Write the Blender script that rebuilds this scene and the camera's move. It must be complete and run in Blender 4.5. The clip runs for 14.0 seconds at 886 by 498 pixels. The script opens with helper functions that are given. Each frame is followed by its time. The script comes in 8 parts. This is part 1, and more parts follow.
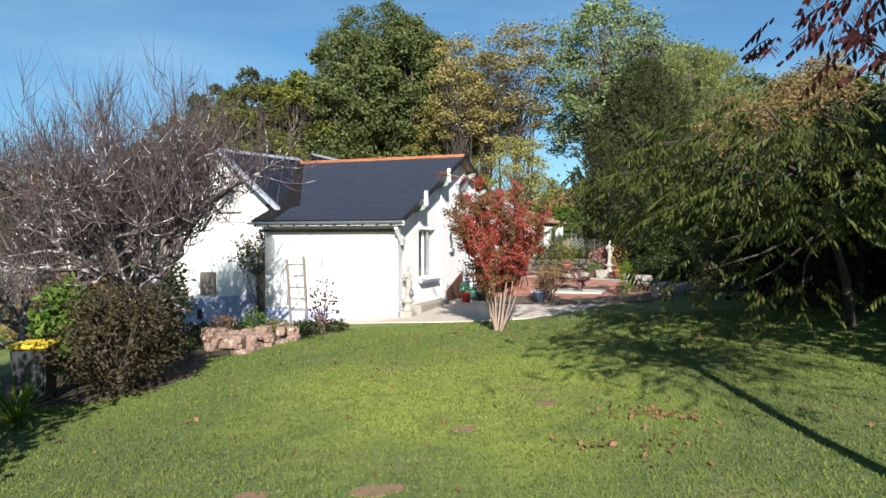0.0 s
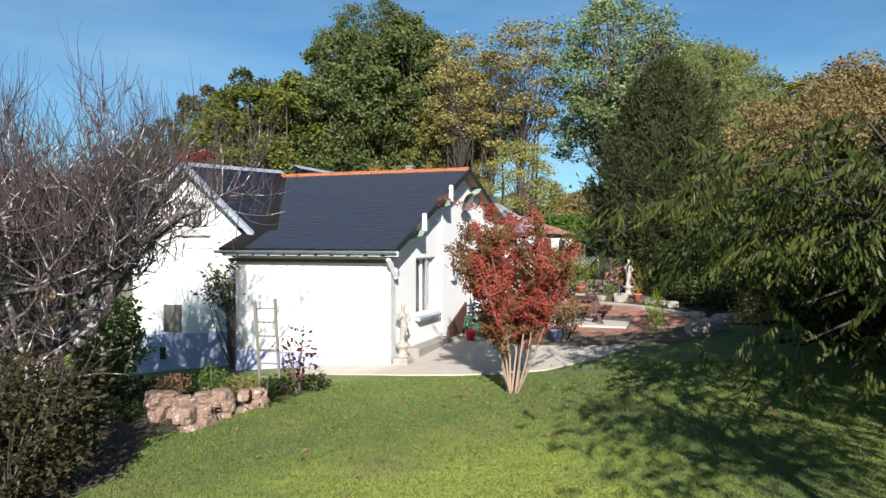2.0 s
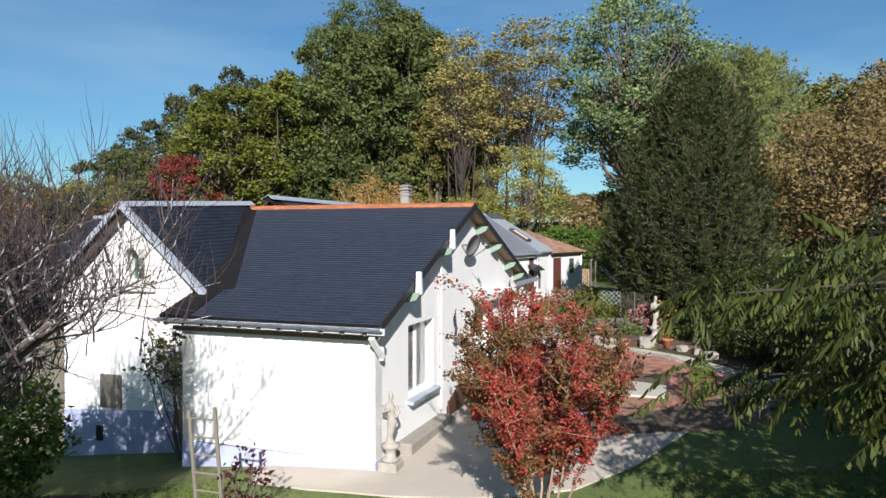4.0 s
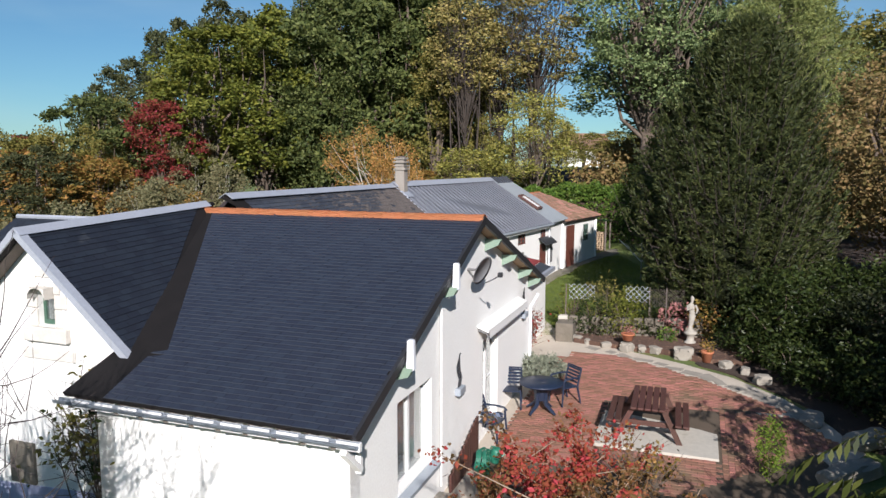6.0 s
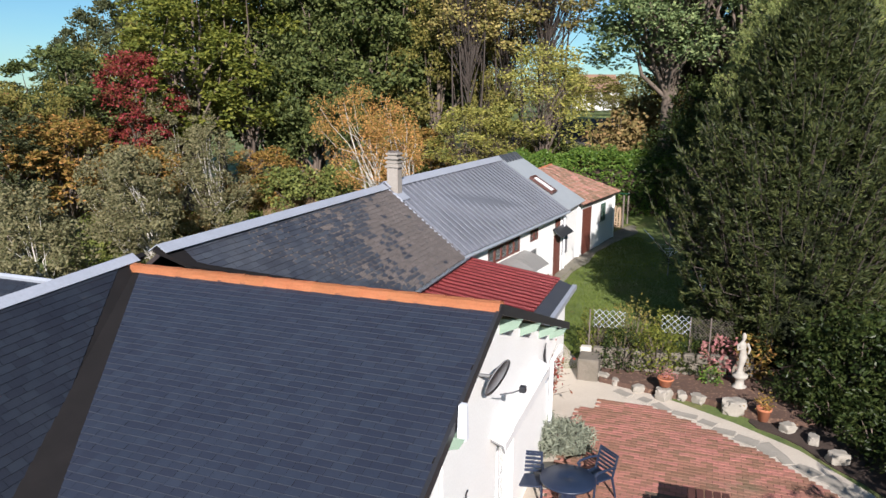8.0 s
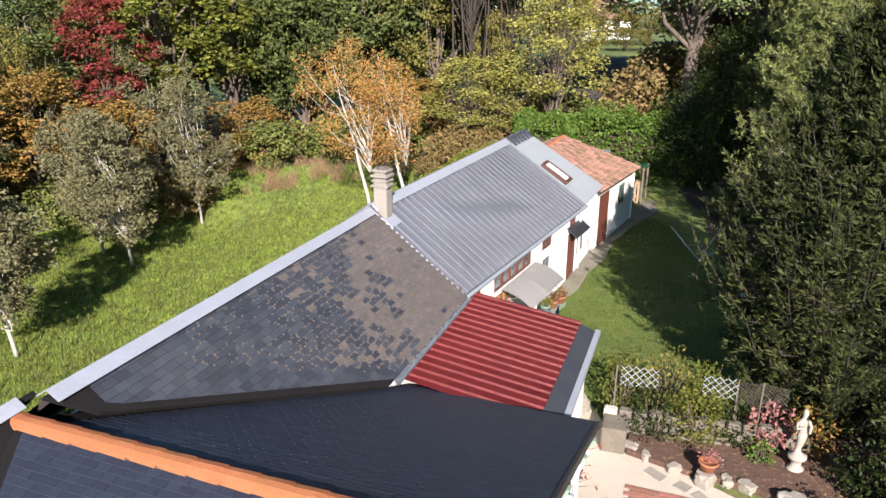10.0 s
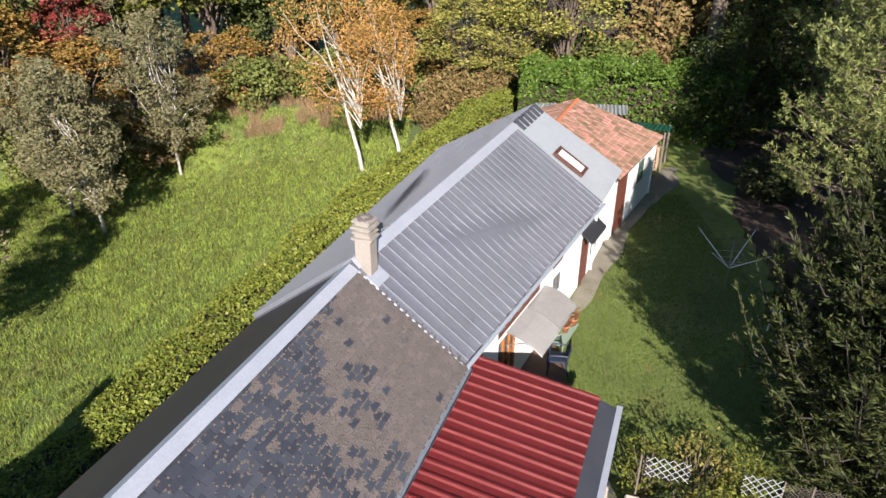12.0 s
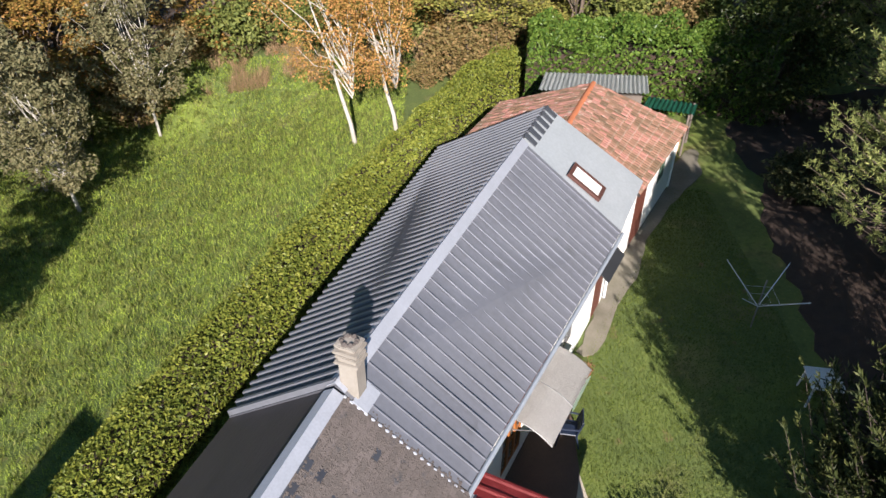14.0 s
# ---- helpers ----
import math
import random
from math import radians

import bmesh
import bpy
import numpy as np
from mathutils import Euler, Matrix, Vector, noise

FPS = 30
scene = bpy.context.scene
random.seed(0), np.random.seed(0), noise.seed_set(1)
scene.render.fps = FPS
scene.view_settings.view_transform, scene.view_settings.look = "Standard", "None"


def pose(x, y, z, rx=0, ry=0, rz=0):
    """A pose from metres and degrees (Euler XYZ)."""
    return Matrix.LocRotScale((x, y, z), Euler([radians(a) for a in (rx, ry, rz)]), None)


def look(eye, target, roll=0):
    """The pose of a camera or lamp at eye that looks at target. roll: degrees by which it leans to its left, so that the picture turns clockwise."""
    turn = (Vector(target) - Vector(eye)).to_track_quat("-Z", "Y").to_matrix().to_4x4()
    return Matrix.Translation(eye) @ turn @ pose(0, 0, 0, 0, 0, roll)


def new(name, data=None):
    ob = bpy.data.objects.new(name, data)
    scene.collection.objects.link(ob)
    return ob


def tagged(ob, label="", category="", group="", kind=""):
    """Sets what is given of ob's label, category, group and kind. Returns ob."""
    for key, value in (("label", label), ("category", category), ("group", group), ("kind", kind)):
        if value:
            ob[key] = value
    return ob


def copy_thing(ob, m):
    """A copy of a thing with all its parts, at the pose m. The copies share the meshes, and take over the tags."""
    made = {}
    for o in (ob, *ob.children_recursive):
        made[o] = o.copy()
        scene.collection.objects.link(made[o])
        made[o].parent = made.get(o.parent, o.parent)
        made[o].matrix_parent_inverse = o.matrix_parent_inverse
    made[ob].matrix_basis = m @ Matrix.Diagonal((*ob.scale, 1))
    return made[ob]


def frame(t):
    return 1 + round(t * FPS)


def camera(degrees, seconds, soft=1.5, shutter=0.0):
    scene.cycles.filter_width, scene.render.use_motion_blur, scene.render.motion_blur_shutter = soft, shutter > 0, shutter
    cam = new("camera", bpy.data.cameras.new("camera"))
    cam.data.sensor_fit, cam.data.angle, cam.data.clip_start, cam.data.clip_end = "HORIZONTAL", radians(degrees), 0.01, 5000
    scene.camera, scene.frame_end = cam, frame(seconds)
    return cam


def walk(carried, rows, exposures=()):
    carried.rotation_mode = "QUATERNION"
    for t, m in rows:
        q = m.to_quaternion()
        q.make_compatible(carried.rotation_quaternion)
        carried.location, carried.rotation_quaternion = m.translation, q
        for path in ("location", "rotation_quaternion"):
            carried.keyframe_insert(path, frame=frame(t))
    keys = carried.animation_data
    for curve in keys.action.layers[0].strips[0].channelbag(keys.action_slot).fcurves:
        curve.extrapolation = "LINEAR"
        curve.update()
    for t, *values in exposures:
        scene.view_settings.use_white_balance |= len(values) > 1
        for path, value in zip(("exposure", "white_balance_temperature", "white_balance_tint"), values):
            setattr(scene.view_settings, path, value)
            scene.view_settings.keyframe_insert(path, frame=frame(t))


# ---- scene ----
cam = camera(65.0, 14.0)
METRES, EYE, TILT, LEAN, TURN = 30.0, 2.02, -0.7, 0.0, 0.0
ROWS = [
    (0.0, 0.0, 0.0, 0.0, -0.0, 0.0, 0.0),
    (0.5, -0.0004, 0.0212, 0.0045, -0.02, 0.01, -0.01),
    (1.0, -0.0011, 0.0475, 0.0101, -0.02, 0.02, -0.01),
    (1.5, -0.0014, 0.0739, 0.0171, -0.03, 0.02, -0.0),
    (2.0, -0.0014, 0.1039, 0.0276, -0.02, 0.01, -0.0),
    (2.5, -0.0011, 0.1329, 0.0382, -0.02, 0.02, 0.0),
    (3.0, -0.0005, 0.1653, 0.0507, -0.01, 0.02, -0.0),
    (3.5, -0.0007, 0.1958, 0.0627, -0.01, 0.02, -0.02),
    (6.0, -0.0004, 0.3564, 0.1381, 0.13, -6.16, -0.1),
    (6.5, -0.0004, 0.3884, 0.1533, 0.15, -7.48, -0.11),
    (7.0, -0.0004, 0.424, 0.1699, 0.18, -8.93, -0.08),
    (7.5, -0.0007, 0.4581, 0.1855, 0.19, -10.23, -0.1),
    (8.0, -0.0007, 0.495, 0.2026, 0.23, -11.61, -0.14),
    (10.5, -0.0001, 0.666, 0.2911, 0.25, -20.19, -0.26),
    (11.0, 0.0005, 0.7009, 0.3105, 0.27, -22.37, -0.29),
    (11.5, 0.0012, 0.7325, 0.3286, 0.27, -24.44, -0.32),
    (12.0, 0.0016, 0.7667, 0.3486, 0.28, -26.7, -0.34),
    (12.5, 0.002, 0.7989, 0.3667, 0.29, -28.86, -0.38),
    (13.0, 0.0016, 0.8343, 0.3873, 0.31, -31.03, -0.38),
    (13.5, 0.0012, 0.8664, 0.4068, 0.33, -33.06, -0.42),
    (14.0, 0.0008, 0.9, 0.4278, 0.35, -35.19, -0.46),
]
walk(cam, [(t, pose(0, 0, EYE, TILT, LEAN, TURN) @ pose(METRES * x, METRES * y, METRES * z, 90 + pitch, roll, yaw)) for t, x, y, z, yaw, pitch, roll in ROWS],
     [(0.0, 0.99, 6250, 12), (3.5, 0.80, 6150, 12), (6.0, 0.58, 6200, 15), (7.0, 0.80, 6220, 15), (8.0, 0.88, 6250, 15), (10.5, 1.28, 6550, 17), (14.0, 1.12, 6550, 16)])

# ---------------------------------------------------------------- world and sun
SUN_AZ, SUN_EL = radians(177.0), radians(27.5)   # clockwise from +y
world = bpy.data.worlds.new("sky")
scene.world = world
world.use_nodes = True
wn, wl = world.node_tree.nodes, world.node_tree.links
wbg = wn["Background"]
sky = wn.new("ShaderNodeTexSky")
sky.sky_type, sky.sun_disc = "NISHITA", False
sky.sun_elevation, sky.sun_rotation = SUN_EL, SUN_AZ
sky.air_density, sky.dust_density, sky.ozone_density = 1.0, 0.2, 1.6
wtc = wn.new("ShaderNodeTexCoord")
wmp = wn.new("ShaderNodeMapping")
wmp.inputs["Scale"].default_value = (1.2, 3.0, 7.0)
wmp.inputs["Rotation"].default_value = (0.0, radians(24), radians(20))
wno = wn.new("ShaderNodeTexNoise")
wno.inputs["Scale"].default_value, wno.inputs["Detail"].default_value = 1.3, 6.0
wrp = wn.new("ShaderNodeValToRGB")
wrp.color_ramp.elements[0].position, wrp.color_ramp.elements[1].position = 0.47, 0.80
wmu = wn.new("ShaderNodeMath")
wmu.operation = "MULTIPLY"
wmu.inputs[1].default_value = 0.30
wmx = wn.new("ShaderNodeMix")
wmx.data_type = "RGBA"
wmx.inputs["B"].default_value = (11.0, 9.6, 8.6, 1)
wl.new(wtc.outputs["Generated"], wmp.inputs["Vector"])
wl.new(wmp.outputs["Vector"], wno.inputs["Vector"])
wl.new(wno.outputs["Fac"], wrp.inputs["Fac"])
wl.new(wrp.outputs["Color"], wmu.inputs[0])
wl.new(wmu.outputs[0], wmx.inputs["Factor"])
wl.new(sky.outputs["Color"], wmx.inputs["A"])
wti = wn.new("ShaderNodeMix")
wti.data_type, wti.blend_type = "RGBA", "MULTIPLY"
wti.inputs["Factor"].default_value = 1.0
wti.inputs["B"].default_value = (0.80, 1.24, 1.44, 1)
wl.new(wmx.outputs["Result"], wti.inputs["A"])
wl.new(wti.outputs["Result"], wbg.inputs["Color"])
wbg.inputs["Strength"].default_value = 0.039

sun_data = bpy.data.lights.new("sun", "SUN")
sun_data.energy, sun_data.angle, sun_data.color = 5.0, radians(0.53), (1.0, 0.95, 0.88)
sun = new("sun", sun_data)
sun.matrix_basis = look((40 * math.sin(SUN_AZ), 40 * math.cos(SUN_AZ), 40 * math.tan(SUN_EL)), (0, 0, 0))


# ---------------------------------------------------------------- materials
def mat(name, c1, c2=None, scale=4.0, rough=0.8, metal=0.0, bump=0.0, bscale=None, fine=None, island=0.0, rnd=0.0,
        stretch=(1, 1, 1), spots=None, translucent=None, spec=0.5, detail=6.0):
    """Two-scale noise between c1 and c2; fine grain; spots=(colour, scale, threshold, softness); island / rnd: value shift per island / per object."""
    m = bpy.data.materials.new(name)
    m.use_nodes = True
    n, l = m.node_tree.nodes, m.node_tree.links
    bs = n["Principled BSDF"]
    bs.inputs["Roughness"].default_value, bs.inputs["Metallic"].default_value = rough, metal
    bs.inputs["Specular IOR Level"].default_value = spec
    tc = n.new("ShaderNodeTexCoord")
    mp = n.new("ShaderNodeMapping")
    mp.inputs["Scale"].default_value = stretch
    l.new(tc.outputs["Object"], mp.inputs["Vector"])
    vec = mp.outputs["Vector"]

    def tex(sc, det=detail, rgh=0.55):
        t = n.new("ShaderNodeTexNoise")
        t.inputs["Scale"].default_value, t.inputs["Detail"].default_value, t.inputs["Roughness"].default_value = sc, det, rgh
        l.new(vec, t.inputs["Vector"])
        return t.outputs["Fac"]

    def ramp(src, a, b):
        r = n.new("ShaderNodeMapRange")
        r.inputs["From Min"].default_value, r.inputs["From Max"].default_value = a, b
        l.new(src, r.inputs["Value"])
        return r.outputs["Result"]

    def mix(fac, a, b, kind="MIX"):
        x = n.new("ShaderNodeMix")
        x.data_type, x.blend_type = "RGBA", kind
        for sock, val in (("Factor", fac), ("A", a), ("B", b)):
            if isinstance(val, bpy.types.NodeSocket):
                l.new(val, x.inputs[sock])
            elif sock == "Factor":
                x.inputs[sock].default_value = val
            else:
                x.inputs[sock].default_value = (*val[:3], 1)
        return x.outputs["Result"]

    c2 = c2 or tuple(v * 0.8 for v in c1)
    col = mix(ramp(tex(scale), 0.3, 0.7), c1, c2)
    g = tex(fine or scale * 9, 4.0)
    col = mix(0.35, col, mix(g, tuple(v * 0.55 for v in c1), tuple(min(1, v * 1.5) for v in c1)))
    if spots:
        sc, th, so = spots[1:]
        col = mix(ramp(tex(sc), th, th + so), col, spots[0])
    geo = None
    if island or rnd:
        if island:
            geo = n.new("ShaderNodeNewGeometry").outputs["Random Per Island"]
            amt = island
        else:
            geo = n.new("ShaderNodeObjectInfo").outputs["Random"]
            amt = rnd
        hs = n.new("ShaderNodeHueSaturation")
        v = n.new("ShaderNodeMapRange")
        v.inputs["To Min"].default_value, v.inputs["To Max"].default_value = 1 - amt, 1 + amt
        l.new(geo, v.inputs["Value"])
        l.new(v.outputs["Result"], hs.inputs["Value"])
        h = n.new("ShaderNodeMapRange")
        h.inputs["To Min"].default_value, h.inputs["To Max"].default_value = 0.5 + 0.05 * amt, 0.5 - 0.05 * amt
        l.new(geo, h.inputs["Value"])
        l.new(h.outputs["Result"], hs.inputs["Hue"])
        l.new(col, hs.inputs["Color"])
        col = hs.outputs["Color"]
    l.new(col, bs.inputs["Base Color"])
    if bump:
        b = n.new("ShaderNodeBump")
        b.inputs["Strength"].default_value, b.inputs["Distance"].default_value = 1.0, bump
        l.new(tex(bscale or scale * 6), b.inputs["Height"])
        l.new(b.outputs["Normal"], bs.inputs["Normal"])
    if translucent:
        tr = n.new("ShaderNodeBsdfTranslucent")
        ms = n.new("ShaderNodeMixShader")
        ms.inputs["Fac"].default_value = translucent
        l.new(col, tr.inputs["Color"])
        l.new(bs.outputs["BSDF"], ms.inputs[1])
        l.new(tr.outputs["BSDF"], ms.inputs[2])
        l.new(ms.outputs["Shader"], n["Material Output"].inputs["Surface"])
    return m


def glass_mat(name, tint=(0.8, 0.85, 0.85)):
    m = bpy.data.materials.new(name)
    m.use_nodes = True
    bs = m.node_tree.nodes["Principled BSDF"]
    bs.inputs["Base Color"].default_value = (*tint, 1)
    bs.inputs["Roughness"].default_value = 0.04
    bs.inputs["Transmission Weight"].default_value = 0.9
    return m


M = {}
M["plaster"] = mat("plaster", (0.88, 0.865, 0.82), (0.84, 0.82, 0.77), 0.8, 0.92, bump=0.004, bscale=60, fine=25)
M["plinth"] = mat("plinth_paint", (0.42, 0.44, 0.62), (0.34, 0.36, 0.52), 2.5, 0.85, bump=0.004, bscale=50)
M["slate"] = mat("slate", (0.020, 0.025, 0.040), (0.026, 0.031, 0.047), 1.0, 0.50, bump=0.002, bscale=45, island=0.13, fine=30)
M["wing_slate"] = mat("wing_slate", (0.011, 0.014, 0.022), (0.017, 0.020, 0.028), 1.2, 0.55, bump=0.003, bscale=40, island=0.22, fine=30, spots=((0.06, 0.062, 0.065), 1.6, 0.66, 0.12))
M["old_slate"] = mat("old_slate", (0.038, 0.043, 0.056), (0.062, 0.064, 0.072), 1.2, 0.48, bump=0.003, bscale=40, island=0.25, fine=30)
M["mossy_slate"] = mat("moss_covered_slate", (0.098, 0.082, 0.075), (0.140, 0.118, 0.108), 1.6, 0.95, bump=0.010, bscale=35, island=0.16, fine=22, spots=((0.050, 0.052, 0.060), 3.2, 0.60, 0.12))
M["slate_piece"] = mat("slate_single", (0.020, 0.025, 0.040), (0.026, 0.031, 0.047), 1.0, 0.50, bump=0.002, bscale=45, rnd=0.13, fine=30)
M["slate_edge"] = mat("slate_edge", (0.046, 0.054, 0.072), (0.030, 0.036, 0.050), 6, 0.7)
M["lead"] = mat("valley_sheet", (0.009, 0.008, 0.008), (0.014, 0.012, 0.012), 2.2, 0.8, bump=0.004, bscale=6, spec=0.2)
M["felt"] = mat("roofing_felt", (0.030, 0.023, 0.023), (0.056, 0.044, 0.042), 1.5, 0.55, bump=0.006, bscale=14, stretch=(1, 0.35, 1))
M["zinc"] = mat("zinc_sheet", (0.175, 0.182, 0.210), (0.215, 0.222, 0.250), 0.9, 0.42, 0.35, bump=0.003, bscale=9, spots=((0.15, 0.155, 0.17), 2.3, 0.6, 0.2))
# west slope of the barn: shade of its troughs put into the colour
M["shaded_zinc"] = mat("shaded_zinc_sheet", (0.050, 0.052, 0.062), (0.075, 0.077, 0.090), 1.4, 0.7, 0.0, bump=0.003, bscale=12, spec=0.35)
M["zinc_light"] = mat("zinc_sheet_light", (0.36, 0.39, 0.41), (0.43, 0.46, 0.48), 1.2, 0.45, 0.2, bump=0.003, bscale=8)
M["ridge_zinc"] = mat("ridge_zinc", (0.38, 0.40, 0.45), (0.32, 0.34, 0.38), 2.5, 0.5, 0.2)
M["gutter"] = mat("gutter_zinc", (0.33, 0.37, 0.42), (0.42, 0.46, 0.50), 3, 0.45, 0.3)
M["orange"] = mat("orange_ridge_tile", (0.62, 0.25, 0.11), (0.54, 0.20, 0.085), 3, 0.75, bump=0.003, bscale=40, rnd=0.06)
M["red_sheet"] = mat("red_roof_sheet", (0.27, 0.035, 0.035), (0.22, 0.028, 0.030), 1.3, 0.55, bump=0.001, bscale=20, spots=((0.30, 0.06, 0.055), 3, 0.62, 0.2))
M["terracotta"] = mat("old_roof_tile", (0.275, 0.140, 0.088), (0.165, 0.108, 0.080), 2.6, 0.9, bump=0.006, bscale=40, rnd=0.5, spots=((0.33, 0.25, 0.19), 5.0, 0.56, 0.12))
M["terracotta_rest"] = mat("old_roof_tile_rest", (0.275, 0.140, 0.088), (0.165, 0.108, 0.080), 2.6, 0.9, bump=0.006, bscale=40, island=0.5, spots=((0.33, 0.25, 0.19), 5.0, 0.56, 0.12))
M["terracotta_new"] = mat("ridge_roof_tile", (0.55, 0.17, 0.08), (0.46, 0.14, 0.07), 3, 0.85, bump=0.003, rnd=0.2)
M["paver"] = mat("brick_paver", (0.30, 0.14, 0.095), (0.23, 0.105, 0.075), 1.1, 0.9, bump=0.004, bscale=70, rnd=0.30, spots=((0.19, 0.145, 0.085), 0.8, 0.54, 0.22))
M["paver_joined"] = mat("brick_paver_rest", (0.30, 0.14, 0.095), (0.23, 0.105, 0.075), 1.1, 0.9, bump=0.004, bscale=70, island=0.30, spots=((0.19, 0.145, 0.085), 0.8, 0.54, 0.22))
M["yard"] = mat("dark_yard_paving", (0.115, 0.075, 0.055), (0.075, 0.050, 0.040), 2.5, 0.95, bump=0.01, bscale=20)
M["joint"] = mat("paver_joint", (0.105, 0.075, 0.052), (0.075, 0.060, 0.038), 4, 0.95, bump=0.004)
M["gravel"] = mat("pale_gravel", (0.50, 0.44, 0.36), (0.42, 0.36, 0.29), 1.4, 0.95, bump=0.012, bscale=55, fine=45)
M["concrete"] = mat("concrete", (0.47, 0.44, 0.38), (0.40, 0.37, 0.31), 1.3, 0.9, bump=0.004, bscale=50, spots=((0.28, 0.26, 0.2), 2.2, 0.62, 0.2))
M["stone"] = mat("pale_stone", (0.31, 0.28, 0.235), (0.21, 0.19, 0.155), 3, 0.92, bump=0.015, bscale=12)
M["rock"] = mat("garden_rock", (0.30, 0.195, 0.14), (0.13, 0.085, 0.062), 6, 0.95, bump=0.06, bscale=12, spots=((0.46, 0.38, 0.31), 7, 0.56, 0.10))
M["quoin"] = mat("dressed_stone", (0.58, 0.55, 0.50), (0.47, 0.44, 0.40), 4, 0.9, bump=0.004, bscale=30)
M["worn_path"] = mat("worn_path", (0.22, 0.195, 0.155), (0.12, 0.115, 0.075), 1.6, 0.95, bump=0.012, bscale=40)
M["wall_stone"] = mat("wall_stone", (0.17, 0.145, 0.115), (0.095, 0.085, 0.062), 3.0, 0.95, bump=0.02, bscale=12)
M["pale_sheet"] = mat("pale_corrugated_sheet", (0.58, 0.60, 0.58), (0.42, 0.45, 0.44), 1.5, 0.7, bump=0.003)
M["litter"] = mat("leaf_litter", (0.115, 0.062, 0.042), (0.060, 0.036, 0.026), 4, 0.98, bump=0.03, bscale=22, spots=((0.20, 0.12, 0.075), 9.0, 0.55, 0.10))
M["statue"] = mat("cast_stone", (0.38, 0.35, 0.30), (0.22, 0.20, 0.17), 5, 0.9, bump=0.006, bscale=40)
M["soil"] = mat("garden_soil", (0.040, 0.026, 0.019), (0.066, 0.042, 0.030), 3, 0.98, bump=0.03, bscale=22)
M["brown_wood"] = mat("brown_stained_wood", (0.085, 0.035, 0.025), (0.06, 0.026, 0.02), 3, 0.6, bump=0.003, bscale=30, stretch=(1, 8, 8), rnd=0.15)
M["door_wood"] = mat("red_brown_door_wood", (0.13, 0.040, 0.025), (0.09, 0.03, 0.02), 4, 0.55, bump=0.002, stretch=(6, 6, 1))
M["orange_wood"] = mat("varnished_wood", (0.40, 0.14, 0.035), (0.30, 0.10, 0.03), 4, 0.4, stretch=(5, 5, 1))
M["rafter"] = mat("weathered_rafter", (0.16, 0.13, 0.11), (0.10, 0.085, 0.07), 5, 0.85)
M["tan_wood"] = mat("tan_soffit_wood", (0.36, 0.24, 0.14), (0.28, 0.18, 0.10), 5, 0.8, stretch=(1, 6, 1))
M["ladder_wood"] = mat("grey_weathered_wood", (0.20, 0.175, 0.14), (0.14, 0.12, 0.095), 6, 0.9, bump=0.003, stretch=(1, 1, 0.2))
M["green_paint"] = mat("pale_green_paint", (0.22, 0.30, 0.23), (0.17, 0.24, 0.18), 5, 0.7)
M["dark_green"] = mat("dark_green_paint", (0.05, 0.11, 0.075), (0.04, 0.08, 0.055), 5, 0.55)
M["white_paint"] = mat("white_paint", (0.80, 0.79, 0.76), (0.74, 0.73, 0.70), 3, 0.5)
M["white_metal"] = mat("white_sheet", (0.72, 0.74, 0.78), (0.64, 0.66, 0.70), 3, 0.5)
M["blue_plastic"] = mat("dark_blue_plastic", (0.012, 0.020, 0.042), (0.018, 0.028, 0.055), 3, 0.38)
M["dark_plastic"] = mat("dark_grey_plastic", (0.030, 0.032, 0.036), (0.022, 0.024, 0.028), 3, 0.45)
M["yellow_plastic"] = mat("yellow_plastic", (0.75, 0.50, 0.02), (0.65, 0.42, 0.02), 3, 0.5)
M["green_plastic"] = mat("green_plastic", (0.02, 0.16, 0.10), (0.02, 0.12, 0.08), 4, 0.45)
M["white_plastic"] = mat("white_plastic", (0.70, 0.70, 0.69), (0.62, 0.62, 0.61), 3, 0.45)
M["bare_earth"] = mat("bare_earth", (0.25, 0.145, 0.085), (0.19, 0.11, 0.065), 6, 0.98, bump=0.01)
M["lattice"] = mat("weathered_lattice", (0.34, 0.37, 0.38), (0.26, 0.28, 0.29), 5, 0.7)
M["polycarb"] = mat("frosted_polycarbonate", (0.62, 0.60, 0.57), (0.52, 0.50, 0.47), 2.5, 0.22)
M["grey_metal"] = mat("grey_metal", (0.20, 0.20, 0.20), (0.15, 0.15, 0.155), 4, 0.5, 0.4)
M["dish"] = mat("dish_grey", (0.17, 0.17, 0.175), (0.14, 0.14, 0.145), 3, 0.6)
M["dark_metal"] = mat("dark_metal", (0.03, 0.03, 0.033), (0.045, 0.045, 0.05), 3, 0.5, 0.3)
M["terra_pot"] = mat("terracotta_pot", (0.42, 0.15, 0.07), (0.34, 0.12, 0.06), 4, 0.85)
M["blue_pot"] = mat("blue_glazed_pot", (0.16, 0.20, 0.30), (0.12, 0.15, 0.24), 4, 0.4)
M["red_pot"] = mat("red_pot", (0.60, 0.05, 0.03), (0.5, 0.04, 0.03), 4, 0.5)
M["chimney"] = mat("chimney_render", (0.29, 0.26, 0.225), (0.22, 0.195, 0.165), 3, 0.95, bump=0.01, bscale=30)
M["moss"] = mat("dry_moss", (0.088, 0.073, 0.066), (0.128, 0.108, 0.098), 5, 1.0, bump=0.02, bscale=40, fine=30)
M["bark"] = mat("bark", (0.10, 0.075, 0.055), (0.16, 0.125, 0.10), 5, 0.95, bump=0.02, bscale=14, stretch=(1, 1, 0.25))
M["pale_bark"] = mat("pale_smooth_bark", (0.34, 0.25, 0.18), (0.24, 0.17, 0.12), 5, 0.8)
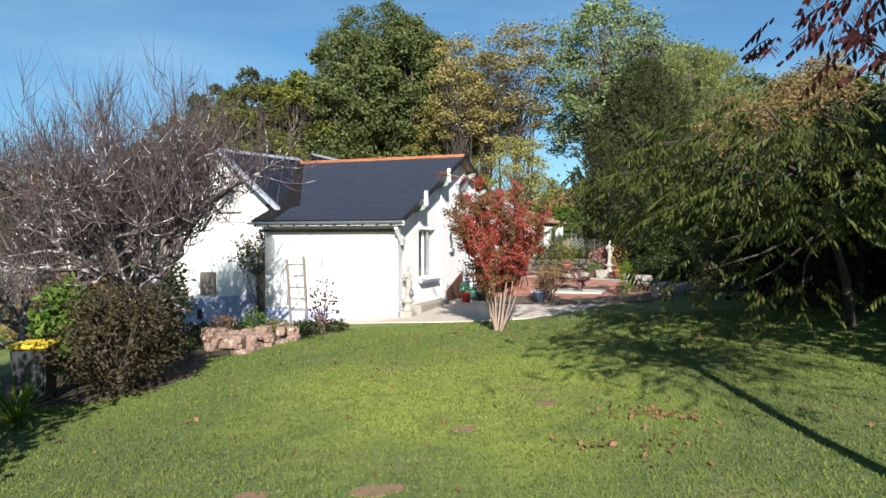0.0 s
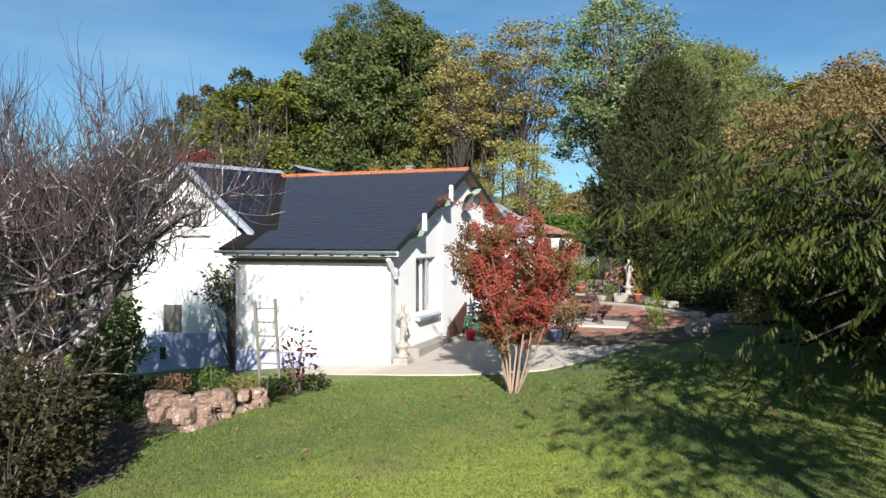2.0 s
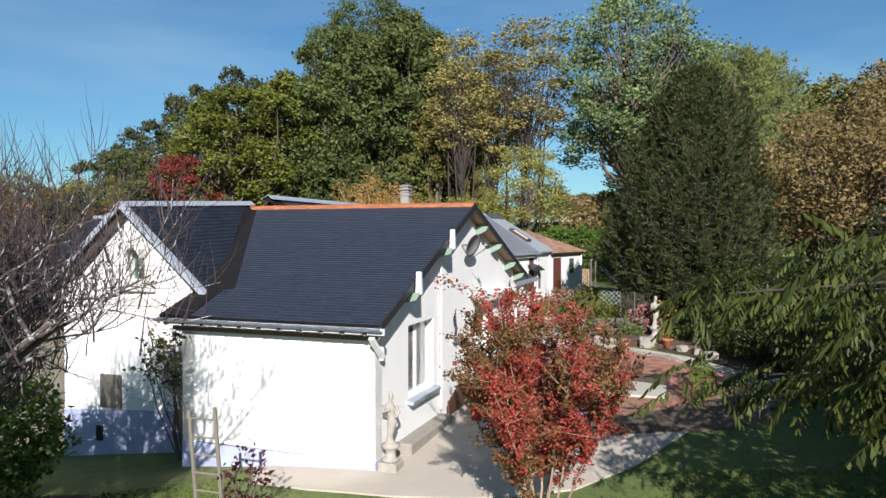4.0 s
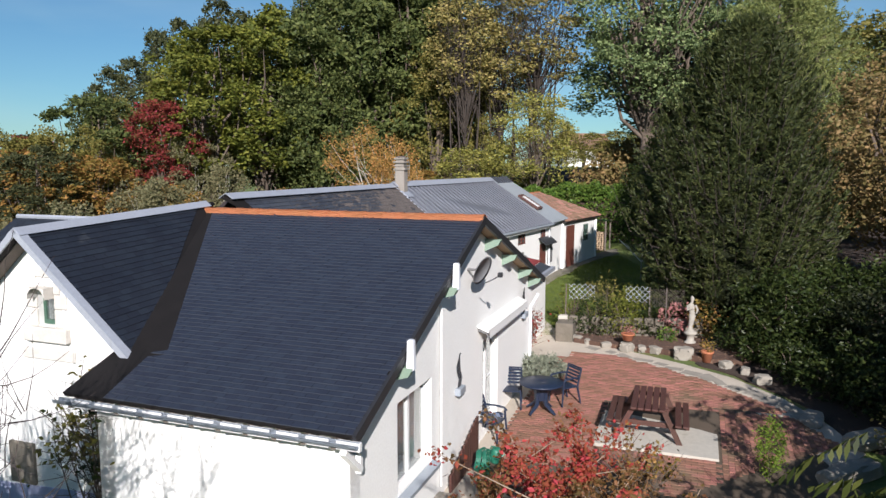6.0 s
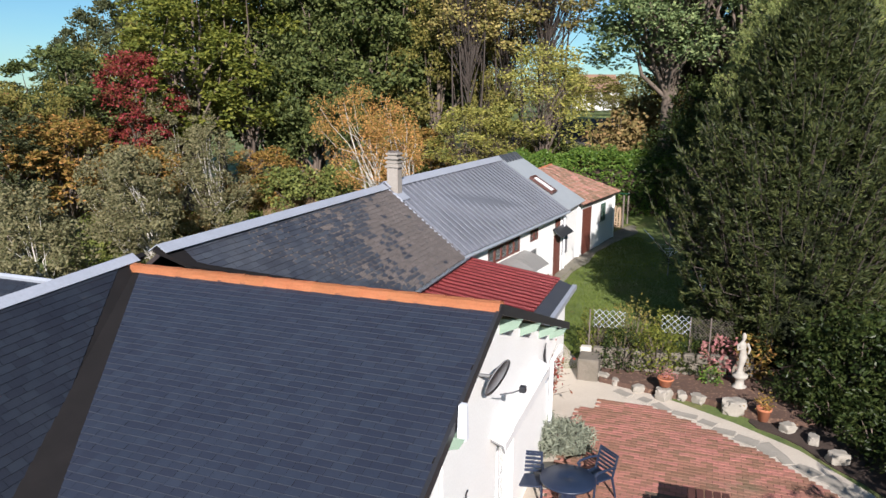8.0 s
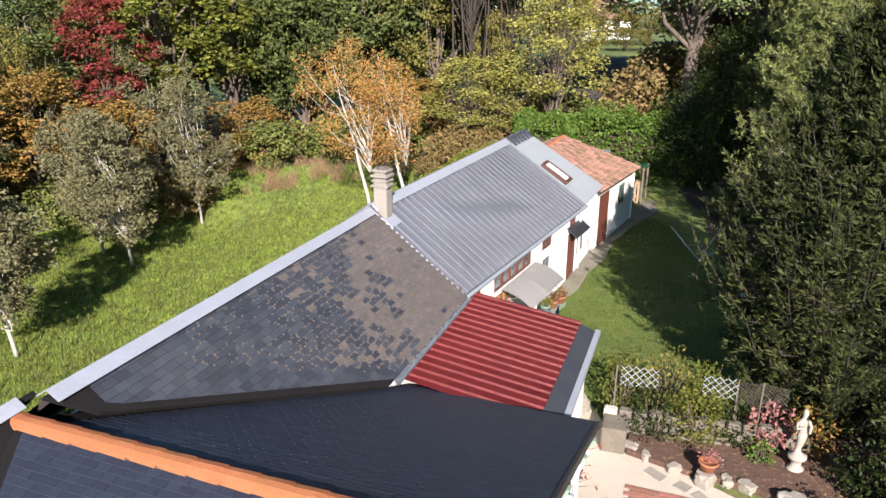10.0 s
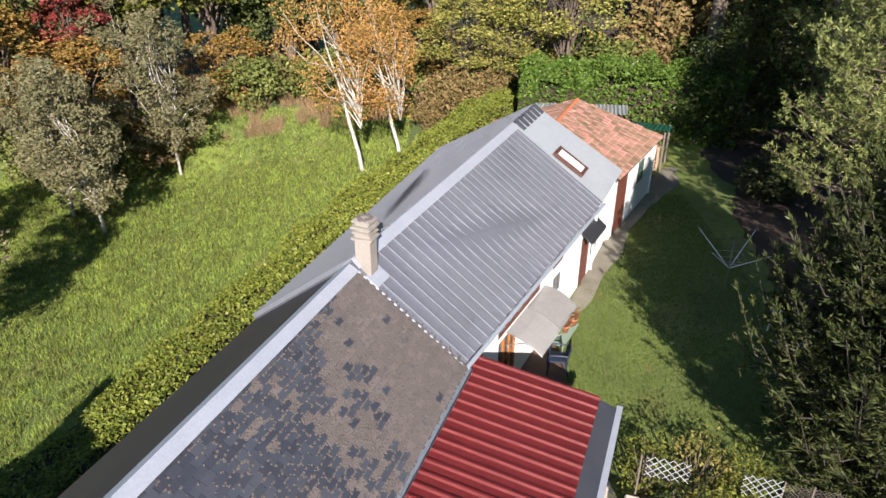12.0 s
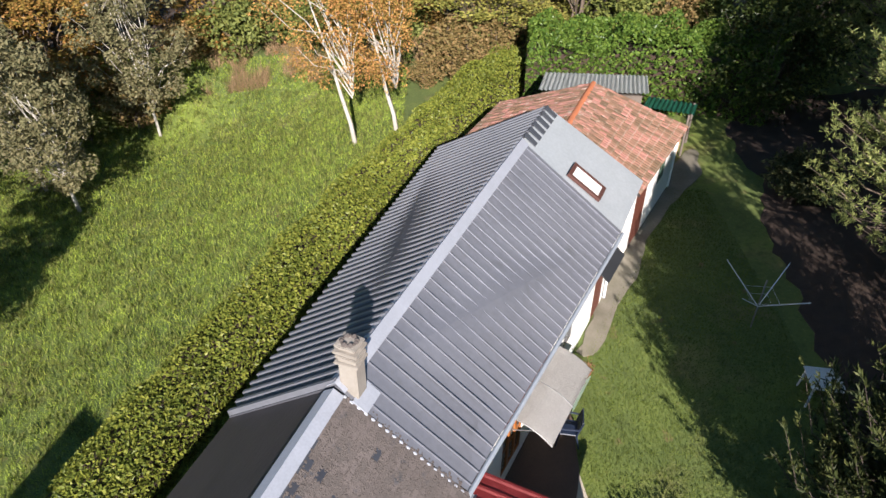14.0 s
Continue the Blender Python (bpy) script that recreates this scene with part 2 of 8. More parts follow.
# near-black colour painted in for the shade inside the yew
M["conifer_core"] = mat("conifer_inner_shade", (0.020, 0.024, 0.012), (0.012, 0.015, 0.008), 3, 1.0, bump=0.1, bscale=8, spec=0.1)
M["dark_bark"] = mat("dark_bark", (0.045, 0.034, 0.028), (0.07, 0.055, 0.045), 5, 0.95, bump=0.01, bscale=14)
M["apple_bark"] = mat("lichened_bark", (0.075, 0.052, 0.048), (0.125, 0.10, 0.09), 4, 0.95, bump=0.02, bscale=18, spots=((0.50, 0.49, 0.46), 7, 0.51, 0.12))
M["apple_twig"] = mat("purple_brown_twig", (0.072, 0.050, 0.050), (0.115, 0.086, 0.082), 3, 0.9, island=0.35)
M["birch_bark"] = mat("birch_bark", (0.46, 0.43, 0.38), (0.36, 0.33, 0.28), 4, 0.8, spots=((0.07, 0.06, 0.05), 5, 0.64, 0.05))
M["glass"] = glass_mat("window_glass")
# near-black paint stands in for the unlit rooms behind windows
M["dark_room"] = mat("unlit_room_black", (0.02, 0.02, 0.02), (0.03, 0.03, 0.03), 1, 0.9)
M["curtain"] = mat("net_curtain", (0.62, 0.62, 0.60), (0.5, 0.5, 0.49), 6, 0.9, stretch=(6, 6, 0.3))
M["asphalt"] = mat("asphalt", (0.052, 0.048, 0.048), (0.070, 0.064, 0.062), 2, 0.97, bump=0.004, spec=0.1)
M["firewood"] = mat("firewood", (0.42, 0.30, 0.20), (0.30, 0.2, 0.13), 6, 0.9, island=0.3)


def leaf(name, c, var=0.45, tr=0.24, rough=0.55):
    return mat(name, c, tuple(v * 0.7 for v in c), 0.5, rough, island=var, translucent=tr, spec=0.18, detail=3)


L = {}
L["forest"] = leaf("forest_leaf", (0.098, 0.121, 0.037))
L["dark"] = leaf("dark_forest_leaf", (0.070, 0.078, 0.033))
L["olive"] = leaf("olive_leaf", (0.187, 0.170, 0.043))
L["lime"] = leaf("yellow_green_leaf", (0.135, 0.150, 0.026))
L["lime_light"] = leaf("light_yellow_green_leaf", (0.30, 0.29, 0.070))
L["yellow"] = leaf("yellowing_leaf", (0.315, 0.268, 0.089))
L["ash"] = leaf("ash_leaf", (0.186, 0.241, 0.099))
L["rust"] = leaf("rust_leaf", (0.27, 0.172, 0.044), 0.55)
L["orange"] = leaf("birch_autumn_leaf", (0.43, 0.255, 0.075), 0.55)
L["brown"] = leaf("brown_leaf", (0.215, 0.124, 0.058))
L["red"] = leaf("deep_red_leaf", (0.23, 0.052, 0.036), 0.55, 0.3)
L["scarlet"] = leaf("scarlet_leaf", (0.36, 0.085, 0.050), 0.5, 0.40)
L["bronze"] = leaf("bronze_leaf", (0.22, 0.125, 0.050), 0.5, 0.45)
L["maroon"] = leaf("maroon_leaf", (0.075, 0.022, 0.020))
L["yew"] = leaf("yew_leaf", (0.046, 0.058, 0.018), 0.6, 0.12)
L["pine"] = leaf("pine_needle", (0.215, 0.245, 0.080), 0.45, 0.25)
L["laurel"] = leaf("laurel_leaf", (0.101, 0.169, 0.030), 0.4, 0.25, 0.35)
L["hedge"] = leaf("hedge_leaf", (0.168, 0.196, 0.034), 0.45, 0.25, 0.4)
L["bush"] = leaf("shrub_leaf", (0.034, 0.050, 0.013), 0.5, 0.25, 0.4)
L["sumac"] = leaf("compound_leaf", (0.060, 0.074, 0.017), 0.5, 0.25, 0.45)
# bush leaf darkened to near black for the shade under the silk trees
L["evergreen"] = leaf("shade_darkened_leaf", (0.022, 0.028, 0.011), 0.5, 0.08, 0.5)
L["grey"] = leaf("grey_green_leaf", (0.185, 0.172, 0.085), 0.4, 0.25)
L["lavender"] = leaf("lavender_leaf", (0.240, 0.260, 0.190), 0.3, 0.2)
L["pink"] = leaf("faded_pink_petal", (0.400, 0.185, 0.165), 0.3, 0.3)
L["topiary"] = leaf("bright_conifer_leaf", (0.150, 0.220, 0.030), 0.3, 0.25)
L["grass"] = mat("grass_blade", (0.150, 0.200, 0.034), (0.082, 0.100, 0.034), 0.30, 0.6, island=0.22, translucent=0.3, spec=0.15)
L["edge"] = leaf("wood_edge_leaf", (0.155, 0.180, 0.048))
L["edge_brown"] = leaf("wood_edge_brown_leaf", (0.225, 0.165, 0.065))
L["meadow"] = mat("meadow_blade", (0.27, 0.36, 0.056), (0.165, 0.215, 0.044), 1.3, 0.6, island=0.45, translucent=0.3, spec=0.2)
L["dry_grass"] = leaf("dry_grass", (0.36, 0.25, 0.14), 0.5)
L["shrub"] = leaf("rose_leaf", (0.052, 0.044, 0.020), 0.55, 0.18, 0.5)


# ---------------------------------------------------------------- mesh helpers
def box(bm, x0, y0, z0, x1, y1, z1, m=None):
    vs = [Vector((x, y, z)) for z in (z0, z1) for x, y in ((x0, y0), (x1, y0), (x1, y1), (x0, y1))]
    vs = [bm.verts.new(m @ v if m else v) for v in vs]
    for f in ((3, 2, 1, 0), (4, 5, 6, 7), (0, 1, 5, 4), (1, 2, 6, 5), (2, 3, 7, 6), (3, 0, 4, 7)):
        bm.faces.new([vs[i] for i in f])


def bbox(bm, x0, y0, z0, x1, y1, z1, r=0.01, m=None):
    """A box with chamfered edges."""
    t = bmesh.new()
    box(t, x0, y0, z0, x1, y1, z1)
    bmesh.ops.bevel(t, geom=t.edges[:], offset=r, segments=1, affect="EDGES")
    join(bm, t, m)


def join(bm, t, m=None):
    idx = {}
    for v in t.verts:
        idx[v] = bm.verts.new(m @ v.co if m else v.co)
    for f in t.faces:
        bm.faces.new([idx[v] for v in f.verts])
    t.free()


def slab(bm, pts, thick):
    """A plate: polygon pts, made thick against its normal."""
    pts = [Vector(p) for p in pts]
    nrm = sum(((pts[i] - pts[0]).cross(pts[i + 1] - pts[0]) for i in range(1, len(pts) - 1)), Vector())
    nrm.normalize()
    if nrm.z < -0.05:
        pts, nrm = pts[::-1], -nrm
    top = [bm.verts.new(p) for p in pts]
    bot = [bm.verts.new(p - nrm * thick) for p in pts]
    bm.faces.new(top)
    bm.faces.new(bot[::-1])
    k = len(pts)
    for i in range(k):
        bm.faces.new((top[i], bot[i], bot[(i + 1) % k], top[(i + 1) % k]))


def tube(bm, pts, radii, seg=8, cap=True):
    pts = [Vector(p) for p in pts]
    if not hasattr(radii, "__len__"):
        radii = [radii] * len(pts)
    rings = []
    for i, p in enumerate(pts):
        d = (pts[min(i + 1, len(pts) - 1)] - pts[max(i - 1, 0)]).normalized()
        a = d.orthogonal().normalized() if i == 0 else (a - d * a.dot(d)).normalized()
        b = d.cross(a)
        rings.append([bm.verts.new(p + (a * math.cos(2 * math.pi * k / seg) + b * math.sin(2 * math.pi * k / seg)) * radii[i]) for k in range(seg)])
    for r0, r1 in zip(rings, rings[1:]):
        for k in range(seg):
            bm.faces.new((r0[k], r0[(k + 1) % seg], r1[(k + 1) % seg], r1[k]))
    if cap:
        bm.faces.new(rings[0][::-1])
        bm.faces.new(rings[-1])


def lathe(bm, prof, seg=20, m=None):
    """Profile of (radius, z), turned round z."""
    rings = []
    for r, z in prof:
        ring = [Vector((r * math.cos(2 * math.pi * k / seg), r * math.sin(2 * math.pi * k / seg), z)) for k in range(seg)]
        rings.append([bm.verts.new(m @ v if m else v) for v in ring])
    for r0, r1 in zip(rings, rings[1:]):
        for k in range(seg):
            bm.faces.new((r0[k], r0[(k + 1) % seg], r1[(k + 1) % seg], r1[k]))
    bm.faces.new(rings[0][::-1])
    bm.faces.new(rings[-1])


def to_mesh(name, bm, material, smooth=False):
    me = bpy.data.meshes.new(name)
    if "wall" in name:
        bmesh.ops.remove_doubles(bm, verts=bm.verts[:], dist=1e-4)
    bmesh.ops.recalc_face_normals(bm, faces=bm.faces[:])
    bm.to_mesh(me)
    bm.free()
    me.materials.append(material)
    if smooth:
        me.shade_smooth()
    return me


def part(name, bm, material, parent=None, label="", smooth=False, kind=""):
    ob = new(name, to_mesh(name, bm, material, smooth))
    ob.parent = parent
    return tagged(ob, label, "", "", kind)


def raw(name, verts, faces, material, parent=None, label="", kind="", smooth=False):
    me = bpy.data.meshes.new(name)
    verts = np.asarray(verts, dtype=np.float32).reshape(-1, 3)
    faces = np.asarray(faces, dtype=np.int32)
    k = faces.shape[1]
    me.vertices.add(len(verts))
    me.vertices.foreach_set("co", verts.ravel())
    me.loops.add(faces.size)
    me.loops.foreach_set("vertex_index", faces.ravel())
    me.polygons.add(len(faces))
    me.polygons.foreach_set("loop_start", np.arange(0, faces.size, k, dtype=np.int32))
    me.update(calc_edges=True)
    me.validate()
    me.materials.append(material)
    if smooth:
        me.shade_smooth()
    else:
        me.shade_flat()
    ob = new(name, me)
    ob.parent = parent
    return tagged(ob, label, "", "", kind)


def thing(name, m, label, category, group="", kind=""):
    ob = new(name)
    ob.matrix_basis = m
    return tagged(ob, label, category, group, kind)


def wall(bm, p0, d, thick, s0, s1, z0, top, holes=(), kinks=()):
    """An upright wall from p0 along d (unit, horizontal), thick to the left of d; top(s) is its height; holes (s0, s1, z0, z1)."""
    p0, d = Vector((*p0, 0)), Vector((*d, 0))
    nrm = Vector((-d.y, d.x, 0)) * thick
    cuts = sorted({s0, s1, *kinks, *(h[0] for h in holes), *(h[1] for h in holes)})
    for a, b in zip(cuts, cuts[1:]):
        here = sorted((h for h in holes if h[0] <= a + 1e-6 and h[1] >= b - 1e-6), key=lambda h: h[2])
        low = z0
        spans = []
        for h in here:
            spans.append((low, low, h[2], h[2]))
            low = h[3]
        spans.append((low, low, top(a), top(b)))
        for la, lb, ha, hb in spans:
            q = [p0 + d * a + Vector((0, 0, la)), p0 + d * b + Vector((0, 0, lb)), p0 + d * b + Vector((0, 0, hb)), p0 + d * a + Vector((0, 0, ha))]
            f = [bm.verts.new(v) for v in q]
            g = [bm.verts.new(v + nrm) for v in q]
            bm.faces.new(f)
            bm.faces.new(g[::-1])
            for i in range(4):
                bm.faces.new((f[i], g[i], g[(i + 1) % 4], f[(i + 1) % 4]))


rng = np.random.default_rng(7)


def leaf_mesh(centres, size, aspect=0.55, droop=0.0, jitter=0.35, up=0.0):
    """Rhombic folded leaves round the centres; returns verts and faces."""
    n = len(centres)
    d = rng.normal(size=(n, 3))
    d[:, 2] = d[:, 2] * 0.7 - droop
    d /= np.linalg.norm(d, axis=1)[:, None]
    a = rng.normal(size=(n, 3))
    a[:, 2] *= 1 - up
    a -= d * (a * d).sum(1)[:, None]
    a /= np.linalg.norm(a, axis=1)[:, None] + 1e-9
    nr = np.cross(d, a)
    s = size * (1 + jitter * rng.uniform(-1, 1, n))[:, None]
    v = np.stack([centres - d * s * 0.5, centres + a * s * aspect * 0.5 + nr * s * 0.08, centres + d * s * 0.5, centres - a * s * aspect * 0.5 + nr * s * 0.08], 1)
    f = np.arange(4 * n).reshape(n, 4)
    return v.reshape(-1, 3), f


def clumps(centres, radii, per, flat=0.8):
    """Points gathered near the shells of clumps."""
    out = []
    for c, r in zip(centres, radii):
        k = max(3, int(per * r * r))
        d = rng.normal(size=(k, 3))
        d /= np.linalg.norm(d, axis=1)[:, None]
        rad = r * rng.uniform(0.35, 1.0, k) ** 0.6
        out.append(np.asarray(c) + d * rad[:, None] * np.array([1, 1, flat]))
    return np.concatenate(out)


def ground_z(x, y, bank=1.0):
    """The height of the ground: it falls to the west, more steeply further north, rises gently to the east and beyond the barn, and a bank climbs to the wood."""
    x, y = np.asarray(x, dtype=float), np.asarray(y, dtype=float)
    sp = lambda v, w: w * np.log1p(np.exp(np.clip(v / w, -30, 30)))
    sm = lambda a, b, v: np.clip((v - a) / (b - a), 0, 1) ** 2 * (3 - 2 * np.clip((v - a) / (b - a), 0, 1))
    north = sm(24, 40, y)
    west = -(0.150 + 0.135 * north) * sp(-2.5 - x, 1.6)
    west = np.maximum(west, -3.0 + 0.02 * (west + 3.0))
    west = west * (1 - 0.86 * bank * sm(60.5, 67.5, y))
    east = 0.075 * sp(x - 7.0, 2.0) * (1 - 0.5 * sm(40, 70, y))
    rise = 0.034 * sp(y - 20, 3.0) * sm(-3, 3, x) * (1 - sm(40, 48, y)) + 0.034 * 23 * sm(40, 48, y) * sm(-3, 3, x)
    hill = 5.0 * sm(55, 84, y) * sm(2, 10, x)
    return west + np.minimum(east, 2.5) * (1 - 0.8 * sm(55, 84, y)) + np.minimum(rise, 0.8) + hill - 0.10 + 0.06 * np.sin(x * 0.35 + 1) * np.sin(y * 0.3) * (1 - sm(16, 20, y)) - 0.05 * (1 - sm(8, 16, y))


def gz(x, y, bank=1.0):
    return float(ground_z(x, y, bank))


# the house's own axes: a along the orange ridge, b towards the back
HM = pose(-1.28, 19.67, 0, 0, 0, -20)


def hw(a, b, z=0.0):
    return HM @ Vector((a, b, z))

# ---------------------------------------------------------------- ground
def grid_mesh(name, xs, ys, material, label, lift=0.0):
    X, Y = np.meshgrid(xs, ys)
    Z = ground_z(X, Y) + lift
    v = np.stack([X, Y, Z], -1).reshape(-1, 3)
    nx, ny = len(xs), len(ys)
    i = np.arange(nx * ny).reshape(ny, nx)
    f = np.stack([i[:-1, :-1], i[:-1, 1:], i[1:, 1:], i[1:, :-1]], -1).reshape(-1, 4)
    return raw(name, v, f, material, None, label, "structure", True)


def grass_material():
    m = mat("lawn", (0.108, 0.146, 0.034), (0.074, 0.108, 0.028), 0.35, 0.9, bump=0.03, bscale=26, fine=14)
    n, l = m.node_tree.nodes, m.node_tree.links
    bs = n["Principled BSDF"]
    src = bs.inputs["Base Color"].links[0].from_socket
    tc = n.new("ShaderNodeTexCoord")

    def tex(sc, det=5):
        t = n.new("ShaderNodeTexNoise")
        t.inputs["Scale"].default_value, t.inputs["Detail"].default_value = sc, det
        l.new(tc.outputs["Object"], t.inputs["Vector"])
        return t.outputs["Fac"]

    def over(src, fac_src, a, b, colour, amount):
        r = n.new("ShaderNodeMapRange")
        r.inputs["From Min"].default_value, r.inputs["From Max"].default_value = a, b
        r.inputs["To Max"].default_value = amount
        l.new(fac_src, r.inputs["Value"])
        x = n.new("ShaderNodeMix")
        x.data_type = "RGBA"
        l.new(r.outputs["Result"], x.inputs["Factor"])
        l.new(src, x.inputs["A"])
        x.inputs["B"].default_value = (*colour, 1)
        return x.outputs["Result"]

    src = over(src, tex(0.22, 3), 0.48, 0.66, (0.190, 0.240, 0.040), 0.75)
    mp = n.new("ShaderNodeMapping")
    mp.inputs["Location"].default_value = (-0.06, -1.75, 0.0)
    mp.inputs["Scale"].default_value = (0.20, 0.17, 0.0)
    l.new(tc.outputs["Object"], mp.inputs["Vector"])
    gr = n.new("ShaderNodeTexGradient")
    gr.gradient_type = "SPHERICAL"
    l.new(mp.outputs["Vector"], gr.inputs["Vector"])
    ad = n.new("ShaderNodeMath")
    ad.operation = "MULTIPLY"
    l.new(gr.outputs["Fac"], ad.inputs[0])
    l.new(tex(0.8, 6), ad.inputs[1])
    src = over(src, ad.outputs[0], 0.12, 0.34, (0.30, 0.33, 0.045), 0.85)
    src = over(src, tex(0.55, 6), 0.54, 0.72, (0.215, 0.175, 0.070), 0.70)
    src = over(src, tex(2.6, 6), 0.54, 0.70, (0.060, 0.085, 0.020), 0.65)
    src = over(src, tex(1.7, 6), 0.66, 0.76, (0.190, 0.105, 0.055), 0.70)
    src = over(src, tex(6.5, 5), 0.52, 0.66, (0.055, 0.085, 0.018), 0.38)
    src = over(src, tex(9.0, 4), 0.56, 0.70, (0.25, 0.27, 0.07), 0.28)
    src = over(src, tex(60, 2), 0.60, 0.75, (0.26, 0.27, 0.09), 0.25)
    l.new(src, bs.inputs["Base Color"])
    return m


M["lawn"] = grass_material()
gx = np.concatenate([np.linspace(-900, -60, 12), np.arange(-52, 52, 0.8), np.linspace(60, 900, 12)])
gy = np.concatenate([np.linspace(-300, -24, 8), np.arange(-18, 90, 0.8), np.linspace(100, 2200, 16)])
ground = grid_mesh("ground", gx, gy, M["lawn"], "sloping green lawn and meadow with dry patches")
tagged(ground, category="lawn")


def patch(name, pts, material, label, category, lift, thick=0.06, wavy=0.0):
    """A flat-laid patch of another surface, following the ground."""
    bm = bmesh.new()
    if wavy:
        fine, k = [], len(pts)
        for i in range(k):
            p0, p1, p2, p3 = (Vector((*pts[(i + j) % k], 0)) for j in (-1, 0, 1, 2))
            n = max(2, int((p2 - p1).length / 0.45))
            for j in range(n):
                t = j / n
                q = 0.5 * ((2 * p1) + (p2 - p0) * t + (2 * p0 - 5 * p1 + 4 * p2 - p3) * t * t + (3 * p1 - p0 - 3 * p2 + p3) * t ** 3)
                w = noise.noise(q * 0.9) * wavy + noise.noise(q * 3.1) * wavy * 0.5
                fine.append((q.x + w, q.y + noise.noise(q * 0.9 + Vector((9, 9, 0))) * wavy))
        pts = fine
    vs = [bm.verts.new((x, y, 0)) for x, y in pts]
    bm.faces.new(vs)
    bmesh.ops.triangulate(bm, faces=bm.faces[:])
    for _ in range(3):
        bmesh.ops.subdivide_edges(bm, edges=[e for e in bm.edges if e.calc_length() > 0.7], cuts=1, use_grid_fill=False)
        bmesh.ops.triangulate(bm, faces=bm.faces[:])
    for v in bm.verts:
        v.co.z = gz(v.co.x, v.co.y) + lift
    ext = bmesh.ops.extrude_face_region(bm, geom=bm.faces[:])
    for v in ext["geom"]:
        if isinstance(v, bmesh.types.BMVert):
            v.co.z -= thick
    ob = part(name, bm, material, None, label, False, "structure")
    return tagged(ob, category=category)


def hpts(pts):
    return [tuple(hw(a, b)[:2]) for a, b in pts]


patch("pavement", [(-3.6, 19.6), (-2.4, 18.95), (-0.9, 18.40), (0.2, 18.2), (1.1, 18.2), (2.2, 18.45), (3.5, 19.5), (5.4, 21.8), (7.2, 23.2), (8.5, 24.2), (8.55, 25.6), (8.35, 27.2), (7.75, 28.9), (6.85, 30.2), (5.9, 31.3), (5.0, 32.15), (3.9, 33.8), (3.3, 37.5), (1.6, 36.5), (-1.0, 29.0), (-3.8, 21.3)],
      M["gravel"], "pale gravel and concrete apron round the house", "pavement", 0.03)
patch("path", [(3.9, 41.4), (4.3, 41.3), (5.2, 42.9), (6.1, 44.7), (7.3, 47.1), (8.7, 49.3), (10.3, 51.5), (10.5, 53.3), (8.9, 51.4), (6.2, 46.6), (4.7, 43.4)], M["worn_path"], "worn grey gravel path along the outbuildings", "path", 0.035, 0.06, 0.25)
patch("yard", [(0.7, 35.3), (2.5, 35.3), (3.2, 37.0), (3.35, 39.2), (2.7, 40.0), (1.6, 38.0)], M["yard"], "dark brown paved yard between porch and barn", "yard", 0.05, 0.06, 0.1)
# earth bed, drawn wide so its dark colour also gives the shade there
patch("shrub_bed", [(-10.0, 12.6), (-7.0, 11.4), (-5.2, 11.6), (-4.6, 13.0), (-4.9, 14.6), (-4.2, 15.2), (-3.6, 16.6), (-2.6, 17.3), (-2.9, 18.1), (-5.2, 19.3), (-8.5, 20.4), (-11.0, 18.6)], M["soil"], "dark earth patch for the bed and shade under the apple tree", "flower bed", 0.02, 0.06, 0.2)
patch("shrub_border", [(8.5, 24.5), (8.65, 26.0), (8.45, 27.3), (7.85, 29.1), (7.2, 30.3), (8.9, 30.8), (10.3, 28.5), (10.9, 25.5), (9.8, 24.0)], M["soil"], "dark earth under the shrubs beside the terrace", "flower bed", 0.03, 0.06, 0.1)
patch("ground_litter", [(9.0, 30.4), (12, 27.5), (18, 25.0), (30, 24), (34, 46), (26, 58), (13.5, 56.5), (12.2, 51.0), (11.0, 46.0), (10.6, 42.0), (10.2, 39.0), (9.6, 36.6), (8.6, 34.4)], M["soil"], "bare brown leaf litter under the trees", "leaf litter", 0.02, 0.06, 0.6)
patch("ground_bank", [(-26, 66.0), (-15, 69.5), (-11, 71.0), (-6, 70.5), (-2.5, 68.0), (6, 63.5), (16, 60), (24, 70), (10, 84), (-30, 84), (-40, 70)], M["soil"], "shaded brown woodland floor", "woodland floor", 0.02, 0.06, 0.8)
for bx, by, br, bs in ((-1.95, 5.6, 0.36, 0.10), (-1.70, 6.1, 0.16, 0.08), (-0.6, 6.05, 0.20, 0.08), (0.1, 5.3, 0.10, 0.06), (1.4, 9.2, 0.15, 0.09), (0.2, 8.0, 0.16, 0.07)):
    patch("bare_patch", [(bx + br * math.cos(t * 0.785) * (0.75 + 0.5 * ((t * 5 + int(bx * 10)) % 4) / 4), by + bs * 2.0 * math.sin(t * 0.785) * (0.7 + 0.5 * ((t * 3) % 5) / 5)) for t in range(8)], M["bare_earth"], "small bare reddish patch in the lawn", "bare patch", 0.008, 0.03, 0.12)


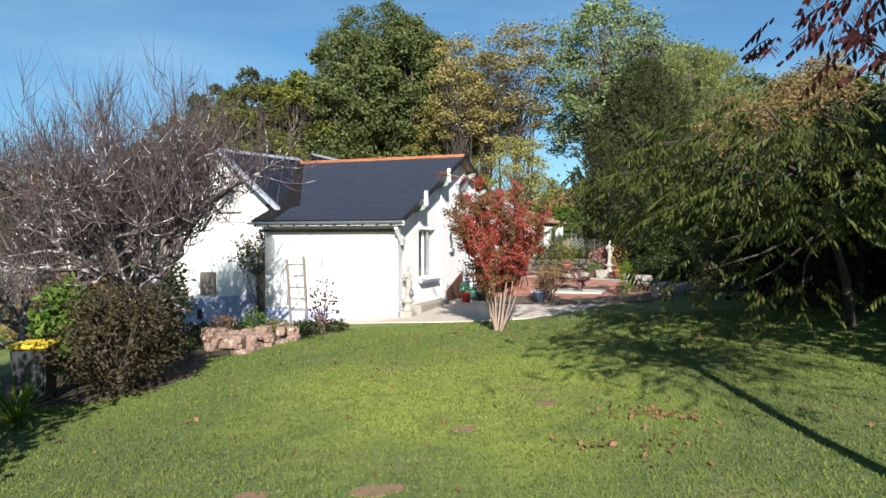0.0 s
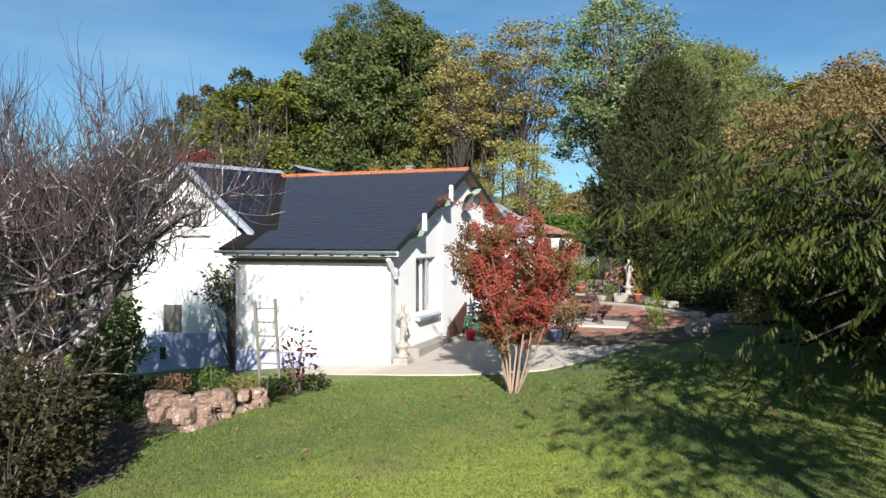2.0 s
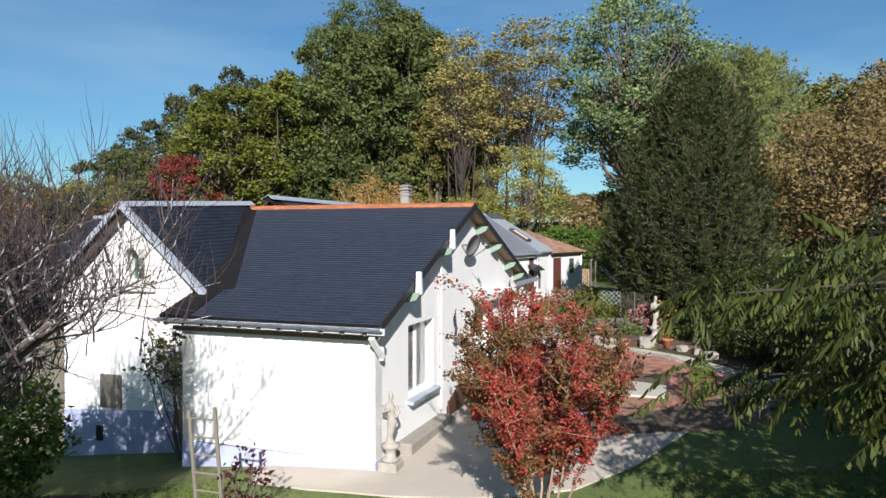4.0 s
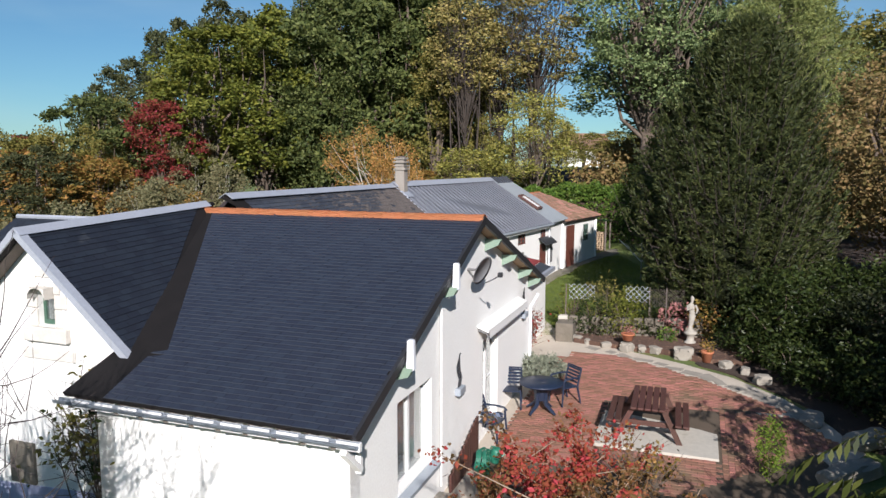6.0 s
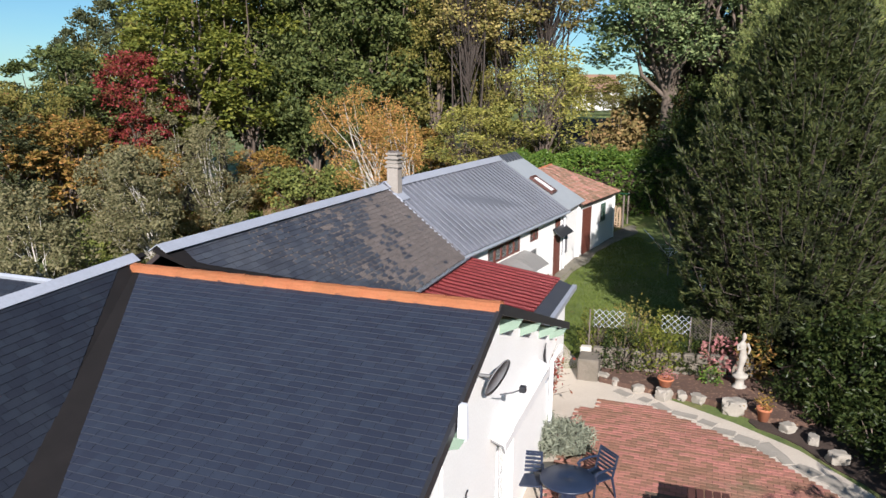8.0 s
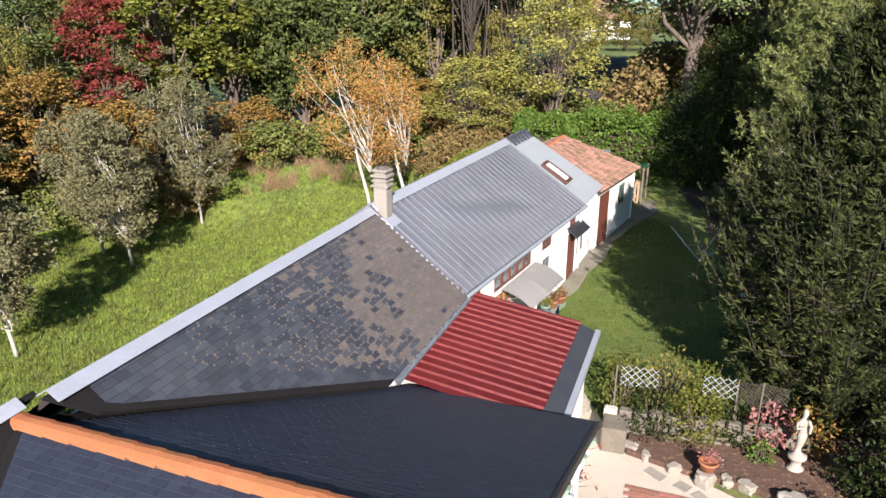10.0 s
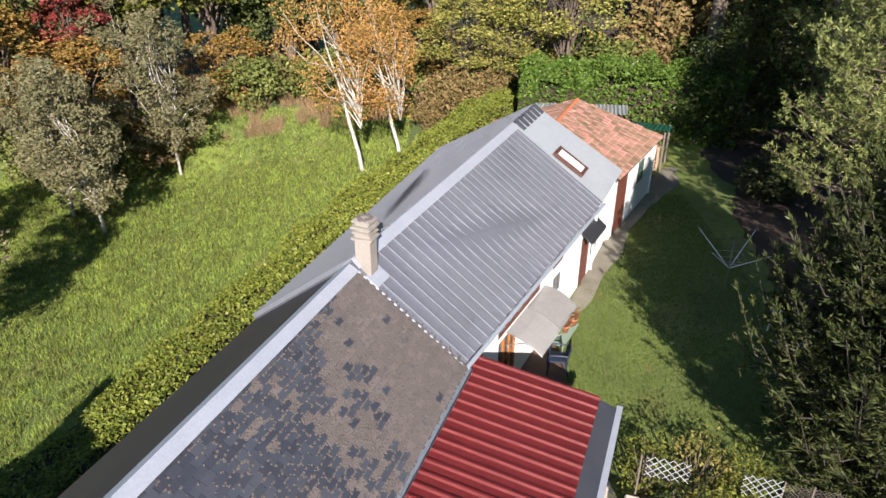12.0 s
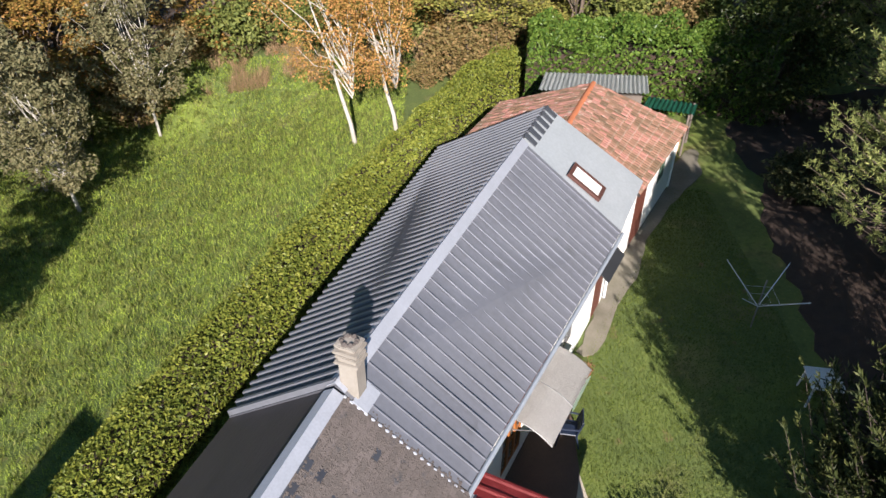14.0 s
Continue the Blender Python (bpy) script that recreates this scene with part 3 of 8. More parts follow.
# ---------------------------------------------------------------- roof slates
def slates(o, da, ds, n, span, s0, s1, expo, width, off=0.0):
    """Rows of slates on a plane: origin o, da along the eave, ds up the slope, n outwards; span(s) gives the row's ends. Yields corner sets of 6."""
    o, da, ds, n = (np.array(v, dtype=float) for v in (o, da, ds, n))
    out = []
    k = 0
    s = s0
    while s < s1 - 0.02:
        top = s + expo * 1.08
        (a0, a1), (c0, c1) = span(s), span(top)
        lo, hi = min(a0, c0), max(a1, c1)
        if hi - lo > 0.05:
            a = lo - (width * 0.5 if k % 2 else 0.0)
            while a < hi:
                l, r = min(max(a, a0), a1) + 0.002, max(min(a + width, a1), a0) - 0.002
                lt, rt = min(max(a, c0), c1) + 0.002, max(min(a + width, c1), c0) - 0.002
                if max(r - l, rt - lt) > 0.03:
                    r, rt = max(r, l + 0.001), max(rt, lt + 0.001)
                    t, w = 0.014 + rng.uniform(-0.003, 0.004), rng.uniform(-0.004, 0.004)
                    p = lambda aa, ss, hh: o + da * aa + ds * ss + n * (hh + off)
                    out.append([p(l, s + w, t), p(r, s + w, t), p(rt, top, 0.002), p(lt, top, 0.002), p(l, s + w, -0.004), p(r, s + w, -0.004)])
                a += width
        s += expo
        k += 1
    return np.array(out)


SLATE_FACES = np.array([(0, 1, 2, 3), (4, 5, 1, 0)])


def slate_field(sets, material, parent, pick=None, name="slate"):
    """All slates as one part, but for those that pick() takes, which are parts of their own."""
    mid = sets.mean(1)
    own = np.array([bool(pick and pick(c)) for c in mid])
    rest = sets[~own]
    f = (np.arange(len(rest))[:, None, None] * 6 + SLATE_FACES[None]).reshape(-1, 4)
    ob = raw(name + "_covering", rest.reshape(-1, 3), f, material, parent, "courses of overlapping dark slates", "stuff")
    ob.data.materials.append(M["slate_edge"])
    ob.data.polygons.foreach_set("material_index", np.tile(np.array([0, 1], dtype=np.int32), len(rest)))
    return sets[own]


PIECES = []      # made at the end of the file


def plane(p, q, r):
    """Origin and axes of the roof plane with the eave from p to q and r up the slope."""
    p, q, r = Vector(p), Vector(q), Vector(r)
    da = (q - p).normalized()
    ds = (r - p) - da * (r - p).dot(da)
    ln = ds.length
    ds.normalize()
    return p, da, ds, da.cross(ds), ln


# ---------------------------------------------------------------- the front wing with the orange ridge
A_EAVE, A_RIDGE, A_BACK, A_BZ = 2.62, 5.0, 11.05, 2.92


def az(b):
    return A_EAVE + (b + 0.38) * (A_RIDGE - A_EAVE) / 5.6 if b < 5.22 else A_RIDGE - (b - 5.22) * (A_RIDGE - A_BZ) / (A_BACK - 5.22)


house = thing("house", HM, "white rendered cottage wing with dark slate roof and orange ridge", "house")
bm = bmesh.new()
wall(bm, (-4.4, 0), (1, 0), 0.3, 0, 4.4, 0.0, lambda s: 2.60)
part("front_wall", bm, M["plaster"], house, "smooth white rendered wall")
bm = bmesh.new()
WIN, DOOR = (1.58, 3.05, 0.85, 2.36), (6.15, 7.35, 0.22, 2.26)
wall(bm, (0, 0), (0, 1), 0.3, 0.002, 10.75, -0.6, lambda s: az(s) - 0.12, (WIN, DOOR), (5.22,))
part("gable_wall", bm, M["plaster"], house, "white rendered gable wall")
bm = bmesh.new()
wall(bm, (0, 10.75), (-1, 0), 0.3, 0.3, 4.0, -0.4, lambda s: az(10.75) - 0.12)
part("rear_wall", bm, M["plaster"], house)
bm = bmesh.new()
wall(bm, (-4.4, 0.9), (0, -1), 0.3, 0.0, 0.9, -1.2, lambda s: 2.60)
part("return_wall", bm, M["plaster"], house)
bm = bmesh.new()
wall(bm, (-4.41, -0.012), (1, 0), 0.3, 0, 4.42, -1.2, lambda s: -0.03 + 0.03 * s / 4.4)
part("plinth", bm, M["plinth"], house, "lavender blue painted plinth")
bm = bmesh.new()
e = 0.36
slab(bm, [(-4.65, -0.38, A_EAVE), (e - 0.1, -0.38, A_EAVE), (e - 0.1, 5.22, A_RIDGE), (-6.5, 5.22, A_RIDGE), (-6.5, 2.0, az(2.0)), (-4.57, 0.57, az(0.57))], 0.07)
slab(bm, [(e - 0.1, A_BACK, A_BZ), (-3.45, A_BACK, A_BZ), (-6.2, 5.6, az(5.6)), (-6.2, 5.22, A_RIDGE), (e - 0.1, 5.22, A_RIDGE)], 0.07)
part("roof_deck", bm, M["lead"], house, "dark metal valley and edge sheets")
P0, DA, DS, NN, LN = plane((-4.65, -0.38, A_EAVE), (0.26, -0.38, A_EAVE), (-4.65, 5.22, A_RIDGE))
KS = LN / 5.6


def span_a(s):
    b = -0.38 + s / KS
    left = max(-3.20 - 0.576 * b, -6.12) if b > 0.62 else -3.85
    return left + 4.65, 4.91


A_SETS = slates(P0, DA, DS, NN, span_a, 0.0, LN - 0.05, 0.108, 0.20, 0.004)
own = slate_field(A_SETS, M["slate"], house, lambda c: c[1] < 1.05 and c[0] > -3.1)
PIECES.append(("slate", own, M["slate_piece"], house))
P0, DA, DS, NN, LNB = plane((0.26, A_BACK, A_BZ), (-3.3, A_BACK, A_BZ), (0.26, 5.22, A_RIDGE))
slate_field(slates(P0, DA, DS, NN, lambda s: (0.0, 3.70 + s * 0.40), 0.0, LNB - 0.05, 0.108, 0.20, 0.004), M["slate"], house, None, "rear_slate")
# ridge tiles
for i in range(16):
    a1 = 0.30 - i * 0.435
    bm = bmesh.new()
    m = 7
    for k in range(m):
        for aa, rr in ((a1, 0.150), (a1 - 0.46, 0.135)):
            t = math.pi * k / (m - 1)
            bm.verts.new((aa, 5.22 + rr * math.cos(t) * 1.05, A_RIDGE - 0.055 + rr * math.sin(t) * 0.85))
    bm.verts.ensure_lookup_table()
    for k in range(m - 1):
        bm.faces.new([bm.verts[j] for j in (2 * k, 2 * k + 1, 2 * k + 3, 2 * k + 2)])
    ext = bmesh.ops.solidify(bm, geom=bm.faces[:], thickness=0.015)
    part("ridge_tile", bm, M["orange"], house, "bright orange half-round ridge tile")
# verge boards, soffit and brackets on the gable
bm = bmesh.new()
for y0, y1 in ((-0.42, 5.22), (5.22, 11.10)):
    slab(bm, [(0.26, y0, az(y0) + 0.030), (0.315, y0, az(y0) + 0.030), (0.315, y1, az(y1) + 0.030), (0.26, y1, az(y1) + 0.030)], 0.15)
part("verge_board", bm, M["dark_metal"], house, "dark slate-coloured verge board")
bm = bmesh.new()
slab(bm, [(0.002, -0.3, az(-0.3) - 0.09), (0.25, -0.3, az(-0.3) - 0.09), (0.25, 5.2, A_RIDGE - 0.09), (0.002, 5.2, A_RIDGE - 0.09)], 0.02)
slab(bm, [(0.002, 5.24, A_RIDGE - 0.09), (0.25, 5.24, A_RIDGE - 0.09), (0.25, 10.7, az(10.7) - 0.09), (0.002, 10.7, az(10.7) - 0.09)], 0.02)
part("soffit", bm, M["tan_wood"], house, "tan wooden soffit under the verge")
for b in (6.4, 7.8, 9.4, 10.5):
    bm = bmesh.new()
    zt = az(b) - 0.11
    slab(bm, [(0.002, b - 0.06, zt), (0.36, b - 0.06, zt), (0.30, b - 0.06, zt - 0.12), (0.002, b - 0.06, zt - 0.26)], 0.12)
    part("bracket", bm, M["green_paint"], house, "pale green painted purlin bracket")
for b in (1.22, 3.25):
    bm = bmesh.new()
    zt = az(b)
    t = bmesh.new()
    box(t, 0.33, b - 0.062, zt - 0.26, 0.45, b + 0.062, zt + 0.20)
    for v in t.verts:
        if v.co.z > zt:
            v.co.x = 0.39 + (v.co.x - 0.39) * 0.8
            v.co.y = b + (v.co.y - b) * 0.8
    bmesh.ops.bevel(t, geom=t.edges[:], offset=0.012, segments=2, affect="EDGES")
    join(bm, t)
    part("purlin_cap", bm, M["white_metal"], house, "white sheet-metal cap on a purlin end")
    bm = bmesh.new()
    slab(bm, [(0.002, b - 0.07, zt - 0.22), (0.44, b - 0.07, zt - 0.22), (0.36, b - 0.07, zt - 0.36), (0.002, b - 0.07, zt - 0.46)], -0.14)
    part("bracket", bm, M["green_paint"], house, "pale green painted purlin bracket")
# eaves: gutter, rafters, wall plate
bm = bmesh.new()
m = 7
for x in (-4.66, 0.38):
    for k in range(m):
        t = math.pi + math.pi * k / (m - 1)
        bm.verts.new((x, -0.505 + 0.065 * math.cos(t), 2.57 + 0.08 * math.sin(t)))
bm.verts.ensure_lookup_table()
for k in range(m - 1):
    bm.faces.new([bm.verts[j] for j in (k, k + 1, m + k + 1, m + k)])
bmesh.ops.solidify(bm, geom=bm.faces[:], thickness=0.006)
part("gutter", bm, M["gutter"], house, "half-round zinc eaves gutter")
for i in range(11):
    bm = bmesh.new()
    x = -4.45 + i * 0.445
    bbox(bm, x + 0.05, -0.455, 2.44, x + 0.385, -0.385, 2.555, 0.004)
    part("fascia_board", bm, M["white_paint"], house, "white painted board between the rafter tails")
for i in range(11):
    bm = bmesh.new()
    x = -4.45 + i * 0.445
    box(bm, x - 0.035, -0.44, 2.42, x + 0.035, 0.0, 2.53)
    part("rafter_tail", bm, M["rafter"], house)
bm = bmesh.new()
box(bm, -4.6, -0.05, 2.27, 0.05, 0.0, 2.36)
part("wall_plate", bm, M["rafter"], house, "grey-brown timber wall plate below the eaves")
bm = bmesh.new()
slab(bm, [(0.16, -0.36, 2.40), (0.06, -0.36, 2.40), (0.06, 0.10, 1.98), (0.16, 0.10, 1.98)], 0.07)
slab(bm, [(0.06, 0.05, 2.40), (0.14, 0.05, 2.40), (0.14, 0.12, 2.40), (0.06, 0.12, 2.40)], 0.5)
part("eaves_brace", bm, M["white_paint"], house, "white timber brace at the corner of the eaves")


def window_unit(root, m, w, h, frame_mat, mullions=1, depth=0.12, curtain=True, bars=0, sill=True, sill_mat=None, label="window"):
    """A window at pose m: x across, z up, y inwards; parts under root."""
    win = new("window")
    win.parent = root
    win.matrix_basis = m
    tagged(win, label)
    bm = bmesh.new()
    fw = 0.06
    for x0, x1, z0, z1 in ((0, fw, 0, h), (w - fw, w, 0, h), (fw, w - fw, 0, fw), (fw, w - fw, h - fw, h)):
        box(bm, x0, depth, z0, x1, depth + 0.06, z1)
    for k in range(mullions):
        x = w * (k + 1) / (mullions + 1)
        box(bm, x - 0.045, depth - 0.01, fw, x + 0.045, depth + 0.05, h - fw)
    for k in range(bars):
        z = h * (k + 1) / (bars + 1)
        box(bm, fw, depth + 0.005, z - 0.015, w - fw, depth + 0.045, z + 0.015)
    part("frame", bm, frame_mat, win)
    for k in range(mullions + 1):
        bm = bmesh.new()
        x0, x1 = w * k / (mullions + 1) + 0.05, w * (k + 1) / (mullions + 1) - 0.05
        box(bm, x0, depth + 0.025, fw, x1, depth + 0.031, h - fw)
        part("pane", bm, M["glass"], win)
    # near-black box behind the panes, painted as an unlit room
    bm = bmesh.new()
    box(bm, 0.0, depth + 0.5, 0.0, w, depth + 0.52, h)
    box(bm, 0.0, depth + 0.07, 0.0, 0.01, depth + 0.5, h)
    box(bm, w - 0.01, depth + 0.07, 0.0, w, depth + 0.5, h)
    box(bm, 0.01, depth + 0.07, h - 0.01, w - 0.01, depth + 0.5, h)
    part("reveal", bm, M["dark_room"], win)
    if curtain:
        bm = bmesh.new()
        for side in (0, 1):
            x0, x1 = (fw, w * 0.30) if side == 0 else (w * 0.72, w - fw)
            k = 12
            prev = None
            for i in range(k + 1):
                x = x0 + (x1 - x0) * i / k
                y = depth + 0.16 + 0.03 * (i % 2)
                cur = (bm.verts.new((x, y, fw)), bm.verts.new((x, y, h - fw)))
                if prev:
                    bm.faces.new((prev[0], cur[0], cur[1], prev[1]))
                prev = cur
        part("curtain", bm, M["curtain"], win, "white net curtain")
    if sill:
        bm = bmesh.new()
        slab(bm, [(-0.08, depth, 0.0), (-0.08, -0.16, -0.05), (w + 0.08, -0.16, -0.05), (w + 0.08, depth, 0.0)], 0.08)
        part("sill", bm, sill_mat or M["concrete"], win, "grey-blue sloping window sill")
    return win


window_unit(house, pose(0, WIN[0], WIN[2], 0, 0, 90), WIN[1] - WIN[0], WIN[3] - WIN[2], M["white_paint"], 1, 0.14, True, 0, True, M["gutter"], "white two-leaf window with net curtains")
window_unit(house, pose(0, DOOR[0], DOOR[2], 0, 0, 90), DOOR[1] - DOOR[0], DOOR[3] - DOOR[2], M["white_paint"], 1, 0.12, True, 1, False, None, "white glazed terrace door")
bm = bmesh.new()
tube(bm, [(0.05, 3.42, 0.2), (0.05, 3.42, 3.75)], 0.022, 6)
part("cable_duct", bm, M["white_paint"], house, "thin white cable duct on the gable")
bm = bmesh.new()
tube(bm, [(0.06, 10.45, 0.25), (0.06, 10.45, 2.2), (0.2, 10.75, 2.5)], 0.045, 8)
part("downpipe", bm, M["white_metal"], house, "pale downpipe at the corner")
# step beside the gable
bm = bmesh.new()
bbox(bm, 0.003, 0.9, -0.2, 0.35, 3.4, 0.12, 0.03)
part("footing", bm, M["stone"], house, "low pale stone footing along the gable")

# ---------------------------------------------------------------- the gabled wing with the arched window
G_Z, G_A, G_SL = 5.16, -6.5, 0.865


def gzr(a):
    return G_Z - abs(a - G_A) * G_SL


wing = thing("gabled_wing", HM, "white rendered gabled wing with slate roof and arched attic window", "house")
bm = bmesh.new()
AW = (2.07, 2.47, 3.22, 3.92)
wall(bm, (-8.68, 0.92), (1, 0), 0.35, 0, 4.4, -0.1, lambda s: gzr(-8.68 + s) - 0.33, (AW,), (G_A + 8.68,))
part("gable_wall", bm, M["plaster"], wing, "white rendered gable wall")
bm = bmesh.new()
wall(bm, (-8.70, 0.905), (1, 0), 0.36, 0, 4.3, -2.2, lambda s: 0.06 + 0.27 * s / 4.3)
part("plinth", bm, M["plinth"], wing, "lavender blue painted plinth")
bm = bmesh.new()
wall(bm, (-8.68, 10.5), (0, -1), 0.3, 0, 9.2, -3.0, lambda s: 3.05)
part("side_wall", bm, M["plaster"], wing)
bm = bmesh.new()
slab(bm, [(G_A, 0.48, G_Z), (-9.1, 0.48, gzr(-9.1)), (-9.1, 5.6, gzr(-9.1)), (G_A, 5.6, G_Z)], 0.08)
slab(bm, [(-3.97, 0.48, gzr(-3.97)), (G_A, 0.48, G_Z), (G_A, 5.35, G_Z), (-6.28, 5.1, gzr(-6.28))], 0.06)
part("roof_deck", bm, M["lead"], wing)
P0, DA, DS, NN, LN = plane((-3.97, 0.48, gzr(-3.97)), (-3.97, 5.5, gzr(-3.97)), (G_A, 0.48, G_Z))


def span_g(s):
    a = -3.97 - s * (2.53 / LN)
    return 0.13, max(0.13, (-3.75 - a) / 0.540 - 0.48)


slate_field(slates(P0, DA, DS, NN, span_g, 0.0, LN - 0.1, 0.125, 0.24, 0.004), M["wing_slate"], wing)
P0, DA, DS, NN, LN = plane((-9.1, 5.6, gzr(-9.1)), (-9.1, 0.48, gzr(-9.1)), (G_A, 5.6, G_Z))
slate_field(slates(P0, DA, DS, NN, lambda s: (0.0, 5.0), 0.0, LN - 0.1, 0.125, 0.24, 0.004), M["wing_slate"], wing, None, "west_slate")
bm = bmesh.new()
slab(bm, [(G_A, 0.44, G_Z + 0.045), (G_A, 0.60, G_Z + 0.045), (-3.95, 0.60, gzr(-3.95) + 0.045), (-3.95, 0.44, gzr(-3.95) + 0.045)], 0.11)
slab(bm, [(G_A, 0.60, G_Z + 0.045), (G_A, 0.44, G_Z + 0.045), (-9.15, 0.44, gzr(-9.15) + 0.045), (-9.15, 0.60, gzr(-9.15) + 0.045)], 0.11)
part("verge_flashing", bm, M["ridge_zinc"], wing, "pale zinc verge flashing")
bm = bmesh.new()
for sgn in (-1, 1):
    slab(bm, [(G_A, 0.45, G_Z + 0.05), (G_A + sgn * 0.16, 0.45, G_Z - 0.07), (G_A + sgn * 0.16, 5.35, G_Z - 0.07), (G_A, 5.35, G_Z + 0.05)][::-sgn], 0.012)
part("ridge_flashing", bm, M["ridge_zinc"], wing, "pale zinc ridge flashing")
bm = bmesh.new()
slab(bm, [(G_A, 0.61, G_Z - 0.10), (-4.2, 0.61, gzr(-4.2) - 0.10), (-4.2, 0.91, gzr(-4.2) - 0.10), (G_A, 0.91, G_Z - 0.10)], 0.02)
slab(bm, [(-9.0, 0.61, gzr(-9.0) - 0.10), (G_A, 0.61, G_Z - 0.10), (G_A, 0.91, G_Z - 0.10), (-9.0, 0.91, gzr(-9.0) - 0.10)], 0.02)
part("soffit", bm, M["rafter"], wing)
for ob in wing.children:      # the roof falls a little towards the gable
    if ob.name.split(".")[0] in ("roof_deck", "slate_covering", "west_slate_covering", "verge_flashing", "ridge_flashing", "soffit"):
        for v in ob.data.vertices:
            v.co.z += 0.046 * (v.co.y - 5.35)
# arched window with stone surround
AX = -8.68 + AW[0]
win = new("arched_window")
win.parent = wing
tagged(win, "small arched green window in a stone surround")
for x0, x1, z0, z1 in ((-0.16, -0.002, -0.02, 0.30), (-0.26, -0.002, 0.31, 0.56), (-0.14, -0.002, 0.57, 0.86), (0.402, 0.56, -0.02, 0.30), (0.402, 0.68, 0.31, 0.56), (0.402, 0.54, 0.57, 0.86), (-0.02, 0.42, 0.86, 1.0)):
    bm = bmesh.new()
    bbox(bm, AX + x0, 0.885, AW[2] + z0, AX + x1, 1.1, AW[2] + z1, 0.012)
    part("surround_stone", bm, M["quoin"], win, "pale grey stone block beside the window")
bm = bmesh.new()
for k in range(8):      # spandrels that round the head
    t0, t1 = math.pi * k / 8, math.pi * (k + 1) / 8
    q = [(AX + 0.2 - 0.2 * math.cos(t), AW[2] + 0.50 + 0.2 * math.sin(t)) for t in (t0, t1)]
    slab(bm, [(q[0][0], 0.90, q[0][1]), (q[1][0], 0.90, q[1][1]), (q[1][0], 0.90, AW[3] + 0.001), (q[0][0], 0.90, AW[3] + 0.001)], -0.2)
part("arch", bm, M["quoin"], win)
bm = bmesh.new()
bbox(bm, AX - 0.28, 0.80, AW[2] - 0.28, AX + 0.72, 1.0, AW[2] - 0.02, 0.015)
bbox(bm, AX - 0.42, 0.88, AW[2] - 0.62, AX + 0.82, 1.0, AW[2] - 0.42, 0.012)
part("sill", bm, M["quoin"], win, "thick stone sill and band")
bm = bmesh.new()
for x0, x1, z0, z1 in ((0, 0.06, 0, 0.69), (0.34, 0.40, 0, 0.69), (0.06, 0.34, 0, 0.08), (0.06, 0.34, 0.62, 0.69)):
    box(bm, AX + x0, 1.02, AW[2] + z0, AX + x1, 1.08, AW[2] + z1)
part("frame", bm, M["dark_green"], win, "dark green painted frame")
bm = bmesh.new()
box(bm, AX + 0.06, 1.05, AW[2] + 0.08, AX + 0.34, 1.056, AW[2] + 0.62)
part("pane", bm, M["glass"], win)
# near-black sheet behind the pane, painted as an unlit room
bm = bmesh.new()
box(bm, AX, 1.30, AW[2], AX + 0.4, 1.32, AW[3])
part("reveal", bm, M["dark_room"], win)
bm = bmesh.new()
box(bm, -7.52, 0.86, 0.20, -6.92, 0.915, 0.98)
part("shutter", bm, M["ladder_wood"], wing, "grey closed shutter low on the gable")
bm = bmesh.new()
for k in range(4):
    box(bm, -7.66 + 0.05 * k, 0.86, -0.60, -7.63 + 0.05 * k, 0.90, -0.25)
part("cellar_grille", bm, M["dark_metal"], wing, "dark iron cellar grille")

# ---------------------------------------------------------------- the west wing beyond
west = thing("west_wing", HM, "slate-roofed wing behind the gable", "house")
WZ = 4.75
bm = bmesh.new()
slab(bm, [(-12.6, 1.75, 2.3), (-6.8, 1.75, 2.3), (-6.8, 4.6, WZ), (-11.6, 4.6, WZ)], 0.08)
slab(bm, [(-6.8, 7.4, 2.4), (-12.6, 7.4, 2.4), (-11.6, 4.6, WZ), (-6.8, 4.6, WZ)], 0.08)
slab(bm, [(-12.6, 7.4, 2.35), (-12.6, 1.75, 2.3), (-11.6, 4.6, WZ)], 0.08)
part("roof_deck", bm, M["lead"], west)
P0, DA, DS, NN, LN = plane((-12.6, 1.75, 2.3), (-6.8, 1.75, 2.3), (-12.6, 4.6, WZ))
slate_field(slates(P0, DA, DS, NN, lambda s: (s * 0.266, 5.7), 0.0, LN - 0.05, 0.125, 0.24, 0.004), M["wing_slate"], west)
bm = bmesh.new()
tube(bm, [(-11.6, 4.6, WZ + 0.01), (-6.9, 4.6, WZ + 0.01)], 0.06, 6)
part("ridge_flashing", bm, M["ridge_zinc"], west)
bm = bmesh.new()
wall(bm, (-12.3, 2.1), (1, 0), 0.3, 0, 3.6, -3.4, lambda s: 2.45)
wall(bm, (-12.3, 7.1), (0, -1), 0.3, 0, 5.0, -3.4, lambda s: 2.45)
# takes the darker stone material to keep the wall from showing white
part("wall", bm, M["wall_stone"], west, "grey-brown wall of the west wing")

# ---------------------------------------------------------------- the long range with mossy slates
S_A, S_Z, S_E, S_EZ = -6.0, 5.32, -3.50, 3.30
S_SL = (S_Z - S_EZ) / (S_E - S_A)
rangeh = thing("slate_range", HM, "long low range with moss-covered slate roof", "house")
bm = bmesh.new()
slab(bm, [(S_E, 10.3, S_EZ), (S_E, 15.0, S_EZ), (S_A, 14.80, S_Z), (S_A, 5.35, S_Z), (-6.0 + 0.45, 5.75, S_Z - 0.45 * S_SL)], 0.08)
part("roof_deck", bm, M["lead"], rangeh, "dark valley sheet")
bm = bmesh.new()
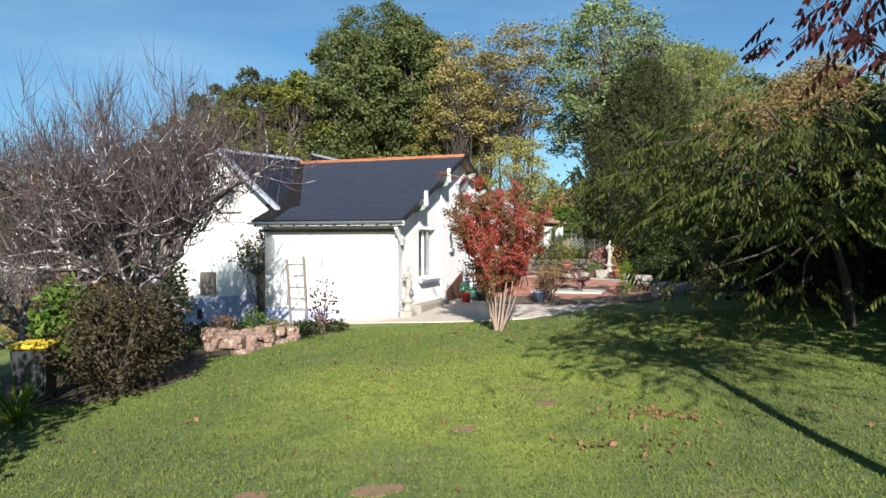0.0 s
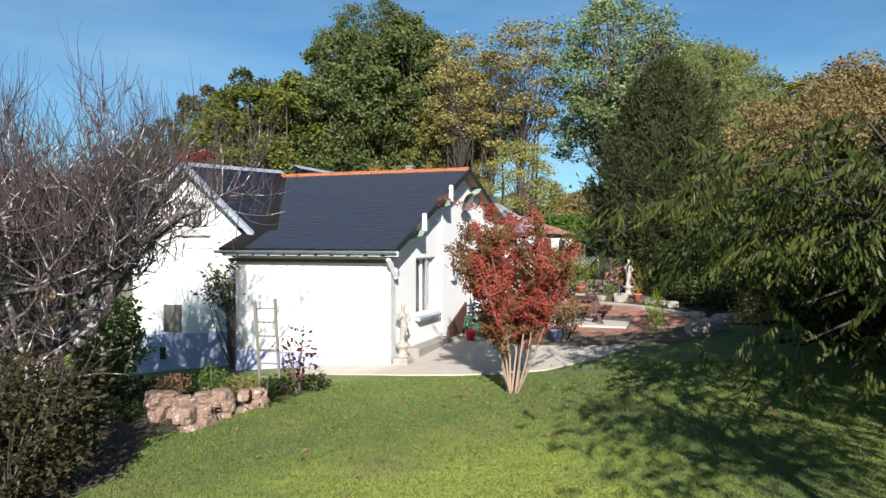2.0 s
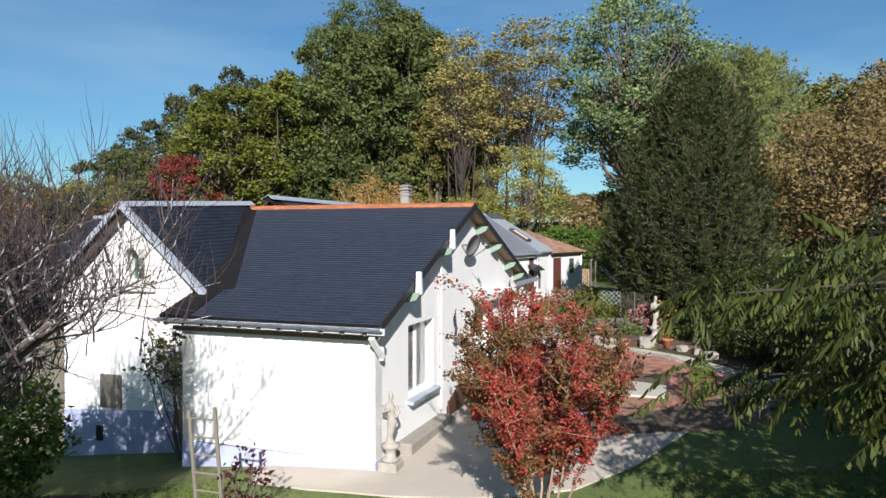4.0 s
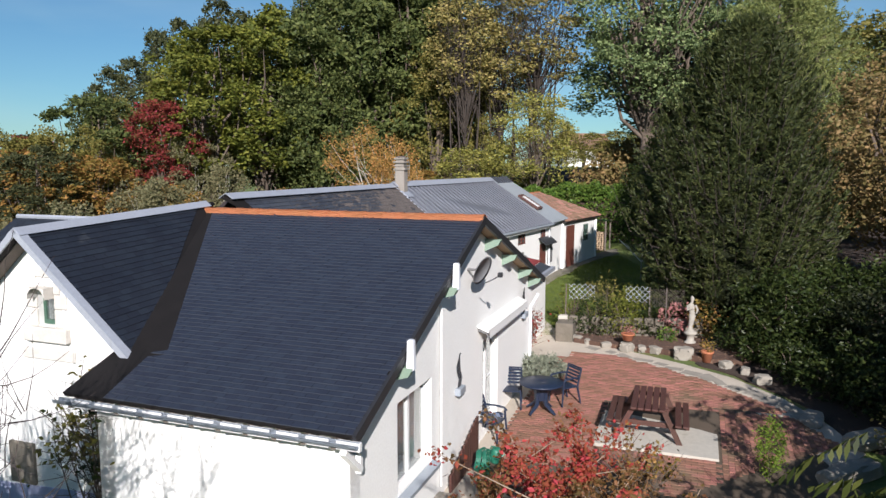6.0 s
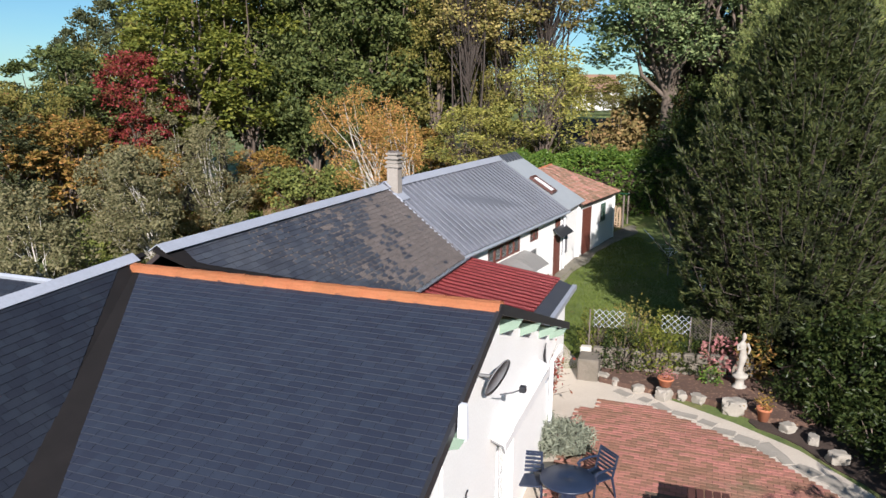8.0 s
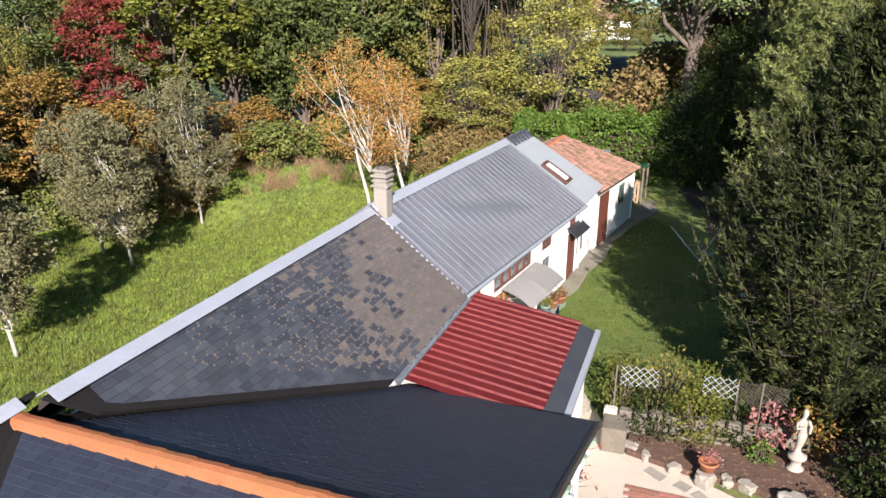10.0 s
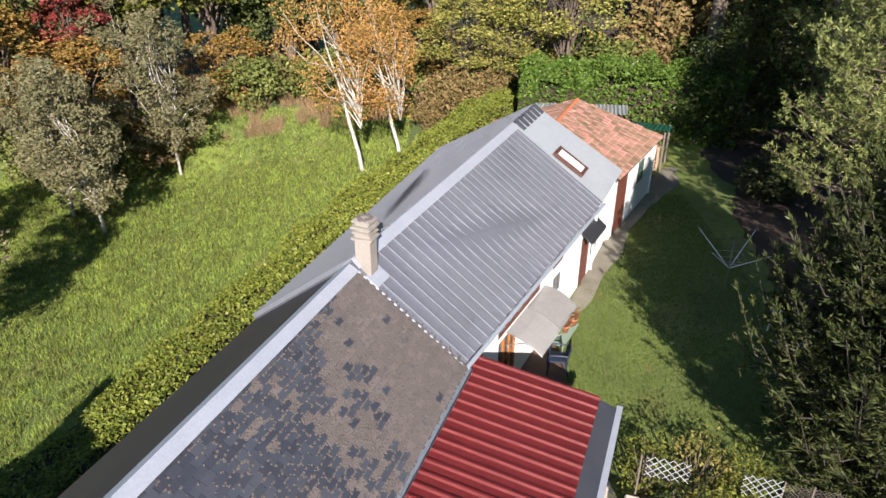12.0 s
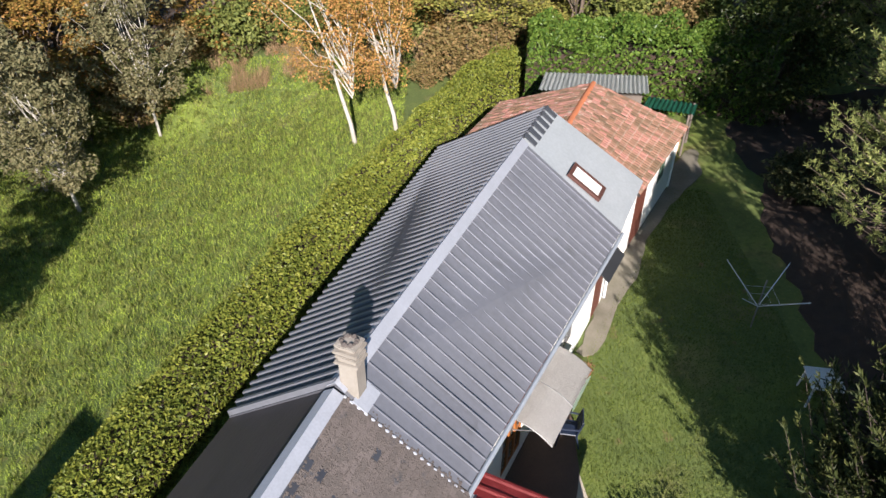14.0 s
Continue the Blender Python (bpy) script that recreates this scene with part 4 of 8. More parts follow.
slab(bm, [(S_A, 5.6, S_Z), (S_A, 14.80, S_Z), (-8.7, 15.2, S_Z - 2.7 * 0.76), (-8.7, 5.6, S_Z - 2.7 * 0.76)], 0.08)
part("west_roof", bm, M["felt"], rangeh, "dark worn roofing felt on the hidden slope")
P0, DA, DS, NN, LNS = plane((S_E, 5.0, S_EZ), (S_E, 15.0, S_EZ), (S_A, 5.0, S_Z))


def span_s(s):
    a = S_E - s * (2.5 / LNS)
    z = S_EZ + (S_E - a) * S_SL
    b = 5.22 + (A_RIDGE - z) * (A_BACK - 5.22) / (A_RIDGE - A_BZ)     # where the front wing's rear slope cuts it
    return max(b, 5.3) - 5.0 + 0.60, 9.97 - s * 0.05


S_SETS = slates(P0, DA, DS, NN, span_s, 0.0, LNS - 0.16, 0.135, 0.24, 0.004)
bm = bmesh.new()
for sgn in (-1, 1):
    slab(bm, [(S_A, 5.4, S_Z + 0.07), (S_A + sgn * 0.20, 5.4, S_Z - 0.06), (S_A + sgn * 0.20, 14.75, S_Z - 0.06), (S_A, 14.75, S_Z + 0.07)][::-sgn], 0.012)
part("ridge_flashing", bm, M["ridge_zinc"], rangeh, "pale zinc ridge flashing")
bm = bmesh.new()
wall(bm, (S_E - 0.25, 10.6), (0, 1), 0.3, 0, 4.4, -0.4, lambda s: 3.35)
wall(bm, (-8.4, 15.2), (0, -1), 0.3, 0, 9.6, -3.2, lambda s: 3.2)
part("wall", bm, M["plaster"], rangeh)
bm = bmesh.new()
m = 7
for y in (10.55, 15.05):
    for k in range(m):
        t = math.pi + math.pi * k / (m - 1)
        bm.verts.new((S_E + 0.07 + 0.07 * math.cos(t), y, S_EZ - 0.01 + 0.08 * math.sin(t)))
bm.verts.ensure_lookup_table()
for k in range(m - 1):
    bm.faces.new([bm.verts[j] for j in (k, k + 1, m + k + 1, m + k)])
bmesh.ops.solidify(bm, geom=bm.faces[:], thickness=0.006)
part("gutter", bm, M["gutter"], rangeh, "zinc gutter above the porch roof")
# moss cushions between and over the slates
mid = S_SETS.mean(1)
sel = []
for c in mid:
    w = 0.45 * noise.noise(Vector((c[0] * 1.1, c[1] * 0.9, 3.1))) + 0.55 * noise.noise(Vector((c[0] * 2.9, c[1] * 2.6, 7.7)))
    far = (c[1] - 6.0) / 9.0
    low = (S_A + 2.5 - c[0]) / 2.5
    edge = min(1.0, max(0.0, (c[1] - (5.22 + (A_RIDGE - c[2]) / 0.357) - 0.9) / 0.5))
    sel.append(((w + 1.75 * (far - 0.41) + 0.25 * (1 - low)) - 2.0 * (1 - edge), c))
mossy = np.array([w + 0.16 * rng.normal() > 0.52 for w, c in sel])
slate_field(S_SETS[~mossy], M["old_slate"], rangeh)
slate_field(S_SETS[mossy], M["mossy_slate"], rangeh, None, "mossy_slate")
mv = []
for (w, c), full in zip(sel, mossy):
    if w < -0.25:
        continue
    for _ in range(int(3 + min(1.0, max(0.0, w / 0.5)) * 9)):
        if full and rng.uniform() < 0.5:
            u, v = rng.uniform(-0.12, 0.12), rng.uniform(-0.07, 0.06)
        elif rng.uniform() < 0.55:
            u, v = rng.uniform(-0.12, 0.12), -0.066 + rng.normal() * 0.008
        else:
            u, v = (0.12 if rng.uniform() < 0.5 else -0.12) + rng.normal() * 0.008, rng.uniform(-0.07, 0.065)
        mv.append((np.array(c) + np.array(DA) * u + np.array(DS) * v, rng.uniform(0.014, 0.032)))
vv, ff = [], []
for q, r in mv:
    k0 = len(vv)
    ph = rng.uniform(0, 6.28)
    for k in range(5):
        t = ph + 2 * math.pi * k / 5
        vv.append(q + np.array(DA) * (r * 1.2 * math.cos(t)) + np.array(DS) * (r * math.sin(t)) + np.array(NN) * 0.004)
    vv.append(q + np.array(NN) * (0.014 + r * 0.12))
    ff += [(k0 + k, k0 + (k + 1) % 5, k0 + 5) for k in range(5)]
raw("moss", vv, ff, M["moss"], rangeh, "dry brown moss cushions over the slates", "stuff", True)

# ---------------------------------------------------------------- porch with the red sheet roof
porch = thing("porch", HM, "lean-to porch with ribbed dark red sheet roof", "porch")
bm = bmesh.new()
y = 10.95
prof = []
while y < 15.62:
    prof += [(y, 0.0), (y + 0.19, 0.0), (y + 0.215, 0.045), (y + 0.27, 0.045)]
    y += 0.295
prof.append((15.64, 0.0))
prev = None
for yy, h in prof:
    cur = (bm.verts.new((-3.56, yy, 3.12 + h)), bm.verts.new((-0.78, yy + 0.02, 2.72 + h)))
    if prev:
        bm.faces.new((prev[0], cur[0], cur[1], prev[1]))
    prev = cur
bmesh.ops.solidify(bm, geom=bm.faces[:], thickness=0.006)
part("roof_sheet", bm, M["red_sheet"], porch, "ribbed dark red steel roof sheet")
bm = bmesh.new()
slab(bm, [(-0.80, 11.3, 2.70), (-0.42, 11.3, 2.56), (-0.42, 15.66, 2.56), (-0.80, 15.66, 2.70)], 0.05)
part("eaves_course", bm, M["old_slate"], porch, "dark slate eaves course")
bm = bmesh.new()
box(bm, -0.42, 11.3, 2.44, -0.30, 15.75, 2.57)
part("gutter", bm, M["ridge_zinc"], porch, "pale zinc box gutter")
bm = bmesh.new()
wall(bm, (-0.55, 10.76), (0, 1), 0.25, 0, 4.6, -0.3, lambda s: 2.60)
wall(bm, (-0.8, 15.4), (-1, 0), 0.25, 0, 2.6, -0.3, lambda s: 2.62)
part("wall", bm, M["plaster"], porch, "white rendered wall")
bm = bmesh.new()
tube(bm, [(-0.30, 11.45, 2.45), (-0.42, 11.45, 2.25), (-0.47, 11.45, 0.2)], 0.04, 8)
part("downpipe", bm, M["white_metal"], porch)

# ---------------------------------------------------------------- the barn with the zinc roof
barn = thing("zinc_barn", Matrix(), "white barn with grey standing-seam zinc roof", "barn")
ZR0, ZR1, ZR2 = Vector((-1.86, 35.66, 5.36)), Vector((2.27, 45.16, 5.36)), Vector((3.27, 47.49, 5.36))
ZE0, ZE1, ZE2 = Vector((0.50, 34.95, 3.34)), Vector((5.10, 43.55, 3.34)), Vector((6.37, 46.40, 3.34))
ZW0, ZW2 = Vector((-4.35, 36.7, 3.30)), Vector((-0.10, 48.65, 3.30))
bm = bmesh.new()
slab(bm, [ZE0, ZE1, ZR1, ZR0], 0.08)
part("roof", bm, M["zinc"], barn, "grey standing-seam zinc roof")
bm = bmesh.new()
slab(bm, [ZE1, ZE2, ZR2, ZR1], 0.08)
part("roof_end", bm, M["zinc_light"], barn, "paler flat zinc end of the roof")
bm = bmesh.new()
slab(bm, [ZR0, ZR2, ZW2, ZW0], 0.08)
part("west_roof", bm, M["shaded_zinc"], barn, "dark roof sheet with the troughs' shade in its colour")


def seam(name, p, q, w, h, material, parent, n):
    """A standing seam or roll from p to q on a plane with normal n."""
    d = (q - p).normalized()
    s = d.cross(n).normalized()
    bm = bmesh.new()
    a = [p - s * w, p - s * w * 0.6 + n * h, p + s * w * 0.6 + n * h, p + s * w]
    b = [v + (q - p) for v in a]
    va, vb = [bm.verts.new(v) for v in a], [bm.verts.new(v) for v in b]
    for i in range(3):
        bm.faces.new((va[i], va[i + 1], vb[i + 1], vb[i]))
    bm.faces.new(va[::-1])
    bm.faces.new(vb)
    return part(name, bm, material, parent)


nE = (ZE1 - ZE0).cross(ZR0 - ZE0).normalized()
for i in range(30):
    f = (i + 0.5) / 30
    seam("seam", ZE0.lerp(ZE1, f) + nE * 0.001, ZR0.lerp(ZR1, f) + nE * 0.001, 0.014, 0.030, M["zinc"], barn, nE)
nW = (ZW0 - ZW2).cross(ZR2 - ZW2).normalized()
if nW.z < 0:
    nW = -nW
# rolls keep the lighter zinc: lit rolls against troughs painted as shaded
for i in range(46):
    f = (i + 0.3) / 46
    seam("roll", ZW0.lerp(ZW2, f) + nW * 0.001, ZR0.lerp(ZR2, f) + nW * 0.001, 0.060, 0.110, M["zinc"], barn, nW)
bm = bmesh.new()
dr = (ZR1 - ZR0).normalized()
side = Vector((dr.y, -dr.x, 0))
for sgn in (-1, 1):
    slab(bm, [ZR0 + Vector((0, 0, 0.10)), ZR0 + side * sgn * 0.20 - Vector((0, 0, 0.085)), ZR1 + side * sgn * 0.20 - Vector((0, 0, 0.085)), ZR1 + Vector((0, 0, 0.10))][::-sgn], 0.012)
part("ridge_flashing", bm, M["ridge_zinc"], barn, "pale zinc ridge flashing")
for i in range(6):
    p = ZR1.lerp(ZR2, (i + 0.6) / 6.2)
    bm = bmesh.new()
    t = Matrix.Translation(p) @ dr.to_track_quat("Y", "Z").to_matrix().to_4x4()
    for sgn in (-1, 1):
        slab(bm, [t @ Vector((0, -0.10, 0.11)), t @ Vector((0, 0.12, 0.11)), t @ Vector((sgn * 0.36, 0.12, -0.17)), t @ Vector((sgn * 0.36, -0.10, -0.17))][::sgn], 0.03)
    part("ridge_slate", bm, M["old_slate"], barn, "loose dark slate along the ridge")
# scalloped joint between slate and zinc
for i in range(18):
    f = (i + 0.5) / 19
    p = ZE0.lerp(ZR0, f) + nE * 0.01 - (ZE1 - ZE0).normalized() * 0.05
    bm = bmesh.new()
    m4 = Matrix.Translation(p) @ Matrix((( ZR0 - ZE0).normalized(), (ZE1 - ZE0).normalized(), nE)).transposed().to_4x4()
    lathe(bm, [(0.040, 0.0), (0.034, 0.012), (0.020, 0.018)], 7, m4 @ Matrix.Diagonal((1.25, 0.8, 1, 1)))
    part("mortar_tab", bm, M["ridge_zinc"], barn, "pale scalloped mortar tab")
# walls
wdir = (ZE1 - ZE0).normalized()
wn_ = Vector((wdir.y, -wdir.x, 0))
wp0 = ZE0 - wn_ * 0.22
LEN1 = (ZE1 - ZE0).length
BH = [(0.6, 1.35, 2.45, 2.98), (2.25, 5.0, 2.50, 3.06), (2.3, 3.45, 0.75, 2.36), (6.1, 6.7, 1.70, 2.28), (6.0, 6.85, 2.62, 3.06), (8.65, 9.50, 0.70, 2.42), (8.75, 9.40, 2.66, 3.08)]
bm = bmesh.new()
wall(bm, wp0[:2], wdir[:2], 0.3, 0.3, LEN1 - 0.1, 0.2, lambda s: 3.24, BH)
part("front_wall", bm, M["plaster"], barn, "white rendered barn wall")
e2 = (ZE2 - ZE1).normalized()
bm = bmesh.new()
q1 = ZE1 - wn_ * 0.22 - wdir * 0.1
wall(bm, q1[:2], e2[:2], 0.3, 0.02, (ZE2 - ZE1).length - 0.2, 0.2, lambda s: 3.24, ((0.08, 0.95, 1.38, 2.42),))
wall(bm, (ZE2 - wn_ * 0.3)[:2], (ZW2 - ZE2).normalized()[:2], 0.3, 0, (ZW2 - ZE2).length - 0.6, -2.5, lambda s: 3.2 + 2.0 * (1 - abs(s - 3.2) / 3.4), (), (3.2,))
wd = (ZW0 - ZW2).normalized()
wall(bm, (ZW2 + Vector((0.3, 0, 0)))[:2], wd[:2], 0.3, 0, (ZW0 - ZW2).length, -3.2, lambda s: 3.1)
part("rear_wall", bm, M["plaster"], barn)


def on_barn(s, z, out=0.0):
    p = wp0 + wdir * s + wn_ * out
    ang = math.degrees(math.atan2(wdir.y, wdir.x))
    return pose(p.x, p.y, z, 0, 0, ang)


for k, (s0, s1, z0, z1) in enumerate(BH):
    if k in (5,):
        d = new("door")
        d.parent = barn
        d.matrix_basis = on_barn(s0, z0)
        tagged(d, "red-brown boarded wooden door")
        for j in range(6):
            bm = bmesh.new()
            w = (s1 - s0) / 6
            bbox(bm, j * w + 0.004, 0.0, 0, (j + 1) * w - 0.004, 0.04, z1 - z0, 0.005)
            part("board", bm, M["door_wood"], d)
    elif k == 2:
        window_unit(barn, on_barn(s0, z0), s1 - s0, z1 - z0, M["orange_wood"], 2, 0.02, False, 1, False, None, "varnished orange-brown glazed door")
    elif k == 1:
        window_unit(barn, on_barn(s0, z0), s1 - s0, z1 - z0, M["door_wood"], 4, 0.0, False, 0, False, None, "row of red-brown framed high windows")
    else:
        window_unit(barn, on_barn(s0, z0), s1 - s0, z1 - z0, M["door_wood"] if k != 3 else M["grey_metal"], 1, 0.0, False, 1, False, None, "small dark-framed barn window")
window_unit(barn, pose(q1.x + e2.x * 0.08, q1.y + e2.y * 0.08, 1.38, 0, 0, math.degrees(math.atan2(e2.y, e2.x))), 0.87, 1.04, M["grey_metal"], 2, -0.01, False, 3, False, None, "grey framed barn window with bars")
bm = bmesh.new()
m4 = on_barn(8.0, 2.46)
slab(bm, [m4 @ Vector(v) for v in ((0.50, -0.40, -0.04), (2.0, -0.40, -0.04), (2.0, 0.0, 0.26), (0.50, 0.0, 0.26))], 0.04)
part("door_hood", bm, M["dark_plastic"], barn, "small dark grey hood over the door")
bm = bmesh.new()
tube(bm, [ZE0 + wn_ * 0.05 - Vector((0, 0, 0.06)), ZE1 + wn_ * 0.05 - Vector((0, 0, 0.06))], 0.055, 8)
part("gutter", bm, M["gutter"], barn, "zinc eaves gutter")
bm = bmesh.new()
p = ZE1 - wn_ * 0.15
tube(bm, [p - Vector((0, 0, 0.1)), p - Vector((0, 0, 2.5))], 0.04, 8)
part("downpipe", bm, M["white_metal"], barn)
# skylight
bm = bmesh.new()
sk = ZE1.lerp(ZR1, 0.30) + wdir * 0.55
up = (ZR1 - ZE1).normalized()
m4 = Matrix.Translation(sk + nE * 0.02) @ Matrix((e2, (up - e2 * up.dot(e2)).normalized(), e2.cross((up - e2 * up.dot(e2)).normalized()))).transposed().to_4x4()
sky_l = new("skylight")
sky_l.parent = barn
tagged(sky_l, "red-brown framed skylight in the zinc roof")
for x0, x1, y0, y1 in ((0, 0.09, 0, 1.2), (0.65, 0.74, 0, 1.2), (0.09, 0.65, 0, 0.12), (0.09, 0.65, 1.08, 1.2)):
    box(bm, x0 - 0.3, y0 - 0.1, 0, x1 - 0.3, y1 - 0.1, 0.10, m4)
part("frame", bm, M["brown_wood"], sky_l)
bm = bmesh.new()
box(bm, -0.21, 0.02, 0.03, 0.35, 0.98, 0.07, m4)
part("pane", bm, M["white_paint"], sky_l, "pane with pale blind behind it")

# chimney on the junction
chim = thing("chimney", pose(-1.56, 35.82, 0, 0, 0, -22), "rendered chimney stack with stepped crown", "chimney")
bm = bmesh.new()
bbox(bm, -0.18, -0.165, 4.7, 0.18, 0.165, 6.05, 0.02)
part("shaft", bm, M["chimney"], chim)
for k, z in enumerate((5.86, 5.985, 6.11, 6.235)):
    bm = bmesh.new()
    w = 0.215 + (0.018 if k % 2 == 0 else -0.004)
    t = bmesh.new()
    box(t, -w, -w + 0.02, z, w, w - 0.02, z + 0.062)
    bmesh.ops.bevel(t, geom=t.edges[:], offset=0.014, segments=2, affect="EDGES")
    bmesh.ops.subdivide_edges(t, edges=t.edges[:], cuts=2, use_grid_fill=True)
    for v in t.verts:
        v.co += Vector((1, 1, 0.6)) * noise.noise(v.co * 9 + Vector((k, 0, 0))) * 0.014
    join(bm, t, pose(0, 0, 0, 0, 0, (2, -3, 1, -2)[k]))
    part("crown_course", bm, M["chimney"], chim, "worn projecting course of the chimney crown")
bm = bmesh.new()
box(bm, -0.15, -0.135, 6.04, 0.15, 0.135, 6.31)
part("flue", bm, M["chimney"], chim)
bm = bmesh.new()
for k in range(14):
    t = 2 * math.pi * k / 14
    q = bmesh.new()
    bmesh.ops.create_icosphere(q, subdivisions=1, radius=0.045 + 0.018 * math.sin(k * 2.7))
    join(bm, q, pose(0.135 * math.cos(t), 0.125 * math.sin(t), 6.305))
part("cap", bm, M["moss"], chim, "mossy broken cap")
bm = bmesh.new()
slab(bm, [(0.12, -0.27, 5.13), (0.40, -0.27, 4.92), (0.40, 0.27, 4.92), (0.12, 0.27, 5.13)], 0.03)
part("flashing", bm, M["ridge_zinc"], chim)

# ---------------------------------------------------------------- tiled outbuilding
out = thing("tiled_outbuilding", Matrix(), "low white outbuilding with old terracotta tile roof", "outbuilding")
TR0, TR1 = Vector((3.75, 47.3, 4.45)), Vector((5.52, 51.63, 4.45))
TE0, TE1 = Vector((6.15, 45.75, 3.20)), Vector((9.00, 50.60, 3.20))
TW0, TW1 = Vector((0.3, 48.6, 3.2)), Vector((2.2, 52.6, 3.2))
bm = bmesh.new()
slab(bm, [TE0, TE1, TR1, TR0], 0.07)
slab(bm, [TR0, TR1, TW1, TW0], 0.07)
part("roof_deck", bm, M["felt"], out)
bm = bmesh.new()
td = (TE1 - TE0).normalized()
tn = Vector((td.y, -td.x, 0))
TL = (TE1 - TE0).length
wall(bm, (TE0 - tn * 0.2)[:2], td[:2], 0.3, 0.15, TL - 0.2, 0.2, lambda s: 3.14, ((0.5, 1.75, 0.6, 2.95), (3.1, 3.9, 1.95, 2.85)))
wall(bm, (TE1 - tn * 0.2 - td * 0.2)[:2], (TW1 - TE1).normalized()[:2], 0.3, 0.0, 6.5, -1.5, lambda s: 3.1 + 1.2 * (1 - abs(s - 3.4) / 3.4), (), (3.4,))
part("wall", bm, M["plaster"], out, "white rendered wall")
ta = math.degrees(math.atan2(td.y, td.x))
p = TE0 - tn * 0.2
for j in range(8):
    bm = bmesh.new()
    q = p + td * (0.5 + j * 0.156)
    bbox(bm, 0.004, 0.0, 0, 0.152, 0.04, 2.35, 0.005)
    d = part("door_board", bm, M["door_wood"], out, "dark red-brown board of the wide door")
    d.matrix_basis = pose(q.x, q.y, 0.6, 0, 0, ta)
q = p + td * 3.1
window_unit(out, pose(q.x, q.y, 1.95, 0, 0, ta), 0.8, 0.9, M["dark_green"], 1, 0.0, False, 1, False, None, "small dark green framed window")
nT = (TE1 - TE0).cross(TR0 - TE0).normalized()
TILES = []
rows = 13
for r in range(rows):
    f0, f1 = r / rows, (r + 1.12) / rows
    l0, l1 = TE0.lerp(TR0, f0), TE1.lerp(TR1, f0)
    h0, h1 = TE0.lerp(TR0, min(1, f1)), TE1.lerp(TR1, min(1, f1))
    k = 36
    for i in range(k):
        g = (i + 0.5) / k
        TILES.append((l0.lerp(l1, g), h0.lerp(h1, g)))
bm = bmesh.new()
for i in range(11):
    p, q = TR0.lerp(TR1, i / 11), TR0.lerp(TR1, (i + 1.08) / 11)
    s = td.cross(Vector((0, 0, 1)))
    va, vb = [], []
    for k in range(6):
        t = math.pi * k / 5
        o = s * (0.12 * math.cos(t)) + Vector((0, 0, 0.11 * math.sin(t) - 0.03))
        va.append(bm.verts.new(p + o * 1.08))
        vb.append(bm.verts.new(q + o * 0.95))
    for k in range(5):
        bm.faces.new((va[k], va[k + 1], vb[k + 1], vb[k]))
part("ridge_tiles", bm, M["terracotta_new"], out, "newer orange ridge tiles")

# ---------------------------------------------------------------- corrugated sheds behind
def corrugated(pts, pitch, amp, material, parent, name="roof_sheet"):
    """Corrugated sheet on the quadrilateral p, q (along), r, s; the waves run across p-q."""
    p, q, r, s = (Vector(v) for v in pts)
    n = (q - p).cross(s - p).normalized()
    k = int((q - p).length / pitch * 4)
    bm = bmesh.new()
    prev = None
    for i in range(k + 1):
        h = n * (amp * math.sin(i * math.pi / 2))
        cur = (bm.verts.new(p.lerp(q, i / k) + h), bm.verts.new(s.lerp(r, i / k) + h))
        if prev:
            bm.faces.new((prev[0], cur[0], cur[1], prev[1]))
        prev = cur
    bmesh.ops.solidify(bm, geom=bm.faces[:], thickness=0.005)
    return part(name, bm, material, parent)


shed = thing("shed", Matrix(), "shed with pale corrugated roof behind the outbuilding", "shed")
corrugated([(3.8, 53.7, 3.30), (8.2, 53.4, 3.30), (8.8, 56.0, 3.02), (4.4, 56.3, 3.02)], 0.18, 0.03, M["pale_sheet"], shed)
bm = bmesh.new()
box(bm, 4.5, 53.9, -0.5, 8.1, 55.8, 2.98)
part("wall", bm, M["rafter"], shed)
wood = thing("wood_store", Matrix(), "open wood store with green corrugated roof", "wood store")
corrugated([(8.0, 53.3, 2.78), (9.9, 52.6, 2.78), (10.5, 54.0, 2.62), (8.6, 54.7, 2.62)], 0.18, 0.03, M["green_plastic"], wood)
for x, y in ((9.75, 52.75), (10.3, 53.9), (8.15, 53.5)):
    bm = bmesh.new()
    tube(bm, [(x, y, gz(x, y) - 0.1), (x, y, 2.70)], 0.05, 6)
    part("post", bm, M["rafter"], wood)
logs = thing("log_pile", Matrix(), "stack of split firewood under the corrugated roof", "firewood", kind="")
bm = bmesh.new()
tube(bm, [(0, 0, 0), (0.2, 0.5, 0.01)], [0.066, 0.060], 6)
log_me = to_mesh("log", bm, M["firewood"])
for r in range(9):
    for c in range(11):
        ob = new("log", log_me)
        ob.parent = logs
        ob.matrix_basis = pose(8.3 + c * 0.13 + rng.uniform(-.02, .02), 53.35 - c * 0.05 + rng.uniform(-.06, .06), gz(9, 53) + 0.1 + r * 0.125, rng.uniform(-2, 2), 0, rng.uniform(-4, 4))

